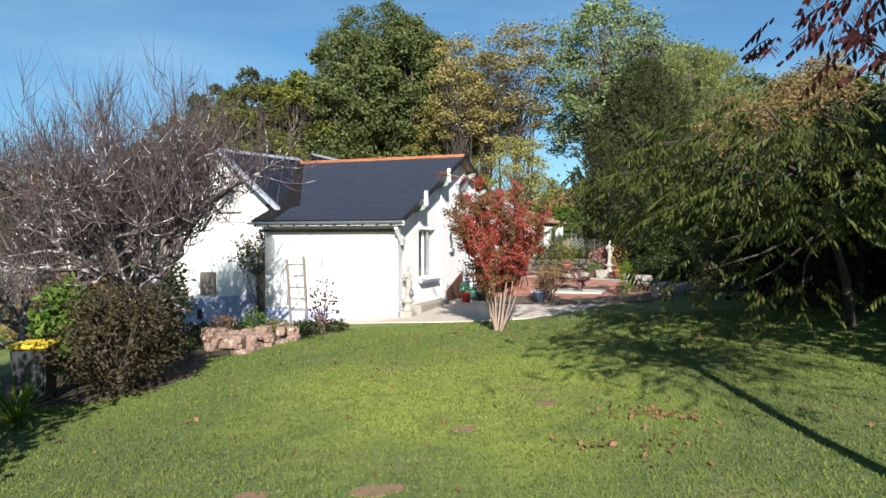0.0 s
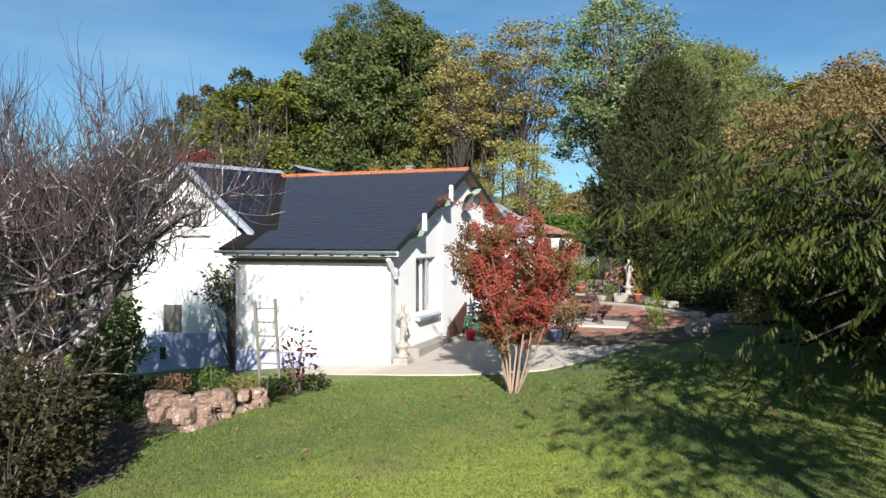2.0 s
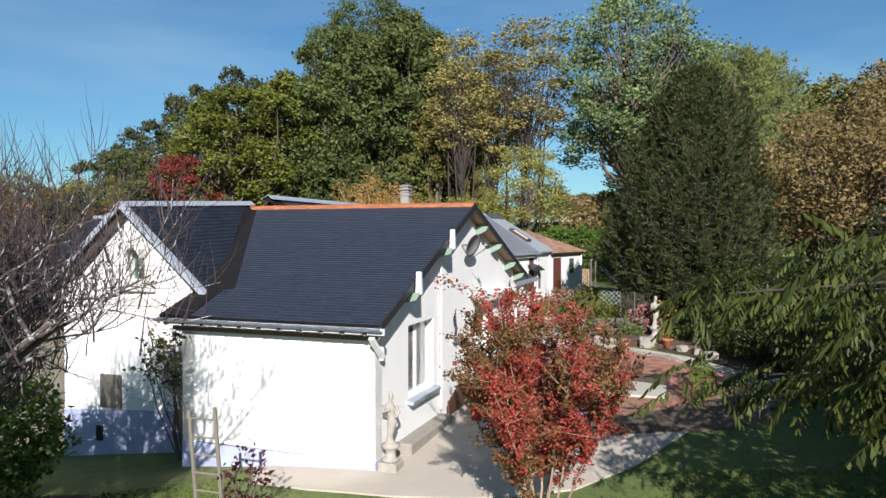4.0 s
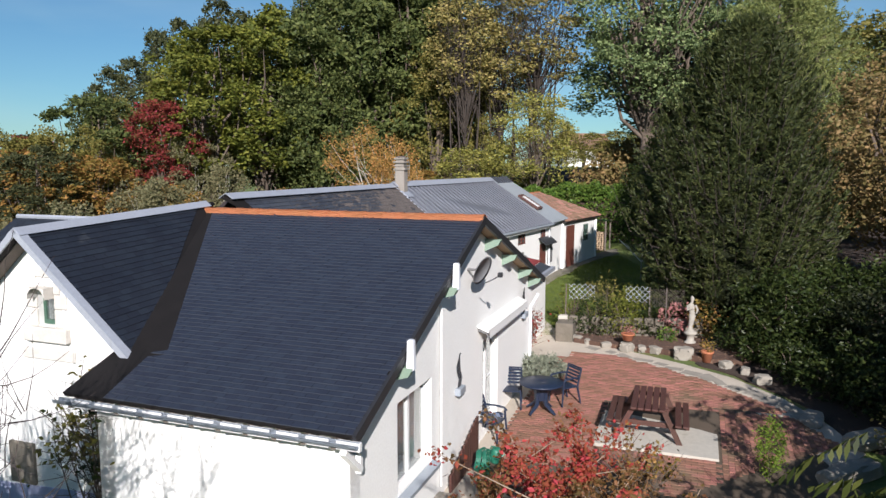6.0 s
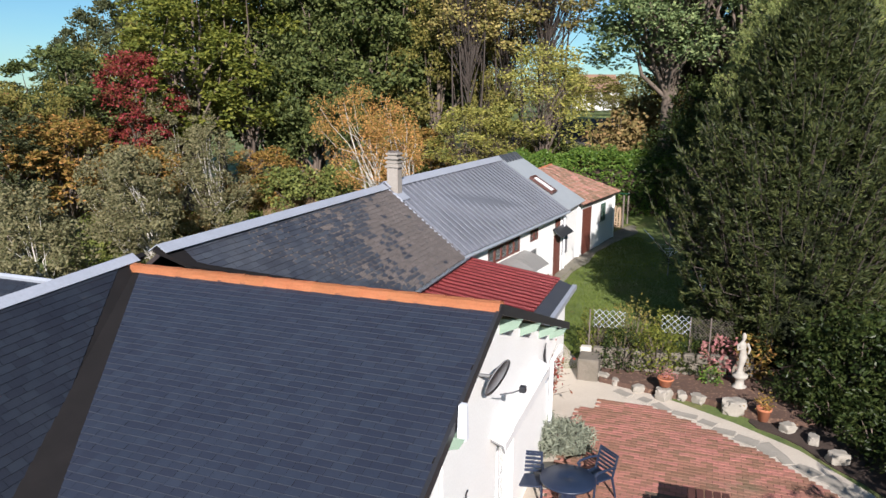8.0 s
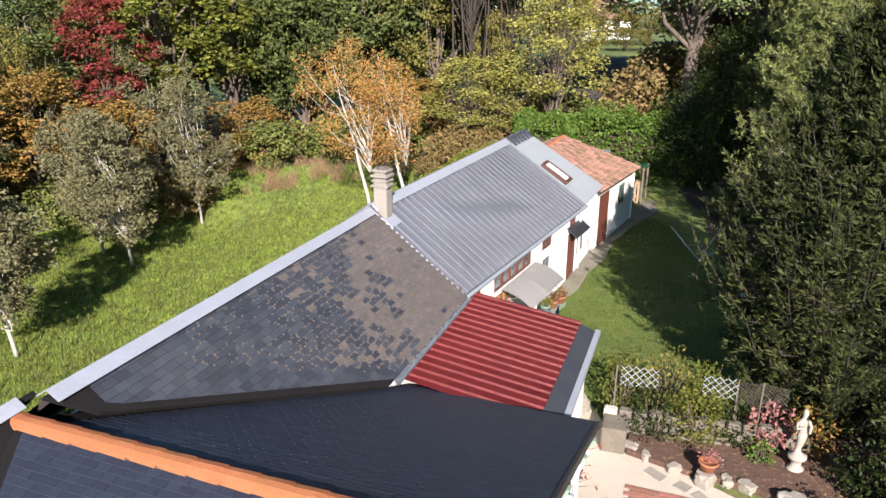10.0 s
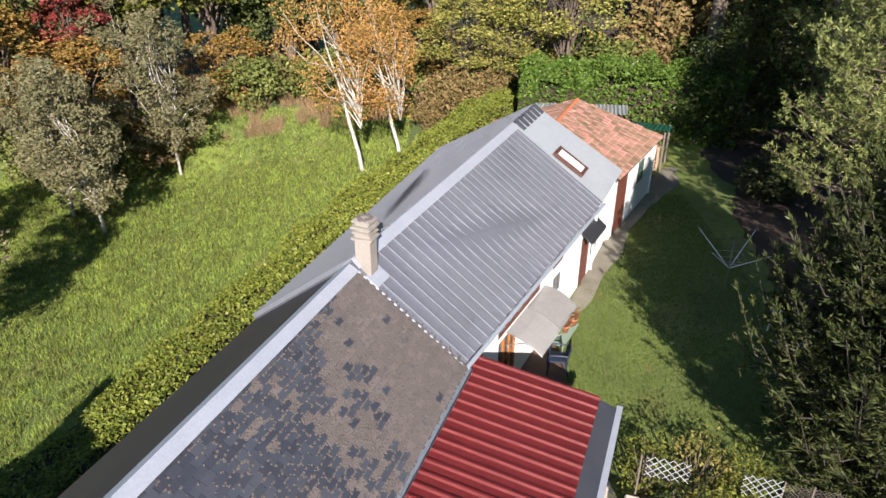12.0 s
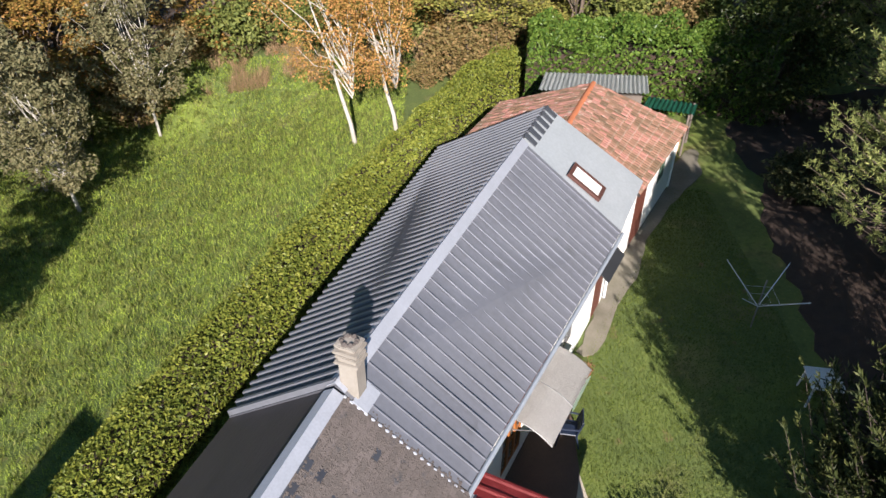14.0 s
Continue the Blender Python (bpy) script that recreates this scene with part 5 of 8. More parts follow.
# ---------------------------------------------------------------- trees and shrubs
def crown_points(h0, h1, r, count, cr, top=0.75, seed=0):
    """Clump centres and radii for a crown from h0 to h1 with half-width r; uneven outline."""
    g = np.random.default_rng(seed)
    cs, rs = [], []
    ph = g.uniform(0, 6.28, 4)
    while len(cs) < count:
        u = g.uniform(-1, 1, 3)
        q = np.linalg.norm(u)
        if q > 1 or q < 0.30:
            continue
        t = (u[2] + 1) / 2
        w = r * (1 + 0.30 * math.sin(2 * math.atan2(u[1], u[0]) + ph[0]) + 0.15 * math.sin(5 * t + ph[1]))
        lean = 1.0 if u[2] < 0 else top + (1 - top) * (1 - u[2])
        cs.append((u[0] * w * lean, u[1] * w * lean, h0 + (h1 - h0) * t + g.uniform(-0.03, 0.03) * (h1 - h0)))
        rs.append(cr * g.uniform(0.6, 1.35))
    return np.array(cs), np.array(rs)


def limbs(bm, base_h, tops, r0, seed, seg=5, bend=0.15):
    """Limbs from the trunk to the given points."""
    g = np.random.default_rng(seed)
    for p in tops:
        p = Vector(p)
        z0 = base_h * g.uniform(0.75, 1.0) + max(0, p.z - base_h) * g.uniform(0.05, 0.45)
        a = Vector((p.x * 0.03, p.y * 0.03, min(z0, p.z)))
        mid1 = a.lerp(p, 0.35) + Vector(g.normal(size=3) * bend * (p - a).length * 0.4) + Vector((0, 0, 0.08 * (p - a).length))
        mid2 = a.lerp(p, 0.7) + Vector(g.normal(size=3) * bend * (p - a).length * 0.3)
        r = r0 * g.uniform(0.25, 0.5)
        tube(bm, [a, mid1, mid2, p], [r, r * 0.7, r * 0.42, r * 0.15], seg, False)


def make_tree(name, m, h, r, leaf_mat, label, category="tree", h0=None, trunk=0.22, bark=None, clump=0.9, count=60, per=45, size=0.34, seed=1, top=0.75, lean=(0, 0), flat=0.75, aspect=0.6, droop=0.1, group="", stems=1, limbc=24):
    root = thing(name, m, label, category, group)
    g = np.random.default_rng(seed)
    h0 = h * 0.3 if h0 is None else h0
    cs, rs = crown_points(h0, h - clump * 0.6, r - clump * 0.5, count, clump, top, seed)
    cs[:, 0] += lean[0] * cs[:, 2] / h
    cs[:, 1] += lean[1] * cs[:, 2] / h
    bm = bmesh.new()
    for s in range(stems):
        o = Vector((0, 0, 0)) if stems == 1 else Vector((*g.normal(size=2) * 0.25, 0))
        pts = [o + Vector((lean[0] * k + g.normal() * 0.10 * k, lean[1] * k + g.normal() * 0.10 * k, h * 0.82 * k)) for k in (0, 0.12, 0.3, 0.5, 0.75, 1.0)]
        pts[0].z = -0.5
        tube(bm, pts, [trunk * 1.35, trunk, trunk * 0.85, trunk * 0.62, trunk * 0.34, trunk * 0.08], 8)
    part("trunk", bm, bark or M["bark"], root, "", True)
    bm = bmesh.new()
    limbs(bm, h0, [cs[i] for i in g.permutation(len(cs))[:limbc]], trunk, seed)
    part("limb_growth", bm, bark or M["bark"], root, "", True, "stuff")
    global rng
    keep, rng = rng, np.random.default_rng(seed + 50)
    v, f = leaf_mesh(clumps(cs, rs, per * 1.35, flat), size * 1.15, aspect, droop)
    rng = keep
    raw("crown", v, f, leaf_mat, root, "", "stuff")
    return root


def at(x, y, turn=0.0, s=1.0, dz=0.0, sz=None, bank=1.0):
    return pose(x, y, gz(x, y, bank) + dz, 0, 0, turn) @ Matrix.Diagonal((s, s, sz or s, 1))


def lobed_tree(name, m, h, r, leaf_mat, label, h0, trunk, leaves, size, seed, lobes=18, droop=0.1, bark=None, group="", stems=1, loose=0.16, aspect=0.6, limbc=0):
    """Broad-leaved tree: rounded lobes on limbs, each of many small tufts of leaves, with gaps between them."""
    root = thing(name, m, label, "tree", group)
    g = np.random.default_rng(seed)
    cz, rz = (h0 + h) / 2, (h - h0) / 2
    cs, rs, pts = [], [], []
    for i in range(lobes):
        u = 1 - 1.72 * (i + 0.5) / lobes
        a = i * 2.399963 + g.uniform(-0.4, 0.4)
        k = math.sqrt(1 - u * u) * r * g.uniform(0.42, 0.82)
        cs.append((math.cos(a) * k, math.sin(a) * k, cz + u * rz * g.uniform(0.66, 0.84)))
        rs.append(r * g.uniform(0.24, 0.46) * math.sqrt(18 / lobes))
    for c, q in zip(cs, rs):
        c = np.array(c)
        out = c - np.array((0, 0, cz))
        out /= np.linalg.norm(out) + 1e-6
        d = g.normal(size=(30, 3))
        d /= np.linalg.norm(d, axis=1)[:, None]
        d += out * 0.45 + np.array((0, 0, 0.15))
        d /= np.linalg.norm(d, axis=1)[:, None]
        t = c + d * (q * g.uniform(0.55, 1.12, 30))[:, None] * np.array((1, 1, 0.82))
        n = max(3, int(leaves / lobes / 30))
        pts.append(np.repeat(t, n, 0) + g.normal(size=(30 * n, 3)) * q * loose * np.array((1, 1, 0.7)))
    bm = bmesh.new()
    for s in range(stems):
        o = Vector((0, 0, 0)) if stems == 1 else Vector((*g.normal(size=2) * 0.7, 0))
        sw = g.normal(size=2) * (0.25 if stems == 1 else r * 0.35)
        ks = (0, 0.12, 0.3, 0.5, 0.75, 1.0)
        tube(bm, [o + Vector((sw[0] * k + g.normal() * 0.10 * k, sw[1] * k + g.normal() * 0.10 * k, h * 0.86 * k - (0.6 if k == 0 else 0))) for k in ks],
             [trunk * w for w in (1.35, 1.0, 0.85, 0.62, 0.34, 0.08)], 8)
    part("trunk", bm, bark or M["bark"], root, "", True)
    bm = bmesh.new()
    limbs(bm, max(h0, 0.2 * h), cs + [tuple(p) for p in np.concatenate(pts)[g.integers(0, leaves // 2, limbc)]], trunk, seed)
    part("limb_growth", bm, bark or M["bark"], root, "", True, "stuff")
    global rng
    keep, rng = rng, np.random.default_rng(seed + 50)
    v, f = leaf_mesh(np.concatenate(pts), size, aspect, droop)
    rng = keep
    raw("crown", v, f, leaf_mat, root, "", "stuff")
    return root


WOOD = "trees of the wood behind the house"


def wood_row(build, h, r, rows):
    """The first row's tree is built at height h and half-width r; the rest are copies of it, scaled: x, y, height of the top, half-width."""
    src = None
    for i, (x, y, top, w) in enumerate(rows):
        m = pose(x, y, gz(x, y, 0.0), 0, 0, 77 * i + x * 13) @ Matrix.Diagonal((1.28 * w / r, 1.28 * w / r, 1.03 * (top - gz(x, y, 0.0)) / h, 1))
        src = copy_thing(src, m) and src if src else build(m)


# the oaks with x from 24 to 34 are added to block eastern sky
wood_row(lambda m: lobed_tree("tree", m, 20, 5.2, L["dark"], "tall dark green oak at the edge of the wood", 4, 0.4, 13000, 0.30, 11, 20, group=WOOD), 20, 5.2,
         ((-32.4, 84, 17.4, 3.6), (-28.6, 86, 20.6, 4.2), (-23.4, 88, 22.8, 4.8), (-35.0, 82, 13.6, 2.6), (-16.5, 92, 23.0, 6.0), (-1.0, 90, 22.0, 6.5), (-27.5, 58, 7.0, 3.0), (-33.0, 54, 6.0, 3.0),
          (44, 74, 19, 7), (34, 40, 14, 6), (24, 52, 10, 4.5), (31, 46, 10, 5.0), (-60, 96, 8.5, 7), (-48, 90, 9.0, 6)))
wood_row(lambda m: lobed_tree("tree", m, 22, 3.9, L["lime"], "tall yellow-green tree in the wood", 4, 0.3, 11000, 0.28, 12, 20, group=WOOD), 22, 3.9,
         ((-16.4, 80, 22.8, 3.7), (-19.4, 69.5, 14.8, 3.5), (-15.6, 71.5, 16.0, 3.3), (-21.6, 72, 13.0, 3.0)))
wood_row(lambda m: lobed_tree("tree", m, 30, 8.0, L["forest"], "very tall spreading green tree above the wood", 13, 0.6, 30000, 0.25, 13, 34, group=WOOD, limbc=20), 30, 8.0,
         ((-7.0, 82, 29.0, 6.2), (-12.2, 84, 26.0, 3.6), (-2.2, 84, 26.4, 3.4)))
wood_row(lambda m: lobed_tree("tree", m, 18, 4.8, L["forest"], "dense green tree in the wood", 2.0, 0.3, 14000, 0.28, 17, 22, group=WOOD), 18, 4.8,
         ((-12.2, 74, 19.0, 4.4), (-7.6, 73.5, 18.6, 4.6), (-3.2, 73, 19.6, 4.4), (0.4, 75, 17.4, 3.8), (-9.8, 76.5, 20.0, 4.2), (-4.8, 78, 22.0, 4.6), (-14.6, 76, 15.0, 4.0), (-27.0, 66, 8.8, 3.4), (-6.0, 71.8, 14.0, 3.4), (-10.6, 72.0, 13.6, 3.2), (33, 76, 17, 6)))
wood_row(lambda m: lobed_tree("tree", m, 18, 4.6, L["olive"], "olive and brown autumn tree in the wood", 2.0, 0.3, 11000, 0.28, 16, 20, group=WOOD), 18, 4.6,
         ((-0.6, 69.5, 16.4, 2.8), (-25.4, 76, 16.2, 3.2), (-28.6, 73, 13.2, 3.2), (-33.5, 62, 10.2, 3.4), (-29.0, 61, 9.8, 3.0), (-26.5, 64, 10.0, 2.6), (-38.5, 64, 10.4, 4.0), (-44, 66, 10.0, 4.6), (31.8, 62, 18.4, 5.6), (38.5, 63, 18.6, 6.0), (3.2, 68.5, 14.5, 2.0)))
wood_row(lambda m: lobed_tree("tree", m, 22, 2.9, L["yellow"], "tall thin-crowned yellowing tree with bare grey limbs", 8.0, 0.065, 8500, 0.20, 14, 26, bark=M["dark_bark"], group=WOOD, stems=4, loose=0.30, limbc=90), 22, 2.9,
         ((1.6, 66, 21.6, 2.9), (7.0, 66, 22.8, 2.9), (4.4, 68, 19.8, 2.4)))
wood_row(lambda m: lobed_tree("tree", m, 12, 2.9, L["lime_light"], "straggling yellow-green tree behind the barn", 2.5, 0.07, 6500, 0.18, 20, 18, bark=M["bark"], group=WOOD, stems=4, loose=0.26, limbc=60), 12, 2.9,
         ((6.6, 62.6, 11.8, 2.8), (1.8, 64.0, 8.4, 2.2), (4.2, 63.8, 7.2, 1.8)))
wood_row(lambda m: lobed_tree("tree", m, 24, 5.6, L["ash"], "tall feathery grey-green tree", 6.5, 0.4, 17000, 0.26, 15, 28, 0.5, group=WOOD, loose=0.20, limbc=40), 24, 5.6,
         ((14.6, 62, 23.8, 5.0), (19.0, 61, 20.8, 4.0), (17.4, 66, 19.0, 5.0), (23.5, 64, 17.0, 4.5)))
red = lobed_tree("tree", pose(-22.2, 66.3, gz(-22.2, 66.3, 0.0)), 15.0, 3.0, L["red"], "deep red autumn tree in the wood", 5.5, 0.2, 8500, 0.22, 18, 16, group=WOOD)
copy_thing(red, pose(-32.2, 66, gz(-32.2, 66, 0.0), 0, 0, 70) @ Matrix.Diagonal((0.9, 0.9, 0.80, 1)))
wood_row(lambda m: lobed_tree("tree", m, 10.5, 3.2, L["rust"], "rust and gold autumn tree", 1.6, 0.2, 9000, 0.20, 19, 20, group=WOOD, limbc=20), 10.5, 3.2,
         ((-25.0, 61.0, 6.9, 3.5), (-28.4, 60, 6.8, 2.6), (-32.0, 60, 7.6, 2.8), (-21.0, 62.5, 4.8, 2.0), (-37, 57, 6.5, 3.0), (-2.4, 67.6, 6.0, 2.0), (-14.2, 69.5, 4.2, 1.8)))
FAR = "far trees beyond the road"
wood_row(lambda m: lobed_tree("tree", m, 10, 5.0, L["olive"], "low far tree beyond the road", 0.8, 0.25, 5000, 0.34, 21, 14, group=FAR), 10, 5.0,
         ((16, 118, 12.6, 4.0), (21.5, 119, 13.0, 4.2), (27.5, 118, 13.4, 4.6), (10.5, 121, 12.6, 4.2), (34, 116, 14.0, 5), (4, 120, 13, 5), (14.5, 100, 8.6, 2.2), (20.5, 102, 9.2, 2.8), (42, 112, 15, 6)))

UNDER = "bushes along the edge of the wood"
shrub = make_tree("bush", at(-8, 69.0, 0), 3.6, 2.3, L["edge"], "low green bush at the edge of the wood", "bush", 0.2, 0.08, None, 0.7, 45, 90, 0.22, 31, group=UNDER)
shrub2 = make_tree("bush", at(1.5, 63.8, 0), 3.4, 2.0, L["edge_brown"], "straggling olive-brown bush at the edge of the wood", "bush", 0.2, 0.08, None, 0.6, 45, 90, 0.20, 32, group=UNDER)
for i in range(34):
    x = -34 + i * 1.55 + 0.6 * math.sin(i * 2.3)
    y = 64.6 + 1.6 * math.sin(i * 1.7) - (2.2 if x < -16 else 0) - (3.0 if x > 8 else 0)
    y += 4.4 if -15 < x < -1 else 0.0
    if 3.5 < x < 13.5 and y < 63.2:
        y = 63.4
    copy_thing(shrub if (i * 5) % 7 < 4 else shrub2, at(x, y, i * 50, 0.65 + 0.5 * ((i * 37) % 10) / 10))
for x, y, s in ((-19, 41, 0.8), (-24, 46, 1.2), (-26, 51, 1.3), (-21, 36, 0.9), (-27, 40, 1.3), (-17.5, 30, 0.7), (-22, 31, 1.0), (-31, 34, 1.5), (-29, 26, 1.3), (12.6, 65.5, 1.5), (14.8, 67.0, 1.7), (17.0, 66.0, 1.9), (11.2, 62.6, 1.0), (19.5, 68.5, 2.0), (1.2, 61.2, 0.75), (0.2, 63.0, 0.9), (2.6, 62.4, 0.8), (-1.0, 61.8, 0.55), (3.2, 60.6, 0.6)):
    copy_thing(shrub2, at(x, y, x * 31, s))

# birches in the meadow
BIRCH = "birches in the meadow"
for x, y, h, ln, sd in ((-4.1, 56.6, 10.2, -1.9, 41), (-2.2, 57.2, 8.8, -1.5, 42)):
    make_tree("birch", at(x, y), h, 2.6, L["orange"], "leaning birch with white trunk and sparse orange leaves", "birch", 2.6, 0.10, M["birch_bark"], 0.50, 120, 190, 0.085, sd, 0.9, (ln, 0.3), 0.9, 0.7, 0.6, BIRCH, 1, 22)
def bush(name, m, r, h, leaf_mat, label, n, size, seed, category="bush", twigs=14, low=0.0, flat=1.0, aspect=0.55, bark=None):
    root = thing(name, m, label, category)
    g = np.random.default_rng(seed)
    q = g.normal(size=(n, 3))
    q /= np.linalg.norm(q, axis=1)[:, None]
    rad = g.uniform(0.45, 1.0, n) ** 0.5
    wob = np.array([0.92 + 0.50 * noise.noise(Vector(v * 1.9) + Vector((seed, 0, 0))) + 0.38 * noise.noise(Vector(v * 4.6) + Vector((0, seed, 0))) for v in q])
    p = q * (rad * wob)[:, None] * np.array([r, r, h * 0.5]) + np.array([0, 0, h * 0.5 + low])
    p = p[p[:, 2] > 0.02]
    bm = bmesh.new()
    for _ in range(twigs):
        t = p[g.integers(len(p))]
        tube(bm, [(t[0] * 0.08, t[1] * 0.08, -0.1), (t[0] * 0.5, t[1] * 0.5, t[2] * 0.6), tuple(t)], [0.022, 0.013, 0.004], 5, False)
    part("stem_growth", bm, bark or M["bark"], root, "", False, "stuff")
    global rng
    keep, rng = rng, np.random.default_rng(seed)
    v, f = leaf_mesh(p, size, aspect, 0.0)
    rng = keep
    raw("leaves", v, f, leaf_mat, root, "", "stuff")
    return root


# grey-green trees on the edge of the meadow
GREY = "grey-green trees on the meadow"
for x, y, h, r, sd in ((-16.8, 54.2, 8.6, 2.6, 43), (-15.5, 61.6, 9.6, 2.9, 44), (-19.2, 56.0, 8.8, 2.6, 45), (-22.5, 48.5, 6.5, 2.6, 46), (-16.9, 43.7, 7.6, 2.3, 47), (-19.8, 66.5, 9.5, 3.0, 48)):
    make_tree("tree", at(x, y), h, r, L["grey"], "small grey-green tree with pale trunk", "tree", 1.4, 0.08, M["birch_bark"], 0.50, 120, 250, 0.16, sd, 0.95, (-0.9, 0.2), 0.75, 0.5, 0.2, GREY, 1, 26)


def sprig_mesh(c, d, ln, wd, g):
    """Narrow rhombic blades at c along d."""
    c, d = np.array(c), np.array(d)
    d = d / (np.linalg.norm(d, axis=1)[:, None] + 1e-9)
    s = np.cross(d, g.normal(size=d.shape))
    s /= np.linalg.norm(s, axis=1)[:, None] + 1e-9
    ln, wd = np.asarray(ln)[:, None], np.asarray(wd)[:, None]
    v = np.stack([c, c + d * ln * 0.45 + s * wd * 0.5, c + d * ln, c + d * ln * 0.45 - s * wd * 0.5], 1)
    return v.reshape(-1, 3), np.arange(4 * len(c)).reshape(-1, 4)


def yew_tree(name, m, label, h, r, branches, leaf_mat, seed, lean=0.0):
    """Dense conifer: rising branches with feathery drooping sprays and free upright tips."""
    root = thing(name, m, label, "conifer")
    g = np.random.default_rng(seed)

    def half(f, a):
        w = min(1.0, 0.54 + f * 1.8) * (1 - f ** 1.7) ** 0.80
        return r * w * (0.9 + 0.26 * noise.noise(Vector((math.cos(a) * 1.3, math.sin(a) * 1.3, f * 4 + seed))))

    bt, bb, bc = bmesh.new(), bmesh.new(), bmesh.new()
    tube(bt, [(0, 0, -0.5), (0.05, 0, h * 0.3), (lean * 0.6, 0, h * 0.65), (lean, 0, h * 0.97)], [0.42, 0.30, 0.16, 0.03], 9)
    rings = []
    # solid core, added to block light and darken the gaps between sprays
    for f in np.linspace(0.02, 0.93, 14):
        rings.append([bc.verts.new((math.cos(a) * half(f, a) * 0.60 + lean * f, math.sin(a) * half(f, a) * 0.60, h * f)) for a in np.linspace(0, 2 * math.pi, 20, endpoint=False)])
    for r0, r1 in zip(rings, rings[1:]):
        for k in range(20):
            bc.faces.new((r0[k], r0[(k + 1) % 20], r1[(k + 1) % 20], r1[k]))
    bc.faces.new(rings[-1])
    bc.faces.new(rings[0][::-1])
    C, D, LN, WD = [], [], [], []
    for i in range(branches):
        a, f = g.uniform(0, 6.283), g.uniform(0.0, 0.97) ** 0.85
        w = half(f, a) * (g.uniform(0.80, 1.10) if i % 3 else g.uniform(0.62, 0.85))
        o = Vector((math.cos(a), math.sin(a), 0))
        base = Vector((lean * f, 0, h * f))
        rise = g.uniform(0.12, 0.50) * w + 0.30
        p0, p1, p2 = base + o * w * 0.45, base + o * w * 0.85 + Vector((0, 0, rise * 0.35)), base + o * w + Vector((0, 0, rise))
        tube(bb, [p0, p1, p2], [0.022, 0.014, 0.004], 4, False)
        for k in range(16):
            t = g.uniform(0.0, 1.0)
            q = p0.lerp(p1, t * 2) if t < 0.5 else p1.lerp(p2, t * 2 - 1)
            out = (p1 - p0).normalized() if t < 0.5 else (p2 - p1).normalized()
            sd = out.cross(Vector((0, 0, 1))).normalized() * (1 if k % 2 else -1)
            e = (out * 0.8 + sd * g.uniform(0.2, 1.0) + Vector((0, 0, g.uniform(-0.35, 0.25)))).normalized()
            ln = (0.62 - 0.40 * t) * g.uniform(0.7, 1.2)
            for j in range(9):
                u = (j + g.uniform()) / 9
                n = Vector(g.normal(size=3)) * 0.38 + Vector((0, 0, 0.30 * t))
                C.append(q + e * (ln * u) - Vector((0, 0, 0.22 * ln * u * u)))
                D.append(e + n - Vector((0, 0, 0.12)))
                LN.append(g.uniform(0.11, 0.21))
                WD.append(g.uniform(0.024, 0.046))
    part("trunk", bt, M["bark"], root, "", True)
    part("branch_growth", bb, M["dark_bark"], root, "", False, "stuff")
    part("inner_growth", bc, M["conifer_core"], root, "solid near-black core for the crown's inner shade", True)
    v, f = sprig_mesh(C, D, LN, WD, g)
    raw("crown", v, f, leaf_mat, root, "", "stuff")
    return root


yew_tree("yew", at(9.6, 33.95) @ Matrix.Diagonal((1, 0.86, 1, 1)), "large dense dark olive-green yew with upright tips", 10.0, 4.10, 1500, L["yew"], 51, 0.25)


def pine_tree(name, m, label, h, r, h0, boughs, seed):
    """Pine: irregular boughs that carry tufts of needles."""
    root = thing(name, m, label, "conifer")
    g = np.random.default_rng(seed)
    bt, bb = bmesh.new(), bmesh.new()
    tube(bt, [(0, 0, -0.5), (0.1, 0.05, h * 0.35), (-0.1, 0.1, h * 0.7), (0, 0, h * 0.96)], [0.30, 0.24, 0.14, 0.03], 9)
    C, D, LN, WD = [], [], [], []
    for i in range(boughs):
        a, f = g.uniform(0, 6.283), g.uniform(0.0, 1.0)
        w = r * (1 - f ** 2.2) ** 0.6 * g.uniform(0.45, 1.05) + 0.3
        o = Vector((math.cos(a), math.sin(a), 0))
        z = h0 + (h - h0) * f
        p0, p1, p2 = Vector((0, 0, z - 0.12 * w)), o * w * 0.55 + Vector((0, 0, z)), o * w + Vector((0, 0, z + 0.28 * w + 0.1))
        tube(bb, [p0, p1, p2], [0.05 * (1.1 - f), 0.024 * (1.1 - f) + 0.004, 0.006], 5, False)
        for k in range(12):
            t = g.uniform(0.62, 1.0)
            q = p0.lerp(p1, t * 2) if t < 0.5 else p1.lerp(p2, t * 2 - 1)
            q = q + Vector(g.normal(size=3) * np.array([0.30, 0.30, 0.16]))
            ax = (o * 0.6 + Vector((g.normal() * 0.4, g.normal() * 0.4, 0.8))).normalized()
            for j in range(15):
                C.append(q + ax * g.uniform(-0.08, 0.16))
                D.append(ax * 0.8 + Vector(g.normal(size=3)) * 0.75)
                LN.append(g.uniform(0.14, 0.25))
                WD.append(g.uniform(0.030, 0.052))
    part("trunk", bt, M["bark"], root, "", True)
    part("bough_growth", bb, M["bark"], root, "", False, "stuff")
    v, f = sprig_mesh(C, D, LN, WD, g)
    raw("crown", v, f, L["pine"], root, "", "stuff")
    return root


pine = pine_tree("pine", at(16.2, 45.6), "pine with tufted grey-green needles", 13.0, 4.1, 2.2, 290, 52)
copy_thing(pine, at(18.6, 54.5, 200, 0.92))
copy_thing(pine, at(13.9, 44.2, 310, 0.78))
copy_thing(pine, at(19.5, 50.0, 260, 1.05))
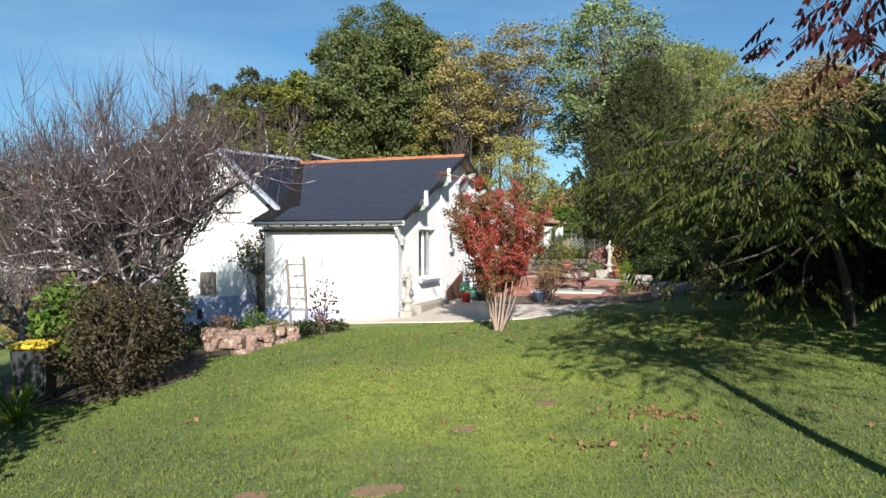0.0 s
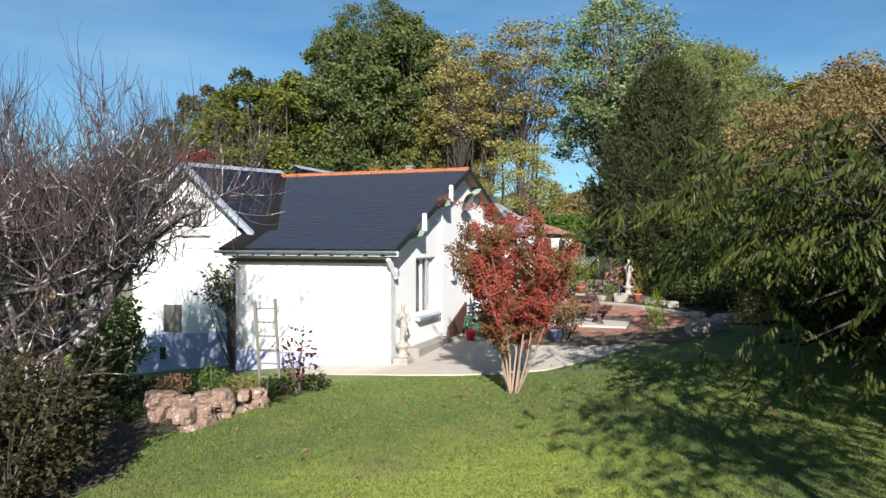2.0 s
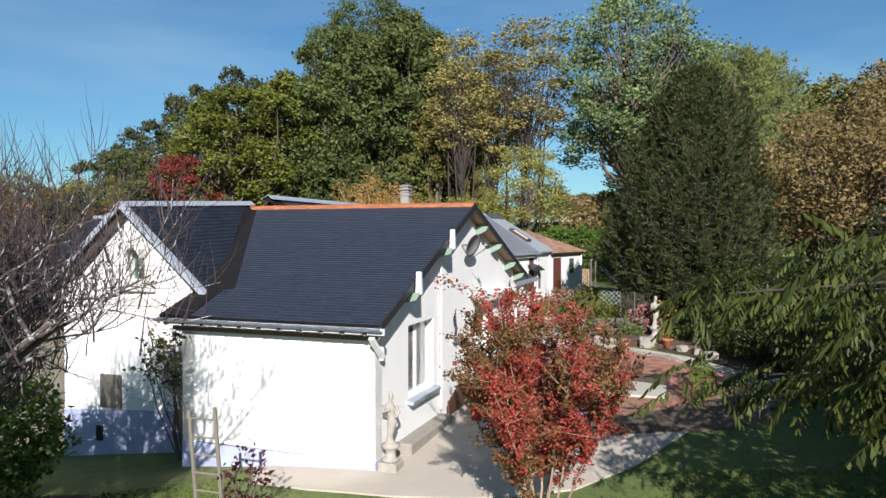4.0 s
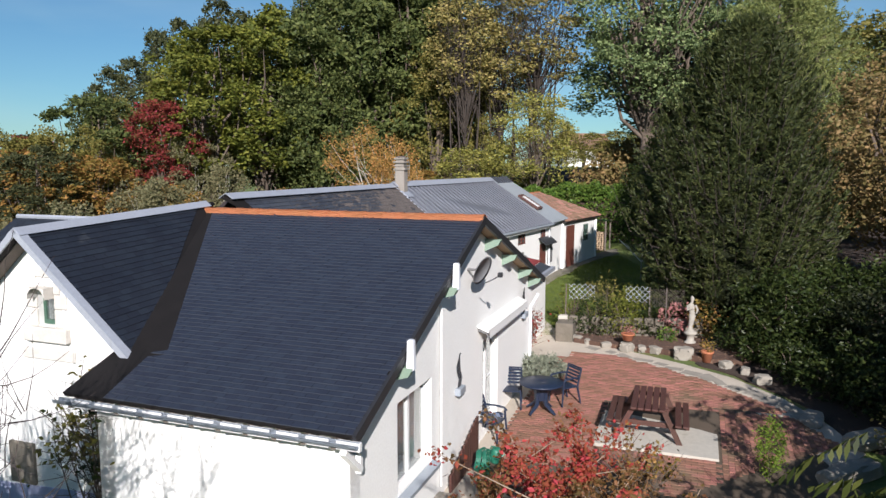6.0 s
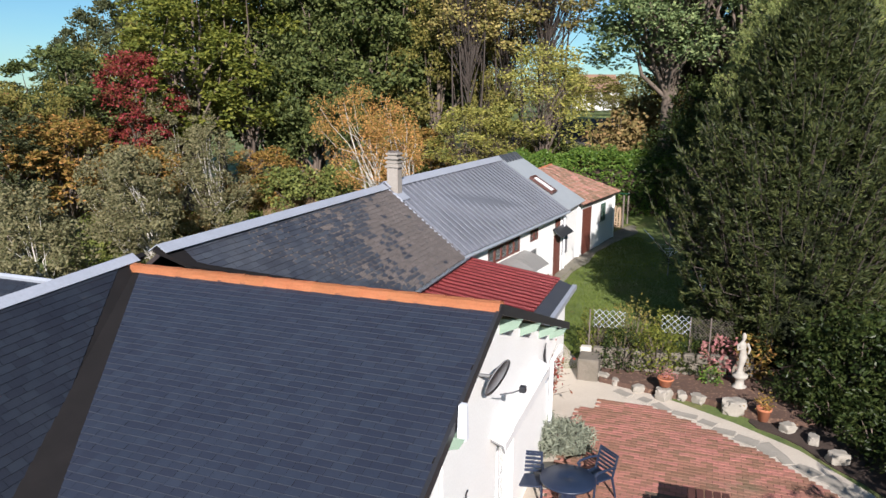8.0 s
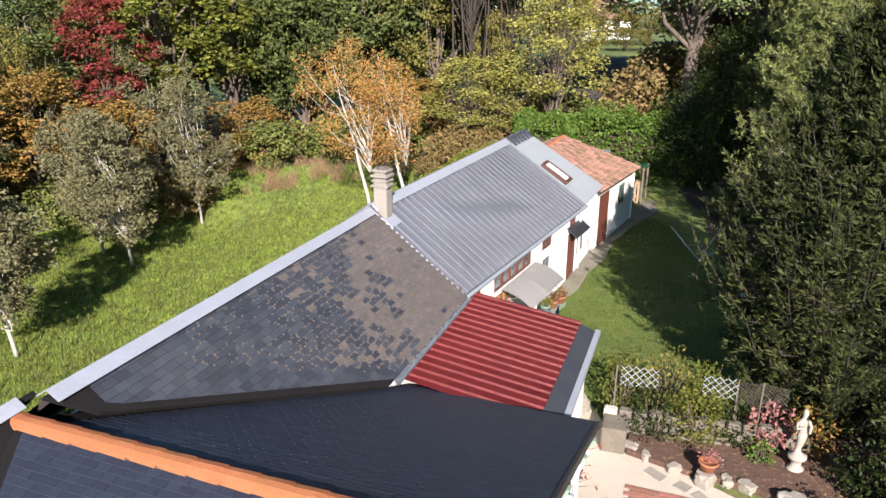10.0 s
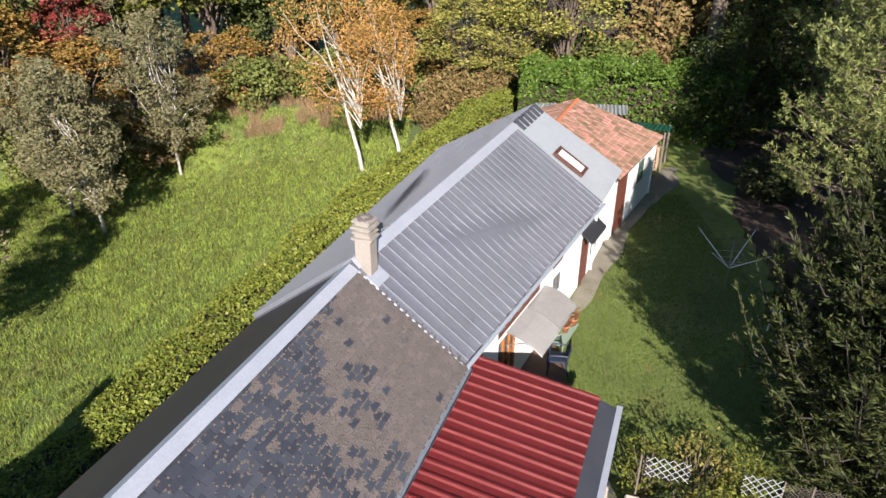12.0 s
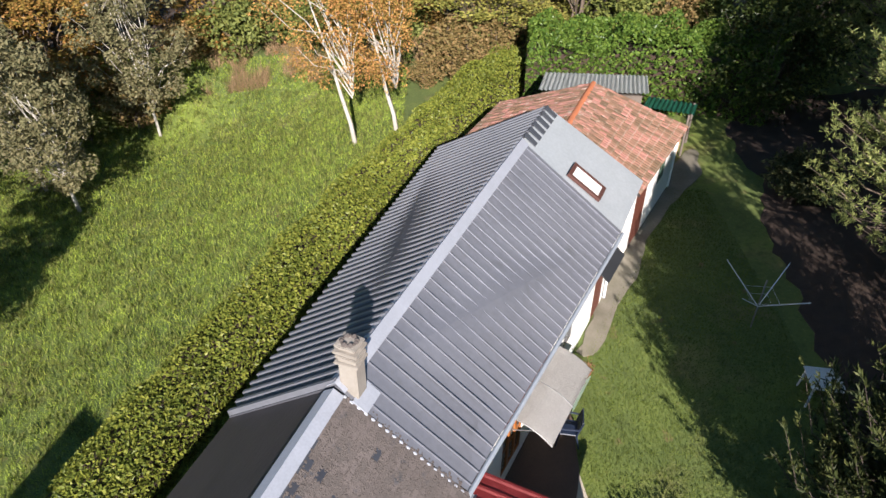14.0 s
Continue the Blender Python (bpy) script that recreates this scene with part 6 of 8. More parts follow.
# broad-leaved trees east of the lawn
make_tree("tree", at(16.9, 35.8), 9.6, 5.0, L["edge_brown"], "broad tree with olive-brown withered leaves", "tree", 1.8, 0.38, None, 1.0, 120, 230, 0.135, 53, 0.8)
make_tree("tree", at(21.5, 27.0), 9.0, 4.5, L["forest"], "dark green tree east of the lawn", "tree", 1.0, 0.3, None, 1.1, 80, 60, 0.3, 54)
make_tree("tree", at(24, 44.0), 12.0, 5.0, L["edge_brown"], "olive-brown autumn tree east of the lawn", "tree", 1.0, 0.3, None, 1.1, 90, 170, 0.19, 55)
SIDE = "trees at the side of the front lawn"
# out of view: these four are added only for the shade they cast
shade_tree = make_tree("tree", at(14.4, 12.0), 11.0, 3.5, L["dark"], "unseen dense tree added to shade the front lawn", "tree", 1.6, 0.3, None, 1.0, 110, 70, 0.28, 56, group=SIDE)
copy_thing(shade_tree, at(17.6, 16.6, 70, 1.0, 0, 0.85))
copy_thing(shade_tree, at(9.7, 6.6, 150, 0.88))
copy_thing(shade_tree, at(-10.8, 6.0, 30, 0.8))
bush("evergreen_bush", at(13.8, 55.6), 2.4, 6.5, L["bush"], "tall dark evergreen behind the wood store", 7000, 0.17, 66, "bush", 16)
bush("evergreen_bush", at(16.4, 58.5), 2.6, 8.5, L["bush"], "tall dark evergreen beside the laurel hedge", 8000, 0.19, 67, "bush", 16)
bush("bush", at(13.0, 49.2), 1.3, 1.8, L["dark"], "dark bush under the pines", 3000, 0.18, 59, "bush", 12)
# next three bushes are added to cast shade on the terrace side
bush("evergreen_bush", at(12.6, 21.6), 2.2, 6.2, L["evergreen"], "tall darkened bush added to shade the terrace shrubs", 8000, 0.17, 62, "bush", 20)
bush("evergreen_bush", at(10.9, 23.0), 1.3, 4.6, L["evergreen"], "narrow darkened bush added to shade the terrace", 4200, 0.15, 63, "bush", 14)
bush("evergreen_bush", at(9.5, 20.0), 1.9, 4.6, L["evergreen"], "tall darkened bush added behind the silk trees for shade", 6500, 0.16, 60, "bush", 20)
# unseen bush, added to cast shade round the apple tree
bush("evergreen_bush", at(-6.7, 5.3), 1.7, 4.2, L["dark"], "unseen dense bush added to shade the apple tree's shrubs", 5200, 0.16, 57, "bush", 20)


def hedge(name, pts, width, height, leaf_mat, label, per, size, seed, rough=0.25, category="hedge"):
    """A clipped or loose hedge along pts: leaves through its outer skin over a solid core, coloured dark for inner
    shade.
    """
    root = thing(name, Matrix(), label, category)
    g = np.random.default_rng(seed)
    out = []
    bm = bmesh.new()
    for (x0, y0), (x1, y1) in zip(pts, pts[1:]):
        ln = math.hypot(x1 - x0, y1 - y0)
        n = int(ln * per)
        t = g.uniform(0, 1, n)
        d = np.array([(x1 - x0) / ln, (y1 - y0) / ln])
        s = np.array([d[1], -d[0]])
        face = g.uniform(0, 1, n)
        u = np.where(face < 0.5, g.uniform(-1, 1, n), np.where(face < 0.75, -1, 1) * (1 - np.abs(g.normal(0, 0.06, n))))
        hz = np.where(face < 0.5, 1 - np.abs(g.normal(0, 0.05, n)), g.uniform(0, 1, n))
        px, py = x0 + d[0] * ln * t, y0 + d[1] * ln * t
        wob = np.array([noise.noise(Vector((a * 0.8, b * 0.8, c * 1.5 + seed))) for a, b, c in zip(px, py, u)]) * rough
        px, py = px + s[0] * u * width * 0.5 * (1 + wob * 0.5), py + s[1] * u * width * 0.5 * (1 + wob * 0.5)
        out.append(np.stack([px, py, ground_z(px, py) + hz * height * (1 + wob)], 1))
        z = min(gz(x0, y0), gz(x1, y1))
        k = max(2, int(ln / 1.2))
        for i in range(k):
            a, b = i / k, (i + 1.02) / k
            xa, ya, xb, yb = x0 + (x1 - x0) * a, y0 + (y1 - y0) * a, x0 + (x1 - x0) * b, y0 + (y1 - y0) * b
            w = width * 0.40
            zz = min(gz(xa, ya), gz(xb, yb)) + height * 0.78
            slab(bm, [(xa - s[0] * w, ya - s[1] * w, zz), (xa + s[0] * w, ya + s[1] * w, zz), (xb + s[0] * w, yb + s[1] * w, zz), (xb - s[0] * w, yb - s[1] * w, zz)], height * 0.85)
    # soil colour darkens the gaps between leaves in place of shade
    part("core", bm, M["soil"], root, "solid dark core for the hedge's inner shade")
    global rng
    keep, rng = rng, np.random.default_rng(seed)
    v, f = leaf_mesh(np.concatenate(out), size, 0.55, 0.0)
    rng = keep
    raw("leaves", v, f, leaf_mat, root, "", "stuff")
    return root


hedge("hedge", [(-11.6, 31.0), (-8.6, 37.6), (-5.6, 44.6), (-2.2, 51.6), (1.4, 57.6), (3.6, 61.0)], 2.2, 1.75, L["hedge"], "long clipped yellow-green hedge beside the range", 1700, 0.13, 61, 0.16)
hedge("laurel_hedge", [(3.8, 58.6), (8.0, 58.2), (12.5, 57.2), (14.5, 56)], 2.4, 3.4, L["laurel"], "tall glossy green laurel hedge behind the outbuilding", 2000, 0.20, 62, 0.35)


# bare apple tree
def bare_tree(name, m, label, seed, trunk_h, spread, height, bark, r0=0.16, dens=1.0, category="tree", sprouts=2.0, flare=0.4):
    root = thing(name, m, label, category)
    g = np.random.default_rng(seed)
    bt, bb, tw = bmesh.new(), bmesh.new(), bmesh.new()
    pts = [Vector((0, 0, -0.4)), Vector((0.04, 0, trunk_h * 0.4)), Vector((-0.05, 0.05, trunk_h * 0.8)), Vector((0.03, 0, trunk_h * 1.05))]
    tube(bt, pts, [r0 * 1.3, r0, r0 * 0.95, r0 * 0.7], 10)

    def grow(p, d, ln, r, lev):
        k = 5 if lev < 2 else 4
        q = [p]
        dd = d.copy()
        for i in range(k):
            bend = 0.28 if lev < 3 else 0.14
            dd = (dd + Vector(g.normal(size=3)) * bend + Vector((0, 0, (0.07, 0.05, 0.14, 0.25)[min(lev, 3)]))).normalized()
            q.append(q[-1] + dd * ln / k)
        rr = [r * (1 - 0.75 * i / k) for i in range(k + 1)]
        tube(bb if lev < 3 else tw, q, rr, (7, 6, 4, 3)[min(lev, 3)], False)
        if lev >= 3:
            return
        n = int(((7, 8, 8)[lev]) * dens + g.uniform(0, 1.5))
        for i in range(n):
            t = g.uniform(0.25, 1.0)
            j = min(k - 1, int(t * k))
            b = q[j].lerp(q[j + 1], t * k - j)
            out = Vector(g.normal(size=3))
            out = (out - dd * out.dot(dd)).normalized()
            nd = (dd * 0.45 + out * 0.8 + Vector((0, 0, 0.25 if lev < 2 else 0.9 * (g.uniform() > 0.45)))).normalized()
            grow(b, nd, ln * g.uniform(0.42, 0.7), max(rr[j] * 0.6, 0.0062), lev + 1)

    for i in range(7):
        t = 2 * math.pi * i / 7 + g.uniform(-0.3, 0.3)
        d = Vector((math.cos(t), math.sin(t), g.uniform(flare, flare + 0.9))).normalized()
        grow(pts[-1] - Vector((0, 0, g.uniform(0, 0.3))), d, spread * g.uniform(0.75, 1.1), r0 * 0.45, 0)
    for i in range(int(18 * sprouts)):
        t, rr = g.uniform(0, 6.28), spread * g.uniform(0.2, 0.95)
        p = Vector((math.cos(t) * rr, math.sin(t) * rr, trunk_h + spread * 0.45 + g.uniform(-0.3, 0.6)))
        grow(p, Vector((g.normal() * 0.2, g.normal() * 0.2, 1)).normalized(), height * g.uniform(0.3, 0.55), 0.013, 2 if g.uniform() < 0.5 else 3)
    part("trunk", bt, bark, root, "knotted dark trunk", True)
    part("branch_growth", bb, bark, root, "twisted bare lichened branches", False, "stuff")
    part("twig_growth", tw, M["apple_twig"], root, "dense purple-brown twigs and upright shoots", False, "stuff")
    return root


bare_tree("apple_tree", at(-6.6, 14.7, 0), "old bare apple tree with lichened twisted branches", 71, 1.75, 3.5, 1.8, M["apple_bark"], 0.26, 1.35, "apple tree", 6.0, 0.36)
bare_tree("bare_tree", at(-11.2, 18.6, 60), "smaller bare fruit tree beyond the bushes", 72, 1.0, 2.2, 2.2, M["apple_bark"], 0.13, 0.75, "tree", 1.0)
bare_tree("bare_tree", at(-17.5, 27, 160), "bare fruit tree beyond the bushes", 73, 1.2, 2.6, 2.4, M["apple_bark"], 0.13, 0.7, "tree", 1.0)


# compound-leaved tree east of the lawn
def fronds(cs, dirs, length, width, pairs, mat_, root, name="crown", seed=1):
    g = np.random.default_rng(seed)
    V, F = [], []
    for c, d in zip(cs, dirs):
        c, d = Vector(c), Vector(d).normalized()
        s = d.cross(Vector((0, 0, 1)))
        s = s.normalized() if s.length > 1e-3 else Vector((1, 0, 0))
        n = s.cross(d)
        ln = length * g.uniform(0.7, 1.2)
        for i in range(pairs):
            t = (i + 0.6) / pairs
            p = c + d * (ln * t) - Vector((0, 0, 0.35 * ln * t * t))
            w = width * math.sin(math.pi * (0.15 + 0.8 * t)) * g.uniform(0.8, 1.15)
            for sg in (-1, 1):
                e = (s * sg * g.uniform(0.4, 0.9) + d * g.uniform(0.3, 0.8) - Vector((0, 0, g.uniform(0.5, 1.3)))).normalized()
                h = ln / pairs * 0.62
                k = len(V)
                V += [p, p + e * w * 0.45 + d * h * 0.8, p + e * w, p + e * w * 0.5 - d * h * 0.5]
                F.append((k, k + 1, k + 2, k + 3))
    return raw(name, [tuple(v) for v in V], F, mat_, root, "", "stuff")


def frond_tree(name, m, label, r, h0, h1, n, leaf_mat, seed, length=0.55, width=0.16, trunk=0.12, skew=(0, 0), low=()):
    root = thing(name, m, label, "tree")
    g = np.random.default_rng(seed)
    cs, ds = [], []
    hubs = []
    for i in range(48):
        t, q = g.uniform(0, 6.28), math.sqrt(g.uniform(0.04, 1.0))
        tier = (0.05, 0.30, 0.55, 0.78, 1.0)[i % 5]
        top = h0 + (h1 - h0) * math.sqrt(max(0.0, 1 - q * q * 0.72))
        hubs.append((r * math.cos(t) * q, r * math.sin(t) * q, h0 + (top - h0) * tier + g.uniform(-0.15, 0.15)))
    hubs += low
    for k, (hx, hy, hz) in enumerate(hubs):
        for _ in range(n // 48 if k < 48 else n // 140):
            d = Vector(g.normal(size=3))
            d.z = d.z * 0.35
            d.normalize()
            o = Vector((hx, hy, hz)) + Vector(g.normal(size=3) * np.array([0.62, 0.62, 0.13]))
            cs.append(o)
            ds.append((d + Vector((hx, hy, 0)).normalized() * 0.5 - Vector((0, 0, 0.45))).normalized())
    bm = bmesh.new()
    tube(bm, [(skew[0], skew[1], -0.5), (skew[0] * 0.8, skew[1] * 0.8, h0 * 0.5), (skew[0] * 0.3, skew[1] * 0.3, h0 + 0.4), (0, 0, h1 * 0.8)], [trunk * 1.3, trunk, trunk * 0.8, trunk * 0.4], 8)
    for hx, hy, hz in hubs:
        tube(bm, [(skew[0] * 0.3, skew[1] * 0.3, h0 + 0.3 + 0.4 * (hz - h0)), (hx * 0.5, hy * 0.5, hz + 0.25), (hx, hy, hz)], [trunk * 0.45, trunk * 0.25, 0.012], 5, False)
    part("trunk", bm, M["dark_bark"], root, "", True)
    fronds(cs, ds, length, width, 6, leaf_mat, root, "crown", seed)
    return root


frond_tree("silk_tree", at(7.1, 13.6), "spreading tree with drooping green compound leaves", 4.1, 2.40, 4.45, 1900, L["sumac"], 81, 0.50, 0.24, 0.09, (1.9, 1.6),
           [(-2.5, -1.6, 1.5), (-2.1, -1.9, 1.2), (-2.3, -1.2, 1.95), (-1.2, -2.2, 1.3)])
frond_tree("silk_tree", at(10.5, 17.5), "dark spreading tree with compound leaves", 4.0, 2.5, 4.5, 1100, L["sumac"], 82, 0.50, 0.27, 0.09)
# maroon-leaved tree beside the walk, mostly overhead
maroon = frond_tree("plum_tree", at(4.9, 4.2), "maroon-leaved tree with pale bare branches", 2.2, 3.6, 6.3, 700, L["maroon"], 83, 0.45, 0.17, 0.09, (-0.9, -0.2))


bush("rose_bush", at(-5.5, 11.8), 1.05, 1.85, L["shrub"], "dense dark-leaved shrub round the apple trunk", 5200, 0.085, 91, "shrub", 40)
bush("rose_bush", at(-6.0, 12.9), 1.0, 1.9, L["shrub"], "dense dark-leaved shrub beside the apple trunk", 3600, 0.085, 92, "shrub", 30)
bush("laurel_bush", at(-8.4, 20.2), 1.0, 2.6, L["laurel"], "green laurel bush beside the end of the house", 3800, 0.14, 94, "shrub", 16)
bush("laurel_bush", at(-7.15, 13.7), 0.8, 2.0, L["laurel"], "bright green glossy laurel bush", 2600, 0.16, 93, "shrub", 16)
# rows marked evergreen use the leaf colour with shade painted in
for i, (x, y, r, h, lm) in enumerate(((9.8, 30.4, 1.7, 2.7, "bush"), (11.6, 28.6, 1.8, 2.3, "evergreen"), (10.4, 26.6, 1.4, 1.6, "bush"), (13.2, 30.8, 2.0, 2.6, "bush"), (12.6, 25.6, 1.6, 1.7, "evergreen"), (14.8, 27.6, 1.9, 2.2, "bush"), (12.0, 33.0, 1.6, 2.4, "bush"), (16.0, 23.5, 2.2, 2.2, "evergreen"), (13.4, 21.5, 1.6, 1.6, "evergreen"), (9.9, 18.4, 1.6, 2.9, "evergreen"), (11.8, 19.4, 2.0, 3.4, "evergreen"), (14.2, 18.0, 2.4, 3.8, "evergreen"), (12.2, 15.6, 1.9, 3.0, "evergreen"), (17.5, 20.0, 2.6, 4.0, "evergreen"))):
    bush("bush", at(x, y), r, h, L[lm], "dark green bush east of the terrace" if lm == "bush" else "bush near the terrace, leaf colour darkened for shade", int(1500 * r * r), 0.13, 100 + i, "bush", 14)
for i, (x, y, r, h) in enumerate(((9.2, 28.6, 0.9, 1.1), (9.6, 27.2, 1.0, 1.2), (9.9, 25.6, 1.0, 1.3), (9.0, 30.0, 0.8, 1.0), (10.6, 29.6, 1.3, 1.9))):
    bush("bush", at(x, y), r, h, L["bush"], "low dark bush crowding the terrace edge", int(1900 * r * r), 0.11, 130 + i, "bush", 10)
bush("golden_bush", at(9.4, 23.9), 0.8, 1.2, L["yellow"], "small golden-leaved shrub by the terrace", 1300, 0.09, 112, "shrub")


# red-leaved shrub with many stems
def stem_shrub(name, m, label, h, spread, n_stems, leaf_mats, leaf_n, size, seed, bark, z_leaf=0.3, category="shrub", leafname="leaves"):
    root = thing(name, m, label, category)
    g = np.random.default_rng(seed)
    bm = bmesh.new()
    pts = []
    for i in range(n_stems):
        t = g.uniform(0, 6.28)
        q = spread * math.sqrt(g.uniform(0.02, 1))
        tip = Vector((math.cos(t) * q, math.sin(t) * q, h * g.uniform(0.78, 1.0) * (1 - 0.22 * (q / spread) ** 2)))
        b = Vector((math.cos(t) * 0.07, math.sin(t) * 0.07, -0.1))
        mid = b.lerp(tip, 0.5) + Vector((-math.cos(t), -math.sin(t), 0.3)) * q * 0.12 + Vector((g.normal(), g.normal(), 0)) * 0.035 * h
        tube(bm, [b, b.lerp(mid, 0.5) + Vector((g.normal(), g.normal(), 0)) * 0.014 * h, mid, mid.lerp(tip, 0.5), tip], [0.026, 0.019, 0.013, 0.008, 0.003], 6, False)
        for k in range(20):
            f = g.uniform(0.1, 0.98)
            p = b.lerp(mid, 0.4 + f * 2) if f < 0.3 else mid.lerp(tip, (f - 0.3) / 0.7)
            e = p + Vector((g.normal() * 0.28, g.normal() * 0.28, g.uniform(0.05, 0.5)))
            tube(bm, [p, p.lerp(e, 0.5), e], [0.008, 0.005, 0.002], 4, False)
            for _ in range(leaf_n // (n_stems * 20)):
                pts.append(p.lerp(e, g.uniform(0.1, 1.0)) + Vector(g.normal(size=3)) * 0.045)
        for _ in range(leaf_n // (n_stems * 20)):
            pts.append(mid.lerp(tip, g.uniform(0.2, 1)) + Vector(g.normal(size=3)) * 0.05)
    part("stem_growth", bm, bark, root, "pale slender stems", True, "stuff")
    pts = np.array([tuple(p) for p in pts])
    pts = pts[pts[:, 2] > h * z_leaf]
    which = np.array([0.5 + noise.noise(Vector(p) * 1.1 + Vector((seed, 0, 0))) for p in pts])
    global rng
    keep, rng = rng, np.random.default_rng(seed)
    for k, lm in enumerate(leaf_mats):
        sel = pts[(which >= k / len(leaf_mats) if k else which < 9) & (which < (k + 1) / len(leaf_mats) if k < len(leaf_mats) - 1 else which > -9)]
        sel = sel[g.permutation(len(sel))]
        if len(sel):
            v, f = leaf_mesh(sel, size, 0.6, 0.2)
            raw(leafname, v, f, lm, root, "", "stuff")
    rng = keep
    return root


stem_shrub("crape_myrtle", at(1.32, 16.6), "many-stemmed shrub with scarlet and bronze autumn leaves", 4.05, 1.65, 17, [L["scarlet"], L["bronze"], L["scarlet"]], 36000, 0.056, 121, M["pale_bark"], 0.14)
stem_shrub("climbing_shrub", HM @ pose(-4.75, 0.45, -0.6), "half-bare climbing shrub against the wall", 3.5, 0.85, 20, [L["bush"], L["olive"]], 1200, 0.11, 122, M["bark"], 0.45)
stem_shrub("bronze_shrub", at(3.3, 22.2), "small bronze-leaved shrub at the edge of the terrace", 1.2, 0.7, 12, [L["brown"], L["rust"]], 900, 0.09, 123, M["bark"], 0.2)
stem_shrub("red_creeper", HM @ pose(-0.42, 12.0, 0.3), "scarlet creeper on the porch wall", 1.5, 0.25, 9, [L["scarlet"]], 450, 0.09, 124, M["bark"], 0.1)

# ---------------------------------------------------------------- terrace
def hz_at(a, b):
    p = hw(a, b)
    return gz(p.x, p.y)


SA0, SB0, SA1, SB1 = 2.35, 6.40, 4.86, 9.05


def in_terrace(a, b):
    p = hw(a, b)
    x, y = p.x, p.y
    if a < 0.42 or (SA0 - 0.06 < a < SA1 + 0.06 and SB0 - 0.06 < b < SB1 + 0.06):
        return False
    if y < 24.3 - 0.32 * (x - 1.4) if x < 4.0 else y < 22.6 + 0.48 * (x - 4.0):
        return False
    # the curved north-east edge
    return x < 8.18 - 0.070 * max(0, y - 24.5) ** 2 and not (b > 12.4 and a < 0.9)


bricks = []
pw, pl, gap = 0.108, 0.222, 0.007
for zone in (0, 1):
    for i in range(90):
        for j in range(140):
            if zone == 0:
                a, b = 0.45 + (i + 0.5 * (j % 2)) * (pl + gap), 3.0 + j * (pw + gap)
                ok = a < SA1 + 0.05 or b > SB1 + 0.3
                sx, sy = pl / 2, pw / 2
            else:
                a, b = SA1 + 0.12 + i * (pw + gap), 3.0 + (j + 0.5 * (i % 2)) * (pl + gap)
                ok = b < SB1 + 0.2
                sx, sy = pw / 2, pl / 2
            if ok and a < 8.5 and b < 13 and in_terrace(a, b):
                bricks.append((a, b, sx, sy))
terrace = thing("terrace", HM, "terrace paved with weathered red bricks", "terrace", "", "structure")
BRICK_OWN = [q for q in bricks if q[0] < 2.3 and 5.4 < q[1] < 9.2][:290]
own_set = set(BRICK_OWN)
V, F = [], []
for q in bricks:
    if q in own_set:
        continue
    a, b, sx, sy = q
    z = hz_at(a, b) + 0.055 + rng.uniform(-0.003, 0.004)
    k = len(V)
    V += [(a - sx, b - sy, z), (a + sx, b - sy, z), (a + sx, b + sy, z), (a - sx, b + sy, z),
          (a - sx, b - sy, z - 0.03), (a + sx, b - sy, z - 0.03), (a + sx, b + sy, z - 0.03), (a - sx, b + sy, z - 0.03)]
    F += [(k, k + 1, k + 2, k + 3), (k + 4, k + 5, k + 1, k), (k + 5, k + 6, k + 2, k + 1), (k + 6, k + 7, k + 3, k + 2), (k + 7, k + 4, k, k + 3)]
raw("paving", V, F, M["paver_joined"], terrace, "", "stuff")
patch("paver_bed", hpts([(0.4, 4.6), (2.4, 3.0), (4.0, 3.2), (6.3, 4.4), (7.3, 5.6), (6.6, 7.6), (5.6, 9.6), (4.2, 11.1), (1.6, 12.4), (0.4, 12.0)]), M["joint"], "sandy joints under the brick paving", "paving bed", 0.0475)
bm = bmesh.new()
zs = hz_at((SA0 + SA1) / 2, (SB0 + SB1) / 2)
bbox(bm, SA0, SB0, zs - 0.1, SA1, SB1, zs + 0.066, 0.006)
sl = part("concrete_slab", bm, M["concrete"], None, "pale concrete slab under the picnic table", False, "structure")
sl.matrix_basis = HM
tagged(sl, category="slab")
# pale stone edging along the curve
for i in range(15):
    y = 31.9 - i * 0.42
    x = 8.46 - 0.070 * max(0, y - 24.5) ** 2 + 0.06 * math.sin(i * 2.1)
    bm = bmesh.new()
    w, d = rng.uniform(0.16, 0.40), rng.uniform(0.13, 0.24)
    bbox(bm, -w, -d, -0.08, w, d, 0.065, 0.025)
    st = part("edging_stone", bm, M["stone"], None, "flat pale stone edging the brick terrace", False)
    st.matrix_basis = pose(x, y, gz(x, y) - 0.02, rng.uniform(-3, 3), rng.uniform(-3, 3), -40 - i * 3.0 + rng.uniform(-25, 25))
    tagged(st, category="stone", group="stones along the terrace")
# planting bed with dark soil
patch("flower_bed", [(4.15, 32.6), (5.2, 31.9), (6.6, 31.2), (7.5, 30.2), (8.6, 29.8), (9.6, 31.6), (8.6, 33.6), (6.6, 33.5), (4.6, 33.9)], M["litter"], "soil bed strewn with brown leaves behind the terrace", "flower bed", 0.16, 0.3)


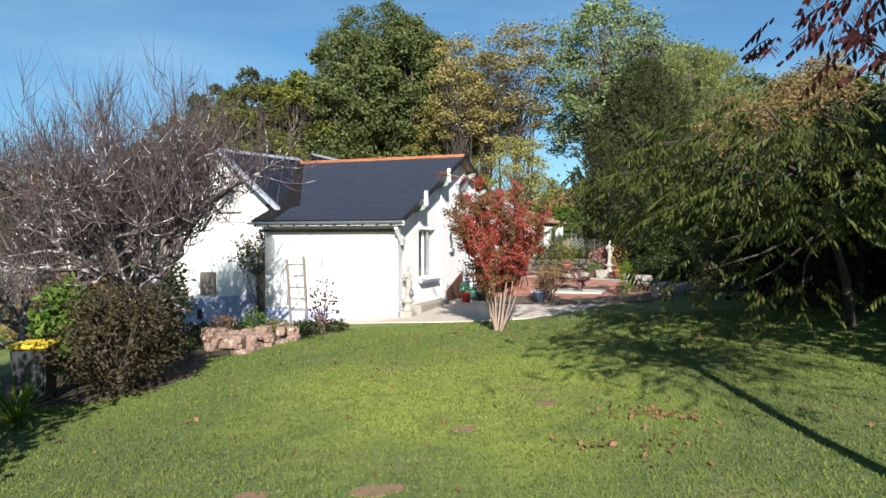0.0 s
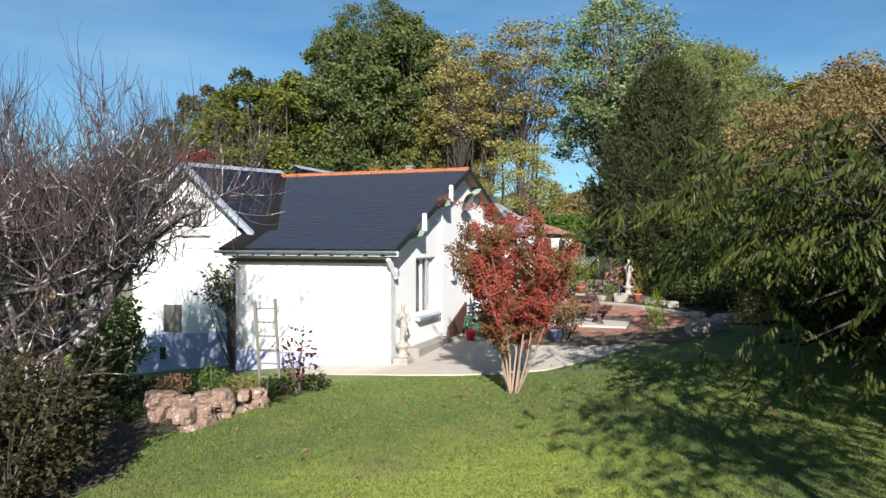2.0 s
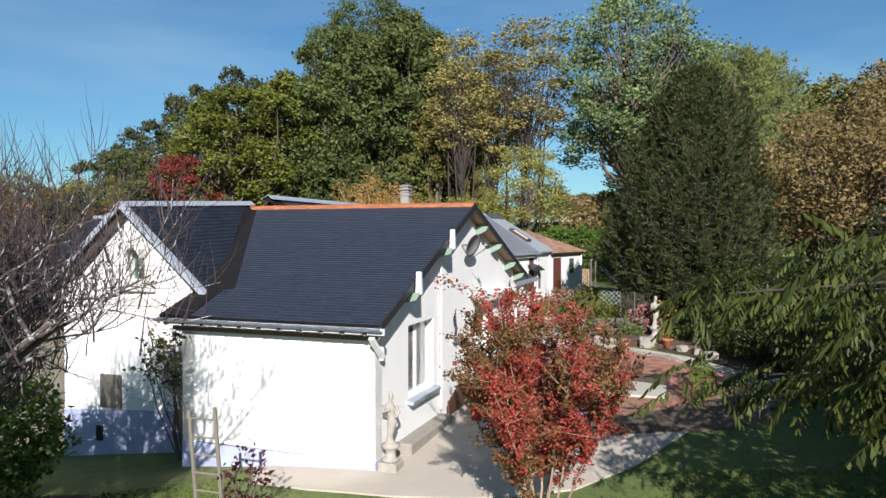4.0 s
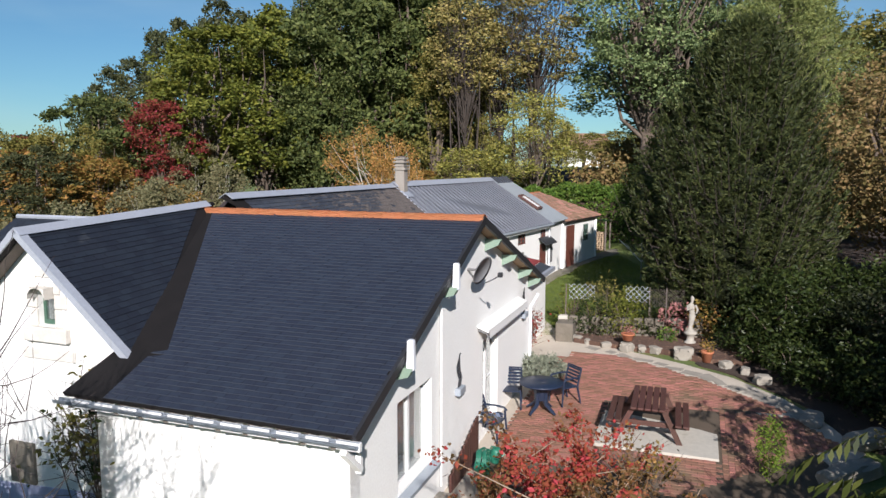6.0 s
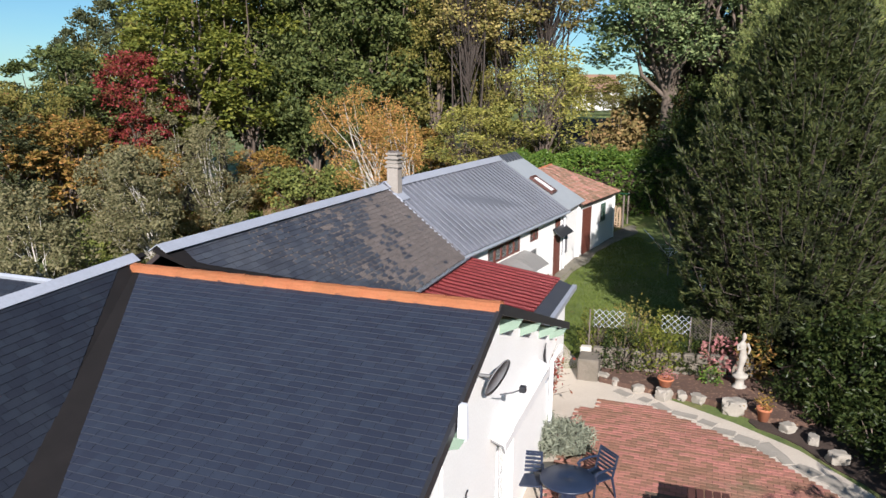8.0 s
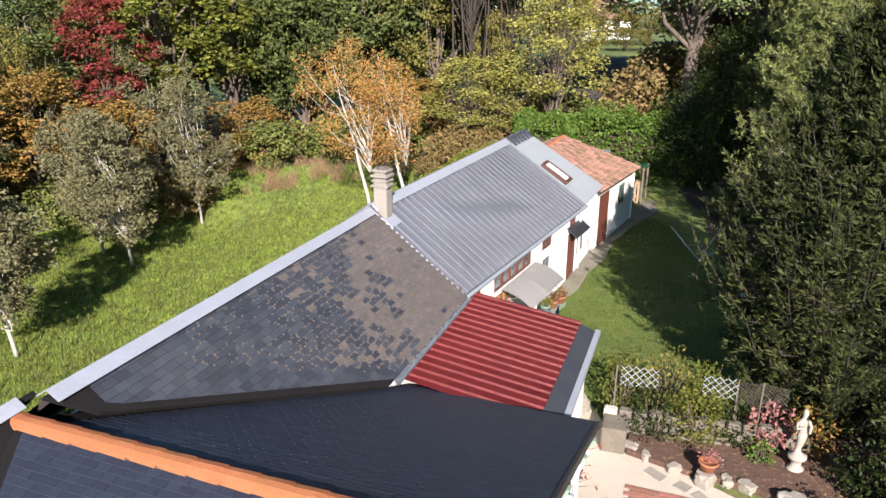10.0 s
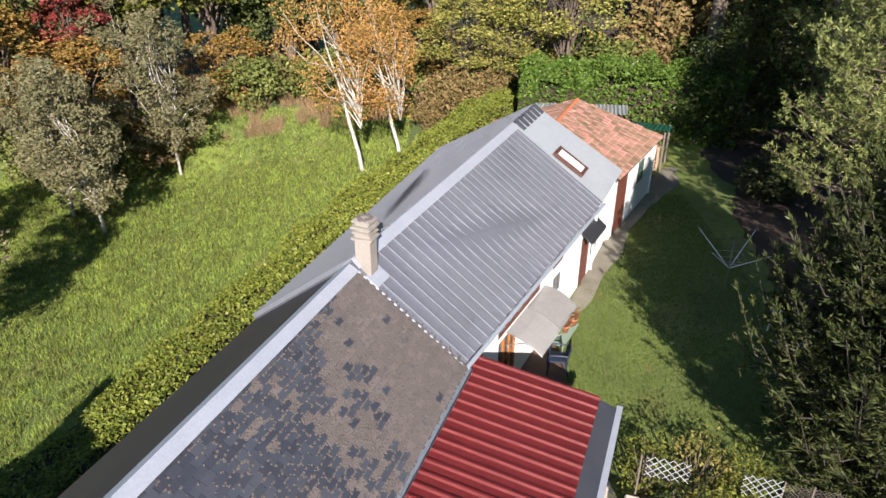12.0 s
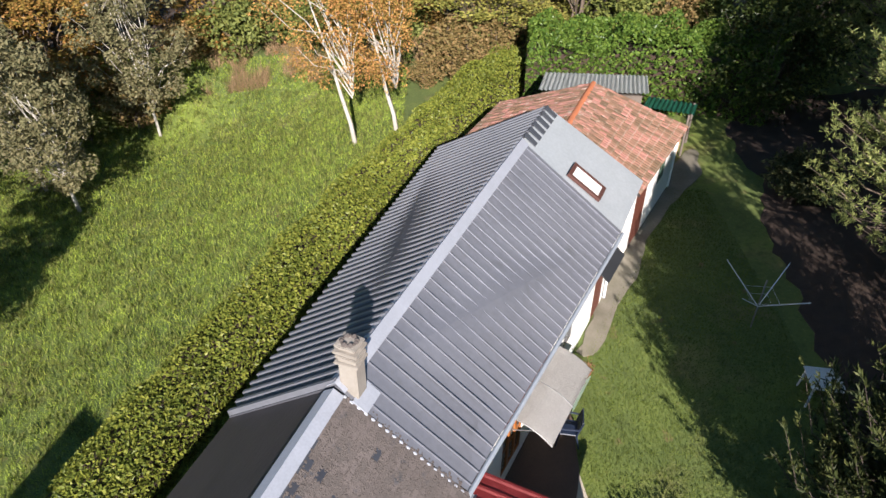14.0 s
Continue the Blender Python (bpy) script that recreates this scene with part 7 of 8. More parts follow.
def rock(name, x, y, z, sx, sy, sz, material, label, seed, turn=0.0, group="", category="rock"):
    bm = bmesh.new()
    bmesh.ops.create_icosphere(bm, subdivisions=3, radius=1.0)
    for v in bm.verts:
        n = v.co.normalized()
        k = 1 + 0.38 * noise.noise(n * 1.3 + Vector((seed * 3.1, 0, 0))) + 0.20 * noise.noise(n * 3.5 + Vector((0, seed * 1.7, 0))) + 0.12 * noise.noise(n * 8.0 + Vector((seed, 0, 0)))
        c = Vector((max(-0.78, min(0.78, n.x * k)), max(-0.78, min(0.78, n.y * k)), max(-0.7, min(0.72, n.z * k))))
        v.co = Vector((c.x * sx, c.y * sy, c.z * sz))
    ob = part(name, bm, material, None, label)
    ob.matrix_basis = pose(x, y, z, 0, 0, turn)
    return tagged(ob, category=category, group=group)


for i, (x, y, s) in enumerate(((5.05, 32.0, 0.20), (5.6, 31.6, 0.30), (6.05, 31.55, 0.20), (6.4, 31.35, 0.22), (7.05, 30.75, 0.36), (7.9, 29.75, 0.22), (8.2, 29.2, 0.20), (4.55, 32.45, 0.18), (4.3, 32.75, 0.22), (8.3, 28.4, 0.26))):
    rock("bed_stone", x, y, gz(x, y) + s * 0.45, s, s * 0.75, s * 0.75, M["stone"], "pale weathered stone edging the flower bed", i + 5, i * 40, "stones of the bed")
for i, (x, y, sx, sy, sz, t) in enumerate(((8.3, 25.9, 0.55, 0.3, 0.14, 60), (8.9, 24.6, 0.8, 0.32, 0.22, 20), (7.6, 23.2, 0.9, 0.28, 0.24, 22), (10.3, 24.2, 0.5, 0.3, 0.16, 70), (11.6, 22.3, 0.42, 0.3, 0.45, 10))):
    rock("stone_block", x, y, gz(x, y) + sz * 0.6, sx, sy, sz, M["stone"], "long pale stone block beside the lawn", i + 21, t, "stone blocks by the terrace", "stone")
# rockery in front of the gable
rk = np.random.default_rng(77)
for i in range(34):
    if i < 11:
        x, y, up = -5.15 + rk.normal() * 0.24, 16.05 + rk.uniform(-0.25, 0.25), rk.uniform(0.0, 0.42)
    elif i < 25:
        f = (i - 11) / 13
        x, y, up = -4.40 + 0.85 * f + rk.normal() * 0.05, 14.85 + 1.65 * f + rk.normal() * 0.06, (i % 2) * rk.uniform(0.12, 0.28)
    else:
        x, y, up = -4.40 + rk.normal() * 0.22, 16.0 + rk.normal() * 0.20, rk.uniform(0.12, 0.36)
    q = rk.uniform(0.14, 0.25)
    rock("rockery_stone", x, y, gz(x, y) + up, q, q * rk.uniform(0.65, 0.95), q * rk.uniform(0.7, 1.0), M["rock"], "rough pinkish rockery stone in the bank", i + 40, i * 55 + 20, "rockery")
for i, (x, y, r, h, lm, sz, lift) in enumerate(((-5.2, 16.5, 0.42, 0.55, "brown", 0.06, 0.3), (-4.5, 16.5, 0.42, 0.60, "laurel", 0.06, 0.3), (-4.0, 16.8, 0.45, 0.50, "olive", 0.07, 0.1), (-3.4, 17.2, 0.50, 0.45, "bush", 0.09, 0.0), (-2.7, 17.5, 0.40, 0.35, "bush", 0.08, 0.0),
                                                (-5.9, 17.3, 0.7, 0.6, "bush", 0.09, 0.0), (-6.9, 17.9, 0.9, 0.8, "bush", 0.10, 0.0), (-7.8, 18.6, 0.9, 0.9, "bush", 0.10, 0.0), (-6.3, 16.2, 0.7, 0.5, "bush", 0.08, 0.0), (-7.2, 16.2, 0.9, 0.7, "bush", 0.09, 0.0), (-8.6, 16.6, 1.0, 1.0, "bush", 0.10, 0.0), (-5.6, 18.4, 0.7, 0.5, "bush", 0.09, 0.0))):
    bush("rockery_plant", at(x, y, 0, 1, lift), r * 0.8, h * 0.9, L[lm], "low leafy plant spreading over the rockery", int(900 * r), sz, 140 + i, "plant", 8)
bush("rose", at(-3.0, 17.3), 0.42, 1.45, L["maroon"], "dark-leaved rose on the ladder", 170, 0.11, 150, "rose", 9)


def blades(name, m, n, h, leaf_mat, label, seed, w=0.05, category="plant", curve=0.5):
    """A rosette of long arching blades."""
    root = thing(name, m, label, category)
    g = np.random.default_rng(seed)
    for i in range(n):
        t, e = g.uniform(0, 6.28), g.uniform(0.3, 1.35)
        ln = h * g.uniform(0.7, 1.1)
        bm = bmesh.new()
        prev = None
        for k in range(6):
            f = k / 5
            r = ln * f * math.cos(e)
            z = ln * f * math.sin(e) - curve * ln * f * f * math.cos(e)
            s = w * (1 - f) ** 0.6 * 0.5 + 0.002
            c = Vector((math.cos(t) * r, math.sin(t) * r, z + 0.05))
            d = Vector((-math.sin(t), math.cos(t), 0)) * s
            cur = (bm.verts.new(c - d), bm.verts.new(c + Vector((0, 0, -s * 0.5))), bm.verts.new(c + d))
            if prev:
                bm.faces.new((prev[0], prev[1], cur[1], cur[0]))
                bm.faces.new((prev[1], prev[2], cur[2], cur[1]))
            prev = cur
        part("blade", bm, leaf_mat, root)
    return root


blades("yucca", at(-6.35, 10.3), 70, 1.0, L["topiary"], "yucca with long arching striped leaves", 161, 0.055)
blades("grass_clump", at(-3.45, 16.55), 60, 0.65, L["bush"], "dark green clump of strap leaves", 162, 0.04)


# ---------------------------------------------------------------- ladder, bin, furniture
lad = thing("wooden_ladder", pose(-3.62, 17.55, gz(-3.6, 17.5) - 0.03, 6, 0, -20), "short weathered wooden ladder standing by the wall", "ladder")
for x in (-0.24, 0.24):
    bm = bmesh.new()
    bbox(bm, x - 0.028, -0.022, 0.0, x + 0.028, 0.022, 2.02 if x > 0 else 1.94, 0.006)
    part("rail", bm, M["ladder_wood"], lad)
for k in range(6):
    bm = bmesh.new()
    tube(bm, [(-0.22, 0, 0.36 + k * 0.29), (0.22, 0, 0.37 + k * 0.29)], 0.016, 8)
    part("rung", bm, M["ladder_wood"], lad)

wb = thing("wheelie_bin", pose(-7.05, 12.0, gz(-7.05, 12.0), 0, 0, 10), "dark grey wheelie bin with yellow lid", "bin")
bm = bmesh.new()
t = bmesh.new()
box(t, -0.24, -0.27, 0.08, 0.24, 0.27, 0.98)
for v in t.verts:
    if v.co.z > 0.5:
        v.co.x *= 1.2
        v.co.y *= 1.18
bmesh.ops.bevel(t, geom=t.edges[:], offset=0.03, segments=2, affect="EDGES")
join(bm, t)
part("body", bm, M["dark_plastic"], wb)
bm = bmesh.new()
bbox(bm, -0.32, -0.36, 0.98, 0.32, 0.36, 1.06, 0.025)
part("lid", bm, M["yellow_plastic"], wb, "bright yellow lid")
for x in (-0.25, 0.25):
    bm = bmesh.new()
    tube(bm, [(x - 0.03, 0.27, 0.1), (x + 0.03, 0.27, 0.1)], 0.1, 14)
    part("wheel", bm, M["dark_metal"], wb)


def plastic_chair(m, label):
    root = thing("garden_chair", m, label, "chair", "garden chairs on the terrace")
    B = M["blue_plastic"]
    bm = bmesh.new()
    bbox(bm, -0.24, -0.23, 0.415, 0.24, 0.23, 0.45, 0.012)
    part("seat", bm, B, root)
    for k in range(5):
        bm = bmesh.new()
        bbox(bm, -0.23, 0.21 + 0.022 * k, 0.50 + 0.075 * k, 0.23, 0.235 + 0.022 * k, 0.555 + 0.075 * k, 0.008)
        part("back_slat", bm, B, root)
    for x in (-0.245, 0.245):
        bm = bmesh.new()
        tube(bm, [(x, 0.20, 0.42), (x, 0.26, 0.65), (x, 0.32, 0.89)], 0.022, 8)
        part("back_post", bm, B, root)
        bm = bmesh.new()
        tube(bm, [(x * 1.08, 0.25, 0.66), (x * 1.12, 0.05, 0.675), (x * 1.12, -0.18, 0.66), (x * 1.10, -0.25, 0.60)], 0.024, 8)
        part("arm", bm, B, root)
        for y, yy in ((-0.21, -0.26), (0.20, 0.30)):
            bm = bmesh.new()
            tube(bm, [(x, y, 0.44 if y > 0 else 0.62), (x * 1.06, yy, 0.0)], [0.028, 0.02], 8)
            part("leg", bm, B, root)
    bm = bmesh.new()
    bbox(bm, -0.235, 0.30, 0.86, 0.235, 0.33, 0.90, 0.01)
    part("top_rail", bm, B, root)
    return root


def on_terrace(x, y, turn):
    return pose(x, y, gz(x, y) + 0.06, 0, 0, turn)


c0 = plastic_chair(on_terrace(1.62, 27.25, -8), "dark blue plastic garden chair beside the round table")
copy_thing(c0, on_terrace(2.95, 27.35, -62))
tagged(copy_thing(c0, on_terrace(1.02, 25.35, 62)), "dark blue plastic garden chair against the wall")
rt = thing("round_table", on_terrace(2.30, 26.80, 0), "round dark blue plastic garden table", "table")
bm = bmesh.new()
lathe(bm, [(0.50, 0.685), (0.52, 0.69), (0.525, 0.715), (0.51, 0.73), (0.04, 0.732), (0.03, 0.728)], 36)
part("tabletop", bm, M["blue_plastic"], rt, "", True)
bm = bmesh.new()
tube(bm, [(0, 0, 0.30), (0, 0, 0.69)], [0.16, 0.20], 12)
part("pedestal", bm, M["blue_plastic"], rt)
for k in range(4):
    bm = bmesh.new()
    t = math.pi / 4 + math.pi / 2 * k
    tube(bm, [(0.12 * math.cos(t), 0.12 * math.sin(t), 0.60), (0.15 * math.cos(t), 0.15 * math.sin(t), 0.2), (0.42 * math.cos(t), 0.42 * math.sin(t), 0.015)], [0.05, 0.055, 0.03], 8)
    part("leg", bm, M["blue_plastic"], rt)

pt = thing("picnic_table", pose(4.50, 25.55, zs + 0.066, 0, 0, -18.5), "dark brown stained wooden picnic table with fixed benches", "picnic table")
BW = M["brown_wood"]
for k in range(5):
    bm = bmesh.new()
    x = -0.34 + k * 0.145
    bbox(bm, x - 0.062 + 0.05, -0.80, 0.72, x + 0.062 + 0.05, 0.80, 0.765, 0.008)
    part("top_plank", bm, BW, pt)
for sx in (-1, 1):
    for k in range(2):
        bm = bmesh.new()
        x = sx * (0.62 + k * 0.155)
        bbox(bm, x - 0.065, -0.80, 0.42, x + 0.065, 0.80, 0.46, 0.008)
        part("bench_plank", bm, BW, pt)
for y in (-0.55, 0.55):
    bm = bmesh.new()
    bbox(bm, -0.84, y - 0.025, 0.31, 0.84, y + 0.025, 0.418, 0.006)
    part("bench_beam", bm, BW, pt)
    bm = bmesh.new()
    bbox(bm, -0.38, y - 0.025, 0.62, 0.42, y + 0.025, 0.718, 0.006)
    part("top_beam", bm, BW, pt)
    for sx in (-1, 1):
        bm = bmesh.new()
        y2 = y + (0.04 if y > 0 else -0.04)
        slab(bm, [(sx * 0.26, y2 - 0.02, 0.70), (sx * 0.38, y2 - 0.02, 0.70), (sx * 0.72, y2 - 0.02, 0.0), (sx * 0.60, y2 - 0.02, 0.0)][::sx], 0.045)
        part("leg", bm, BW, pt)


def figure(name, m, h, label):
    """A standing garden statue on a turned pedestal, one plain mesh."""
    bm = bmesh.new()
    s = h / 1.35
    rings = []
    prof = [(0.17, 0.15, 0, 0, 0.0), (0.17, 0.15, 0, 0, 0.05), (0.11, 0.10, 0, 0, 0.08), (0.10, 0.09, 0, 0, 0.2), (0.15, 0.14, 0, 0, 0.25), (0.18, 0.17, 0, 0, 0.28), (0.18, 0.17, 0, 0, 0.33), (0.115, 0.10, 0, 0, 0.35),
            (0.070, 0.060, -0.015, 0, 0.42), (0.058, 0.055, -0.01, 0, 0.50), (0.072, 0.065, 0.005, -0.01, 0.60), (0.086, 0.075, 0.025, 0, 0.70), (0.100, 0.082, 0.035, 0.01, 0.78), (0.078, 0.062, 0.02, 0, 0.88), (0.080, 0.066, 0.0, 0, 0.96), (0.102, 0.066, -0.015, 0, 1.05),
            (0.085, 0.050, -0.015, 0, 1.10), (0.034, 0.034, -0.01, 0, 1.14), (0.038, 0.044, 0.005, -0.01, 1.19), (0.050, 0.056, 0.012, -0.01, 1.25), (0.042, 0.046, 0.012, 0, 1.31), (0.012, 0.012, 0.01, 0, 1.345)]
    seg = 14
    for rx, ry, cx, cy, z in prof:
        rings.append([bm.verts.new((s * (cx + rx * math.cos(2 * math.pi * k / seg)), s * (cy + ry * math.sin(2 * math.pi * k / seg)), s * z)) for k in range(seg)])
    for r0, r1 in zip(rings, rings[1:]):
        for k in range(seg):
            bm.faces.new((r0[k], r0[(k + 1) % seg], r1[(k + 1) % seg], r1[k]))
    bm.faces.new(rings[0][::-1])
    bm.faces.new(rings[-1])
    tube(bm, [(s * 0.11, 0, s * 1.08), (s * 0.16, -s * 0.04, s * 0.95), (s * 0.08, -s * 0.11, s * 0.86)], [s * 0.035, s * 0.032, s * 0.022], 8)
    tube(bm, [(-s * 0.12, 0, s * 1.08), (-s * 0.15, -s * 0.05, s * 0.96), (-s * 0.02, -s * 0.12, s * 1.02)], [s * 0.035, s * 0.03, s * 0.02], 8)
    ob = part(name, bm, M["statue"], None, label, True)
    ob.matrix_basis = m
    return tagged(ob, category="statue", group="garden statues")


figure("statue", pose(7.62, 31.85, gz(7.6, 31.8) + 0.13, 0, 0, 10), 1.50, "pale cast-stone garden statue on a round pedestal")
figure("statue", HM @ pose(0.25, 0.14, 0.02, 0, 0, 30), 1.30, "pale cast-stone statue standing at the corner of the house")
bm = bmesh.new()
bbox(bm, -0.19, -0.19, -0.1, 0.19, 0.19, 0.17, 0.02)
pl = part("pedestal", bm, M["statue"], None, "square stone block under the corner statue")
pl.matrix_basis = HM @ pose(0.25, 0.14, -0.07)
pl.location.z -= 0.08
tagged(pl, category="pedestal")


def pot(x, y, r, h, material, label, leaf_mat=None, n=120, size=0.07, z=None, category="flower pot"):
    root = thing("plant_pot", pose(x, y, gz(x, y) + 0.05 if z is None else z), label, category)
    bm = bmesh.new()
    lathe(bm, [(r * 0.68, 0.0), (r * 0.92, h * 0.8), (r * 1.05, h * 0.82), (r * 1.05, h), (r * 0.9, h), (r * 0.85, h * 0.9)], 20)
    part("pot", bm, material, root, "", True)
    if leaf_mat:
        g = np.random.default_rng(int(x * 100))
        p = g.normal(size=(n, 3)) * np.array([r * 0.6, r * 0.6, h * 0.35]) + np.array([0, 0, h * 1.45])
        v, f = leaf_mesh(p[p[:, 2] > h * 0.95], size)
        raw("foliage", v, f, leaf_mat, root, "", "stuff")
    return root


pot(3.05, 21.9, 0.20, 0.36, M["blue_pot"], "blue glazed pot with a dry plant", L["brown"])
pot(0.75, 22.7, 0.17, 0.30, M["red_pot"], "bright red plant pot near the wall", L["bush"])
pot(1.25, 22.9, 0.18, 0.28, M["dark_plastic"], "dark pot with maroon leaves", L["maroon"], 200, 0.10)
pot(5.62, 31.6, 0.20, 0.22, M["terra_pot"], "terracotta bowl of pink flowers on a stone", L["pink"], 140, 0.06, gz(5.6, 31.6) + 0.36)
pot(7.55, 30.25, 0.17, 0.32, M["terra_pot"], "terracotta pot with orange leaves", L["rust"], 120, 0.08)
pot(2.25, 30.2, 0.24, 0.34, M["green_plastic"], "round green planter by the wall", None)
pot(1.22, 26.15, 0.13, 0.26, M["blue_pot"], "pale blue bucket beside the wall", None, category="bucket")
cone = bush("topiary_cone", at(6.15, 23.3), 0.28, 1.35, L["topiary"], "bright green clipped conifer cone", 1600, 0.05, 171, "conifer", 3)
me = cone.children[1].data
co = np.zeros(len(me.vertices) * 3, dtype=np.float32)
me.vertices.foreach_get("co", co)
co = co.reshape(-1, 3)
k = np.clip(1.35 - co[:, 2] / 1.35 * 1.2, 0.12, 1.2)
co[:, :2] *= k[:, None]
me.vertices.foreach_set("co", co.ravel())
bush("lavender", at(2.55, 29.1), 0.75, 0.75, L["lavender"], "grey-green lavender mound against the wall", 3400, 0.16, 172, "lavender", 8, 0.0, 1.0, 0.16)
bush("hydrangea", at(7.35, 32.6), 0.55, 1.3, L["pink"], "faded pink hydrangea behind the statue", 420, 0.13, 173, "hydrangea", 8)
bush("hydrangea", at(8.25, 32.5), 0.55, 1.4, L["rust"], "bronze hydrangea behind the statue", 420, 0.13, 174, "hydrangea", 8)
for i, (x, y, r, h, lm, n) in enumerate(((4.9, 33.2, 0.75, 1.45, "bush", 1100), (5.8, 33.0, 0.8, 1.5, "lime", 1500), (6.7, 32.9, 0.6, 1.1, "bush", 900), (4.4, 34.2, 0.6, 1.7, "lime", 900), (5.4, 34.0, 0.8, 1.9, "olive", 1000), (6.3, 33.7, 0.7, 1.7, "lime", 900), (7.0, 32.2, 0.35, 0.6, "laurel", 300), (8.7, 31.0, 0.8, 1.0, "bush", 1400))):
    bush("climber", at(x, y), r, h, L[lm], "straggling leafy climber over the low wall", n, 0.085, 180 + i, "climber", 26)

# low stone retaining wall and trellis behind the bed
rw = thing("garden_wall", Matrix(), "low rough stone retaining wall behind the bed", "wall", "", "structure")
for i in range(13):
    for r in range(3):
        x, y = 3.95 + i * 0.33 + 0.15 * (r % 2), 33.45 - i * 0.085
        bm = bmesh.new()
        bbox(bm, -0.155, -0.12, 0, 0.155, 0.12, 0.25, 0.035)
        st = part("stone", bm, M["wall_stone"] if i else M["concrete"], rw)
        st.matrix_basis = pose(x, y, gz(x, y) - 0.05 + r * 0.26, rng.uniform(-3, 3), rng.uniform(-3, 3), -15 + rng.uniform(-5, 5))
bm = bmesh.new()
bbox(bm, -0.28, -0.35, -0.1, 0.28, 0.35, 0.62, 0.03)
blk = part("stone_block", bm, M["wall_stone"], None, "big squared stone at the end of the garden wall")
blk.matrix_basis = pose(3.95, 33.0, gz(3.9, 33.0), 0, 0, -18)
tagged(blk, category="stone")
tr = thing("trellis", pose(4.05, 33.62, 1.62, 0, 0, -15), "white diamond lattice trellis on the garden wall", "trellis")
PANEL_H = 0.52
for p0, p1 in ((0.10, 0.95), (1.93, 2.68)):
    for i in range(-4, 7):
        for sg in (-1, 1):
            # a lath on z = sg * (x - x0), cut to the panel
            x0 = p0 + i * 0.18 + (0.0 if sg > 0 else 0.50)
            xa, xb = sorted((x0, x0 + sg * PANEL_H))
            xa, xb = max(xa, p0), min(xb, p1)
            if xb - xa < 0.06:
                continue
            bm = bmesh.new()
            za, zb = sg * (xa - x0), sg * (xb - x0)
            slab(bm, [(xa - 0.009, 0.008 * sg, za), (xa + 0.009, 0.008 * sg, za), (xb + 0.009, 0.008 * sg, zb), (xb - 0.009, 0.008 * sg, zb)], 0.008)
            part("lath", bm, M["lattice"], tr)
fence = thing("wire_fence", pose(4.05, 33.62, 1.62, 0, 0, -15), "rusty chain-link fence beside the trellis", "fence")
bm = bmesh.new()
for i in range(-7, 14):
    for sg in (-1, 1):
        x0 = 2.72 + i * 0.085 + (0.0 if sg > 0 else 0.55)
        xa, xb = sorted((x0, x0 + sg * 0.58))
        xa, xb = max(xa, 2.72), min(xb, 3.75)
        if xb - xa > 0.04:
            tube(bm, [(xa, 0.03, sg * (xa - x0) - 0.12), (xb, 0.03, sg * (xb - x0) - 0.12)], 0.0035, 3, False)
part("wire_netting", bm, M["rafter"], fence, "", False, "stuff")
for x in (0.0, 2.68, 3.2):
    bm = bmesh.new()
    tube(bm, [(x, 0.03, -0.9), (x, 0.03, 0.5)], 0.018, 6)
    part("post", bm, M["rafter"], tr)

# things on the gable
dish = thing("satellite_dish", HM @ pose(0.30, 5.05, 3.98, 0, 0, 0), "grey satellite dish on the gable", "satellite dish")
bm = bmesh.new()
lathe(bm, [(0.30, 0.0), (0.305, 0.02), (0.22, -0.03), (0.10, -0.055), (0.02, -0.06)][::-1], 28, pose(0, 0, 0, 112, 0, 78))
part("reflector", bm, M["dish"], dish, "", True)
bm = bmesh.new()
tube(bm, [(-0.30, 0.0, 0.0), (-0.05, 0, 0.0)], 0.025, 8)
part("mount", bm, M["grey_metal"], dish)
bm = bmesh.new()
tube(bm, [(0.05, 0.0, -0.26), (0.25, -0.10, -0.16), (0.42, -0.18, -0.05)], 0.012, 6)
part("arm", bm, M["grey_metal"], dish)
bm = bmesh.new()
bbox(bm, 0.38, -0.23, -0.09, 0.47, -0.13, 0.0, 0.01)
part("receiver", bm, M["dark_metal"], dish)

aw = thing("awning", HM @ pose(0.004, 5.72, 2.56, 0, 0, 0), "retracted white awning with scalloped valance above the terrace door", "awning")
bm = bmesh.new()
slab(bm, [(0, 0, 0.14), (0.0, 3.5, 0.14), (0.26, 3.5, 0.04), (0.26, 0, 0.04)], 0.05)
part("cassette", bm, M["white_paint"], aw)
bm = bmesh.new()
prev = None
for k in range(85):
    y = 3.5 * k / 84
    z = -0.10 - 0.035 * abs(math.sin(math.pi * 21 * y / 3.5))
    cur = (bm.verts.new((0.27, y, 0.03)), bm.verts.new((0.275, y, z)))
    if prev:
        bm.faces.new((prev[0], cur[0], cur[1], prev[1]))
    prev = cur
part("valance", bm, M["white_paint"], aw)
for y in (0.05, 3.45):
    bm = bmesh.new()
    tube(bm, [(0.02, y, 0.02), (0.2, y, -0.04), (0.25, y, -0.16)], 0.02, 6)
    part("arm", bm, M["grey_metal"], aw)
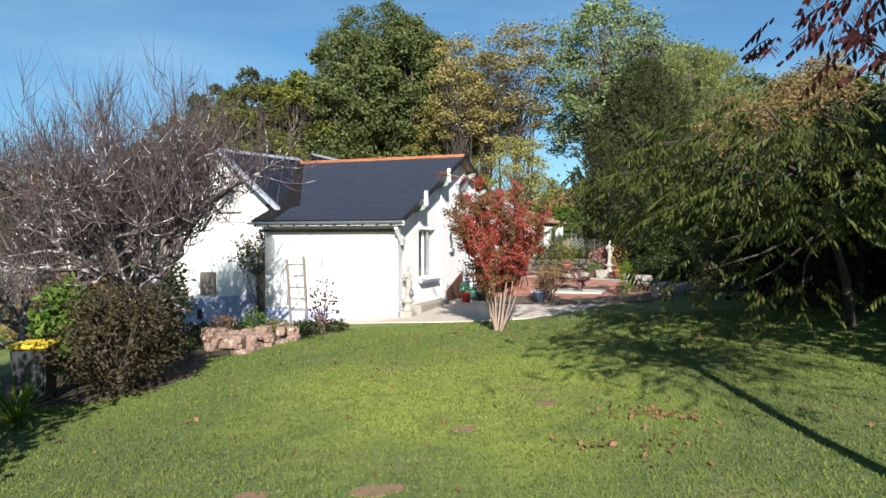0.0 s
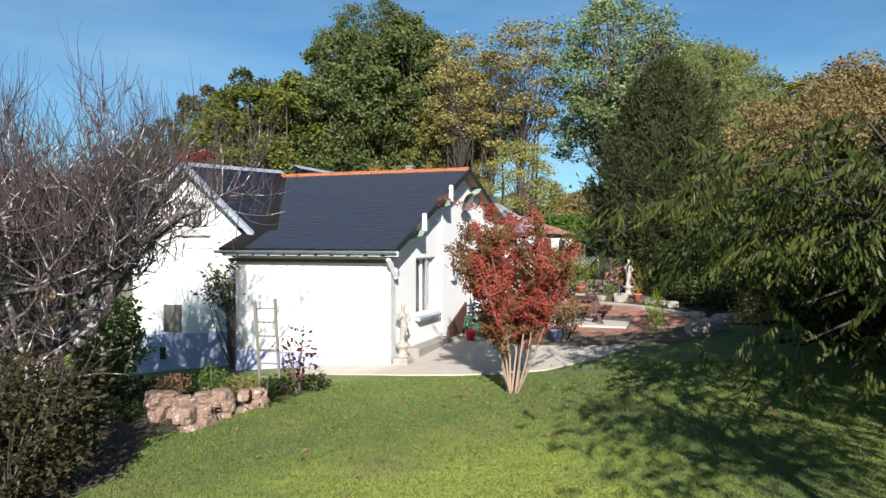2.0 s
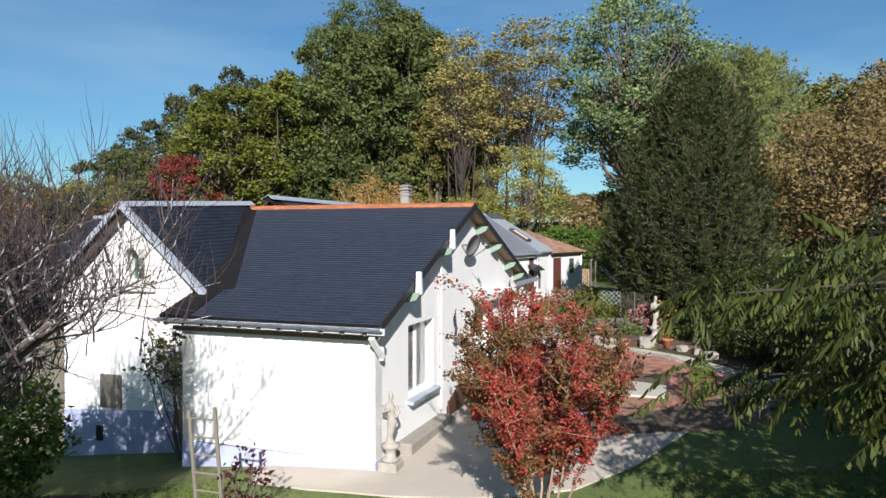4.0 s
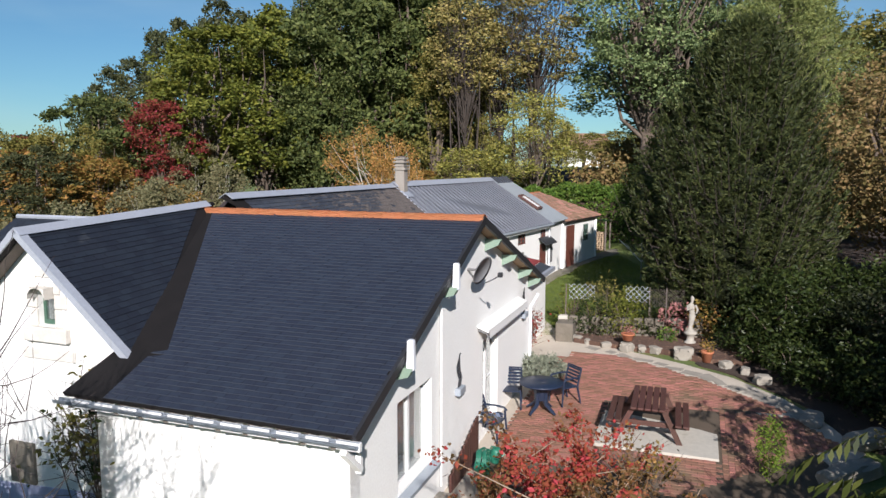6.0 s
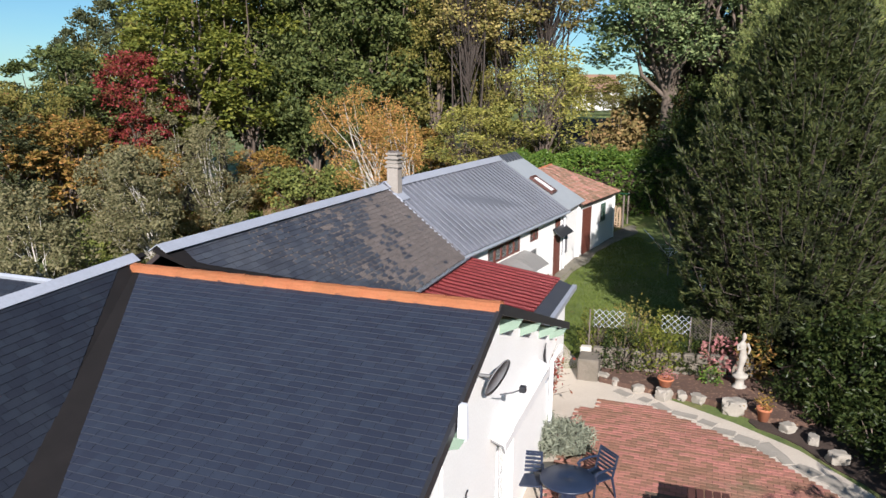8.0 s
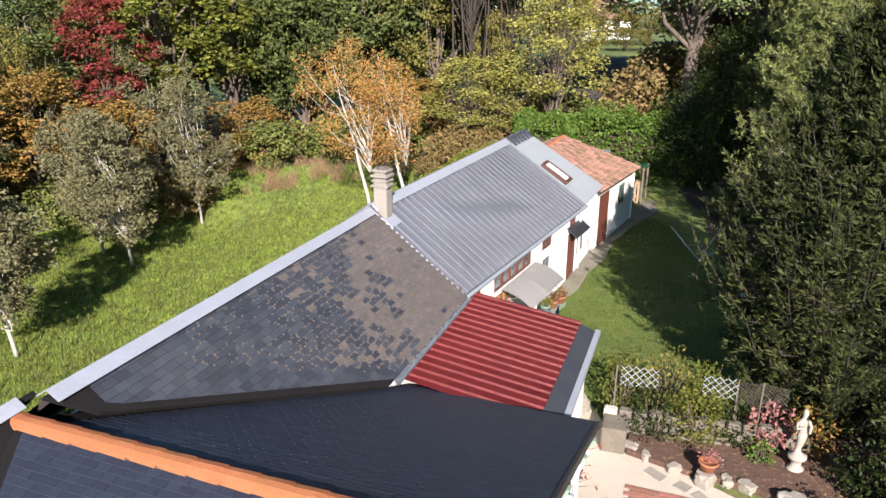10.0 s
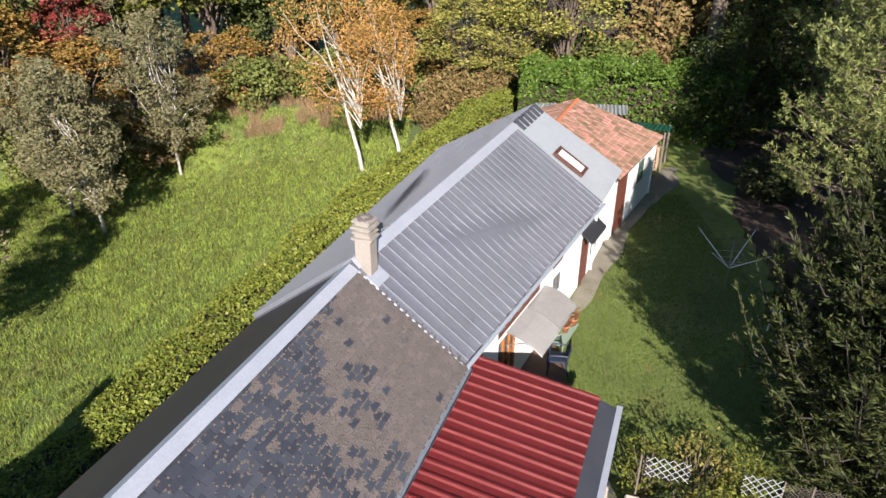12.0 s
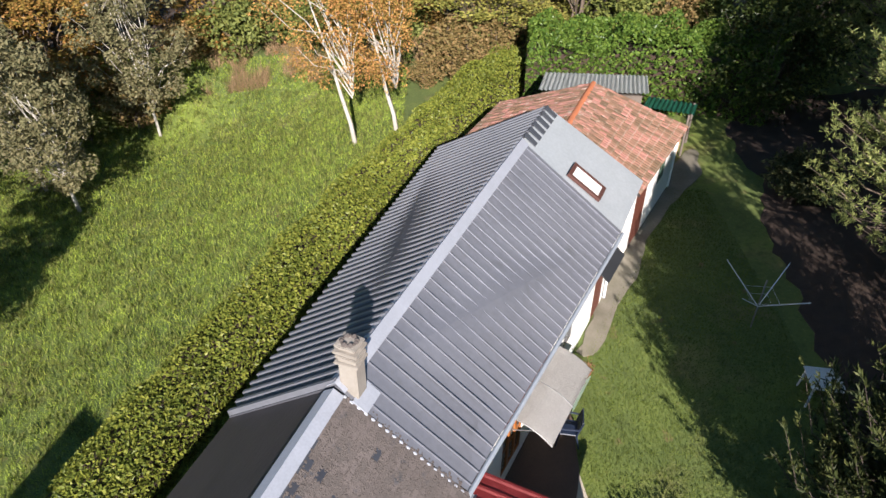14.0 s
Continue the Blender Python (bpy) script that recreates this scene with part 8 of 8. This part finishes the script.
for b, z in ((4.45, 1.78), (9.75, 2.20)):
    sc = thing("wall_ornament", HM @ pose(0.004, b, z), "curled dark metal wall ornament on a small shelf", "wall ornament", "ornaments on the gable")
    bm = bmesh.new()
    bbox(bm, 0.0, -0.17, -0.16, 0.12, 0.17, -0.02, 0.012)
    part("shelf", bm, M["gutter"], sc)
    for k in range(3):
        bm = bmesh.new()
        y = -0.08 + k * 0.07
        tube(bm, [(0.04, y, -0.02), (0.05, y + 0.06, 0.15), (0.04, y - 0.02, 0.30), (0.04, y - 0.06, 0.42 + 0.1 * k), (0.03, y + 0.05, 0.50 + 0.06 * k)], 0.011, 6)
        part("scroll", bm, M["dark_metal"], sc)
fs = thing("fence_panel", HM @ pose(0.16, 3.55, 0.02), "slanting dark red-brown board screen against the wall", "screen")
for k in range(11):
    bm = bmesh.new()
    hgt = 0.35 + 0.055 * k
    bbox(bm, 0.0, k * 0.155, 0, 0.04, k * 0.155 + 0.148, hgt, 0.006)
    part("board", bm, M["brown_wood"], fs)
hr = thing("hose_reel", HM @ pose(0.55, 4.35, 0.04), "coiled green garden hose on a stand", "hose")
for k in range(7):
    bm = bmesh.new()
    r = 0.20 + 0.018 * (k % 4)
    ring = [(0.03 * k - 0.08 + 0.02 * math.sin(3 * t), r * math.cos(t), 0.33 + r * math.sin(t)) for t in [2 * math.pi * j / 20 for j in range(21)]]
    tube(bm, ring, 0.013, 6)
    part("coil", bm, M["green_plastic"], hr)
bm = bmesh.new()
tube(bm, [(-0.1, -0.18, 0), (0, 0, 0.35), (0.1, 0.18, 0)], 0.015, 6)
part("stand", bm, M["dark_metal"], hr)
wc = thing("watering_can", HM @ pose(0.62, 5.1, 0.06, 0, 0, 40), "green plastic watering can", "watering can")
bm = bmesh.new()
lathe(bm, [(0.12, 0), (0.125, 0.02), (0.11, 0.24), (0.09, 0.28), (0.05, 0.285)], 16)
part("body", bm, M["green_plastic"], wc, "", True)
bm = bmesh.new()
tube(bm, [(0.10, 0, 0.06), (0.24, 0, 0.2), (0.34, 0, 0.33)], [0.025, 0.018, 0.03], 8)
part("spout", bm, M["green_plastic"], wc)
bm = bmesh.new()
tube(bm, [(-0.1, 0, 0.08), (-0.2, 0, 0.2), (-0.1, 0, 0.34), (0.03, 0, 0.29)], 0.014, 6)
part("handle", bm, M["green_plastic"], wc)

# ---------------------------------------------------------------- by the barn
ca = thing("door_canopy", on_barn(2.75, 2.40), "curved frosted canopy over the barn door", "canopy")
for x0, x1 in ((0.0, 1.30), (1.33, 2.65)):
    bm = bmesh.new()
    prev = None
    for k in range(9):
        f = k / 8
        y, z = -0.98 * f, 0.05 - 0.40 * f * f
        cur = (bm.verts.new((x0, y, z)), bm.verts.new((x1, y, z)))
        if prev:
            bm.faces.new((prev[0], prev[1], cur[1], cur[0]))
        prev = cur
    bmesh.ops.solidify(bm, geom=bm.faces[:], thickness=0.006)
    part("sheet", bm, M["polycarb"], ca, "frosted sheet", True)
for x in (0.0, 1.315, 2.65):
    bm = bmesh.new()
    tube(bm, [(x, -0.98 * k / 6, 0.035 - 0.40 * (k / 6) ** 2) for k in range(7)], 0.016, 6)
    tube(bm, [(x, 0, -0.35), (x, -0.55, -0.08)], 0.014, 6)
    part("bracket", bm, M["grey_metal"], ca)
pb = on_barn(5.6, 0.75, 0.55).translation
for i in range(3):
    p = on_barn(5.35 + i * 0.45, 0.0, 0.45 + 0.1 * i).translation
    pot(p.x, p.y, 0.16, 0.24, M["terra_pot"] if i else M["green_paint"], "pot plant on a stand by the barn", L["brown"] if i else L["olive"], 160, 0.09, gz(p.x, p.y) + 0.25)
pst = thing("plant_stand", on_barn(5.15, gz(pb.x, pb.y), 0.0), "pale green metal plant stand", "plant stand")
for x in (0.0, 1.2):
    for y in (-0.25, -0.75):
        bm = bmesh.new()
        tube(bm, [(x, y, -0.05), (x, y, 0.30)], 0.012, 6)
        part("leg", bm, M["green_paint"], pst)
bm = bmesh.new()
box(bm, -0.05, -0.8, 0.22, 1.25, -0.2, 0.245)
part("shelf", bm, M["green_paint"], pst)
gc = copy_thing(c0, on_barn(4.3, gz(2.9, 39.0) + 0.03, 0.9) @ pose(0, 0, 0, 0, 0, 200))
tagged(gc, "dark plastic garden chair by the barn door")

# rotary clothes dryer and white table on the rear lawn
rd = thing("clothes_dryer", pose(9.0, 42.3, gz(9.0, 42.3), 0, 0, 20), "open metal rotary clothes dryer on the rear lawn", "clothes dryer")
bm = bmesh.new()
tube(bm, [(0, 0, -0.1), (0, 0, 1.75)], 0.022, 8)
part("pole", bm, M["grey_metal"], rd)
for k in range(4):
    t = math.pi / 2 * k + 0.35
    bm = bmesh.new()
    tube(bm, [(0, 0, 0.80), (1.25 * math.cos(t), 1.25 * math.sin(t), 1.75)], 0.013, 6)
    part("arm", bm, M["white_metal"], rd)
for r in (0.35, 0.55):
    bm = bmesh.new()
    tube(bm, [(r * math.cos(math.pi / 2 * k + 0.35), r * math.sin(math.pi / 2 * k + 0.35), 0.80 + r * 0.76) for k in (0, 1, 2, 3, 4)], 0.004, 4)
    part("line", bm, M["white_metal"], rd)
wt = thing("garden_table", pose(9.8, 39.65, gz(9.8, 39.65), 0, 0, -8), "white plastic garden table on the rear lawn", "table")
bm = bmesh.new()
bbox(bm, -0.42, -0.42, 0.66, 0.42, 0.42, 0.71, 0.02)
part("tabletop", bm, M["white_plastic"], wt)
for x in (-0.33, 0.33):
    for y in (-0.33, 0.33):
        bm = bmesh.new()
        tube(bm, [(x, y, 0.66), (x * 1.15, y * 1.15, 0)], [0.035, 0.025], 8)
        part("leg", bm, M["white_plastic"], wt)

# road and lamp beyond the wood
road = patch("road", [(-2, 74), (12, 71), (26, 69), (44, 66), (46, 84), (28, 87), (13, 88.5), (-2, 91)], M["asphalt"], "dark road beyond the gardens", "road", 0.05)
lp = thing("street_lamp", pose(12.9, 88, gz(12.9, 88) - 0.4), "pale metal street lamp with curved arm", "street lamp")
bm = bmesh.new()
tube(bm, [(0, 0, -0.3), (0, 0, 2.25), (0.12, 0, 2.55), (0.45, 0, 2.72)], [0.08, 0.065, 0.055, 0.05], 8)
part("pole", bm, M["white_metal"], lp)
bm = bmesh.new()
bbox(bm, 0.40, -0.12, 2.66, 1.10, 0.12, 2.79, 0.03)
part("lamp_head", bm, M["white_metal"], lp)
fh = thing("far_house", pose(25.0, 138, gz(25.0, 138) - 1.6, 0, 0, 12), "distant pale house with red tiled roof", "house")
bm = bmesh.new()
box(bm, -4, -3, -0.5, 4, 3, 4.8)
part("wall", bm, M["plaster"], fh)
bm = bmesh.new()
slab(bm, [(-4.4, -3.4, 4.7), (4.4, -3.4, 4.7), (4.4, 0, 7.6), (-4.4, 0, 7.6)], 0.12)
slab(bm, [(4.4, 3.4, 4.7), (-4.4, 3.4, 4.7), (-4.4, 0, 7.6), (4.4, 0, 7.6)], 0.12)
part("roof", bm, M["terracotta"], fh)
# far windows are solid boxes in the same painted room darkness
for x in (-2.2, 0.9):
    bm = bmesh.new()
    bbox(bm, x, -3.04, 3.6, x + 1.2, -2.98, 5.2, 0.01)
    part("window", bm, M["dark_room"], fh)


# ---------------------------------------------------------------- grass, fallen leaves
def grass(name, x0, x1, y0, y1, n, h, seed, label, keep=None, blade=None):
    g = np.random.default_rng(seed)
    x, y = g.uniform(x0, x1, n), y0 + (y1 - y0) * g.uniform(0, 1, n) ** 1.5
    if keep is not None:
        k = keep(x, y)
        x, y = x[k], y[k]
    n = len(x)
    z = ground_z(x, y)
    t = g.uniform(0, 6.28, n)
    hh = h * g.uniform(0.5, 1.3, n)
    w = 0.006 + 0.004 * g.uniform(0, 1, n) + 0.0006 * (y - y0)
    lx, ly = g.normal(0, 0.5, n) * hh, g.normal(0, 0.5, n) * hh
    dx, dy = np.cos(t) * w, np.sin(t) * w
    v = np.stack([np.stack([x - dx, y - dy, z - 0.005], 1), np.stack([x + dx, y + dy, z - 0.005], 1), np.stack([x + lx, y + ly, z + hh], 1)], 1).reshape(-1, 3)
    ob = raw(name, v, np.arange(3 * n).reshape(n, 3), blade or L["grass"], None, label, "stuff")
    return tagged(ob, category="grass")


grass("grass", -9, 10, 3.0, 20.0, 240000, 0.032, 201, "short blades of lawn grass in front of the house", lambda x, y: (np.abs(x) < 0.72 * y + 1.5) & ((y < 18.1) | (x < -3.7) | ((y < 19.2) & (x > 3.6))))
grass("meadow_grass", -26, -2, 36, 67, 180000, 0.15, 202, "tufts of taller meadow grass", lambda x, y: x < -9.6 + (y - 33) * 0.5, L["meadow"])
tg = np.random.default_rng(205)
tuft = np.stack([tg.uniform(-24, -2, 5200), tg.uniform(37, 66, 5200)], 1)
tuft = np.repeat(tuft[tuft[:, 0] < -11.0 + (tuft[:, 1] - 33) * 0.5], 13, 0)
tuft = tuft + tg.normal(size=tuft.shape) * 0.10
tuft = np.concatenate([tuft, ground_z(tuft[:, 0], tuft[:, 1])[:, None]], 1)
td_ = np.concatenate([tg.normal(size=(len(tuft), 2)) * 0.55, np.full((len(tuft), 1), 1.0)], 1)
v, f = sprig_mesh(tuft, td_, tg.uniform(0.14, 0.32, len(tuft)), tg.uniform(0.02, 0.04, len(tuft)), tg)
tagged(raw("meadow_tufts", v, f, L["edge"], None, "coarse darker tufts in the meadow", "stuff"), category="grass")
grass("rear_grass", 2.6, 10, 33.5, 50, 80000, 0.06, 203, "lawn grass beside the barn", lambda x, y: x > np.where(y < 40, 3.35, 3.3 + (y - 40) * 0.56))
grass("dry_reeds", -14.0, -1.0, 64.2, 71.2, 22000, 0.70, 204, "pale dry grass at the edge of the wood", lambda x, y: np.sin(x * 1.7 + y) + np.sin(y * 2.3 - x * 0.9) + np.sin(x * 4.1) > 0.25, L["dry_grass"])
lg = np.random.default_rng(9)
p = np.concatenate([lg.normal(size=(60, 2)) * (0.35, 0.18) + (2.65, 8.4), lg.normal(size=(40, 2)) * (0.5, 0.3) + (1.9, 7.0), lg.normal(size=(120, 2)) * (2.2, 1.6) + (1.5, 16.0), lg.uniform(-6, 7, size=(120, 2)) * (1, 0.7) + (0, 10)])
p = np.concatenate([p, (ground_z(p[:, 0], p[:, 1]) + 0.035)[:, None]], 1)
v, f = leaf_mesh(p, 0.085, 0.6, 0, 0.35)
tagged(raw("fallen_leaves", v, f, L["brown"], None, "scattered brown fallen leaves on the lawn", "stuff"), category="leaves")

# ---------------------------------------------------------------- single pieces of roofs and paving
for nm, sets, material, parent in PIECES:
    for q in sets:
        me = bpy.data.meshes.new(nm)
        me.from_pydata([tuple(v) for v in q], [], [tuple(f) for f in SLATE_FACES])
        me.materials.append(material)
        me.materials.append(M["slate_edge"])
        me.polygons[1].material_index = 1
        ob = new(nm, me)
        ob.parent = parent
# roof tiles: one shared half-round mesh, tapering
tile_me = bpy.data.meshes.new("roof_tile")
vs, fs_ = [], []
for y, r in ((0.0, 0.115), (1.0, 0.090)):
    for k in range(6):
        t = math.pi * k / 5
        vs.append((r * math.cos(t), y, 0.02 + r * 0.62 * math.sin(t)))
for k in range(5):
    fs_.append((k, k + 1, k + 7, k + 6))
fs_.append((0, 5, 4, 3, 2, 1))
tile_me.from_pydata(vs, [], fs_)
tile_me.materials.append(M["terracotta"])
tv, tf = [], []
nT2 = (TR1 - TR0).cross(TW0 - TR0).normalized()
west_rows = [(TW0.lerp(TR0, r / 13).lerp(TW1.lerp(TR1, r / 13), (i + 0.5) / 30), TW0.lerp(TR0, min(1, (r + 1.12) / 13)).lerp(TW1.lerp(TR1, min(1, (r + 1.12) / 13)), (i + 0.5) / 30), nT2 if nT2.z > 0 else -nT2) for r in range(13) for i in range(30)]
for i, (p, q, up_) in enumerate([(p, q, nT) for p, q in TILES] + west_rows):
    d = q - p
    y = d.normalized()
    x = y.cross(up_).normalized()
    m4 = Matrix.Translation(p + up_ * (0.012 + rng.uniform(0, 0.02))) @ Matrix((x, y, up_)).transposed().to_4x4() @ pose(rng.uniform(-.02, .02), 0, 0, 0, 0, rng.uniform(-5, 5)) @ Matrix.Diagonal((0.74, d.length * rng.uniform(0.94, 1.06), 0.55, 1))
    if i < 298:
        ob = new("roof_tile", tile_me)
        ob.parent = out
        ob.matrix_basis = m4
    else:
        k = len(tv)
        tv += [tuple(m4 @ Vector(v)) for v in vs]
        tf += [tuple(k + j for j in f) for f in fs_[:5]]
raw("tile_covering", tv, tf, M["terracotta_rest"], out, "mottled old half-round tiles", "stuff")
brick_me = bpy.data.meshes.new("brick")
brick_me.from_pydata([(-1, -1, 0), (1, -1, 0), (1, 1, 0), (-1, 1, 0), (-1, -1, -0.03), (1, -1, -0.03), (1, 1, -0.03), (-1, 1, -0.03)], [], [(0, 1, 2, 3), (4, 5, 1, 0), (5, 6, 2, 1), (6, 7, 3, 2), (7, 4, 0, 3)])
brick_me.materials.append(M["paver"])
for a, b, sx, sy in BRICK_OWN:
    ob = new("brick", brick_me)
    ob.parent = terrace
    ob.matrix_basis = pose(a, b, hz_at(a, b) + 0.055 + rng.uniform(-0.003, 0.004), rng.uniform(-.5, .5), rng.uniform(-.5, .5), 0) @ Matrix.Diagonal((sx, sy, 1, 1))
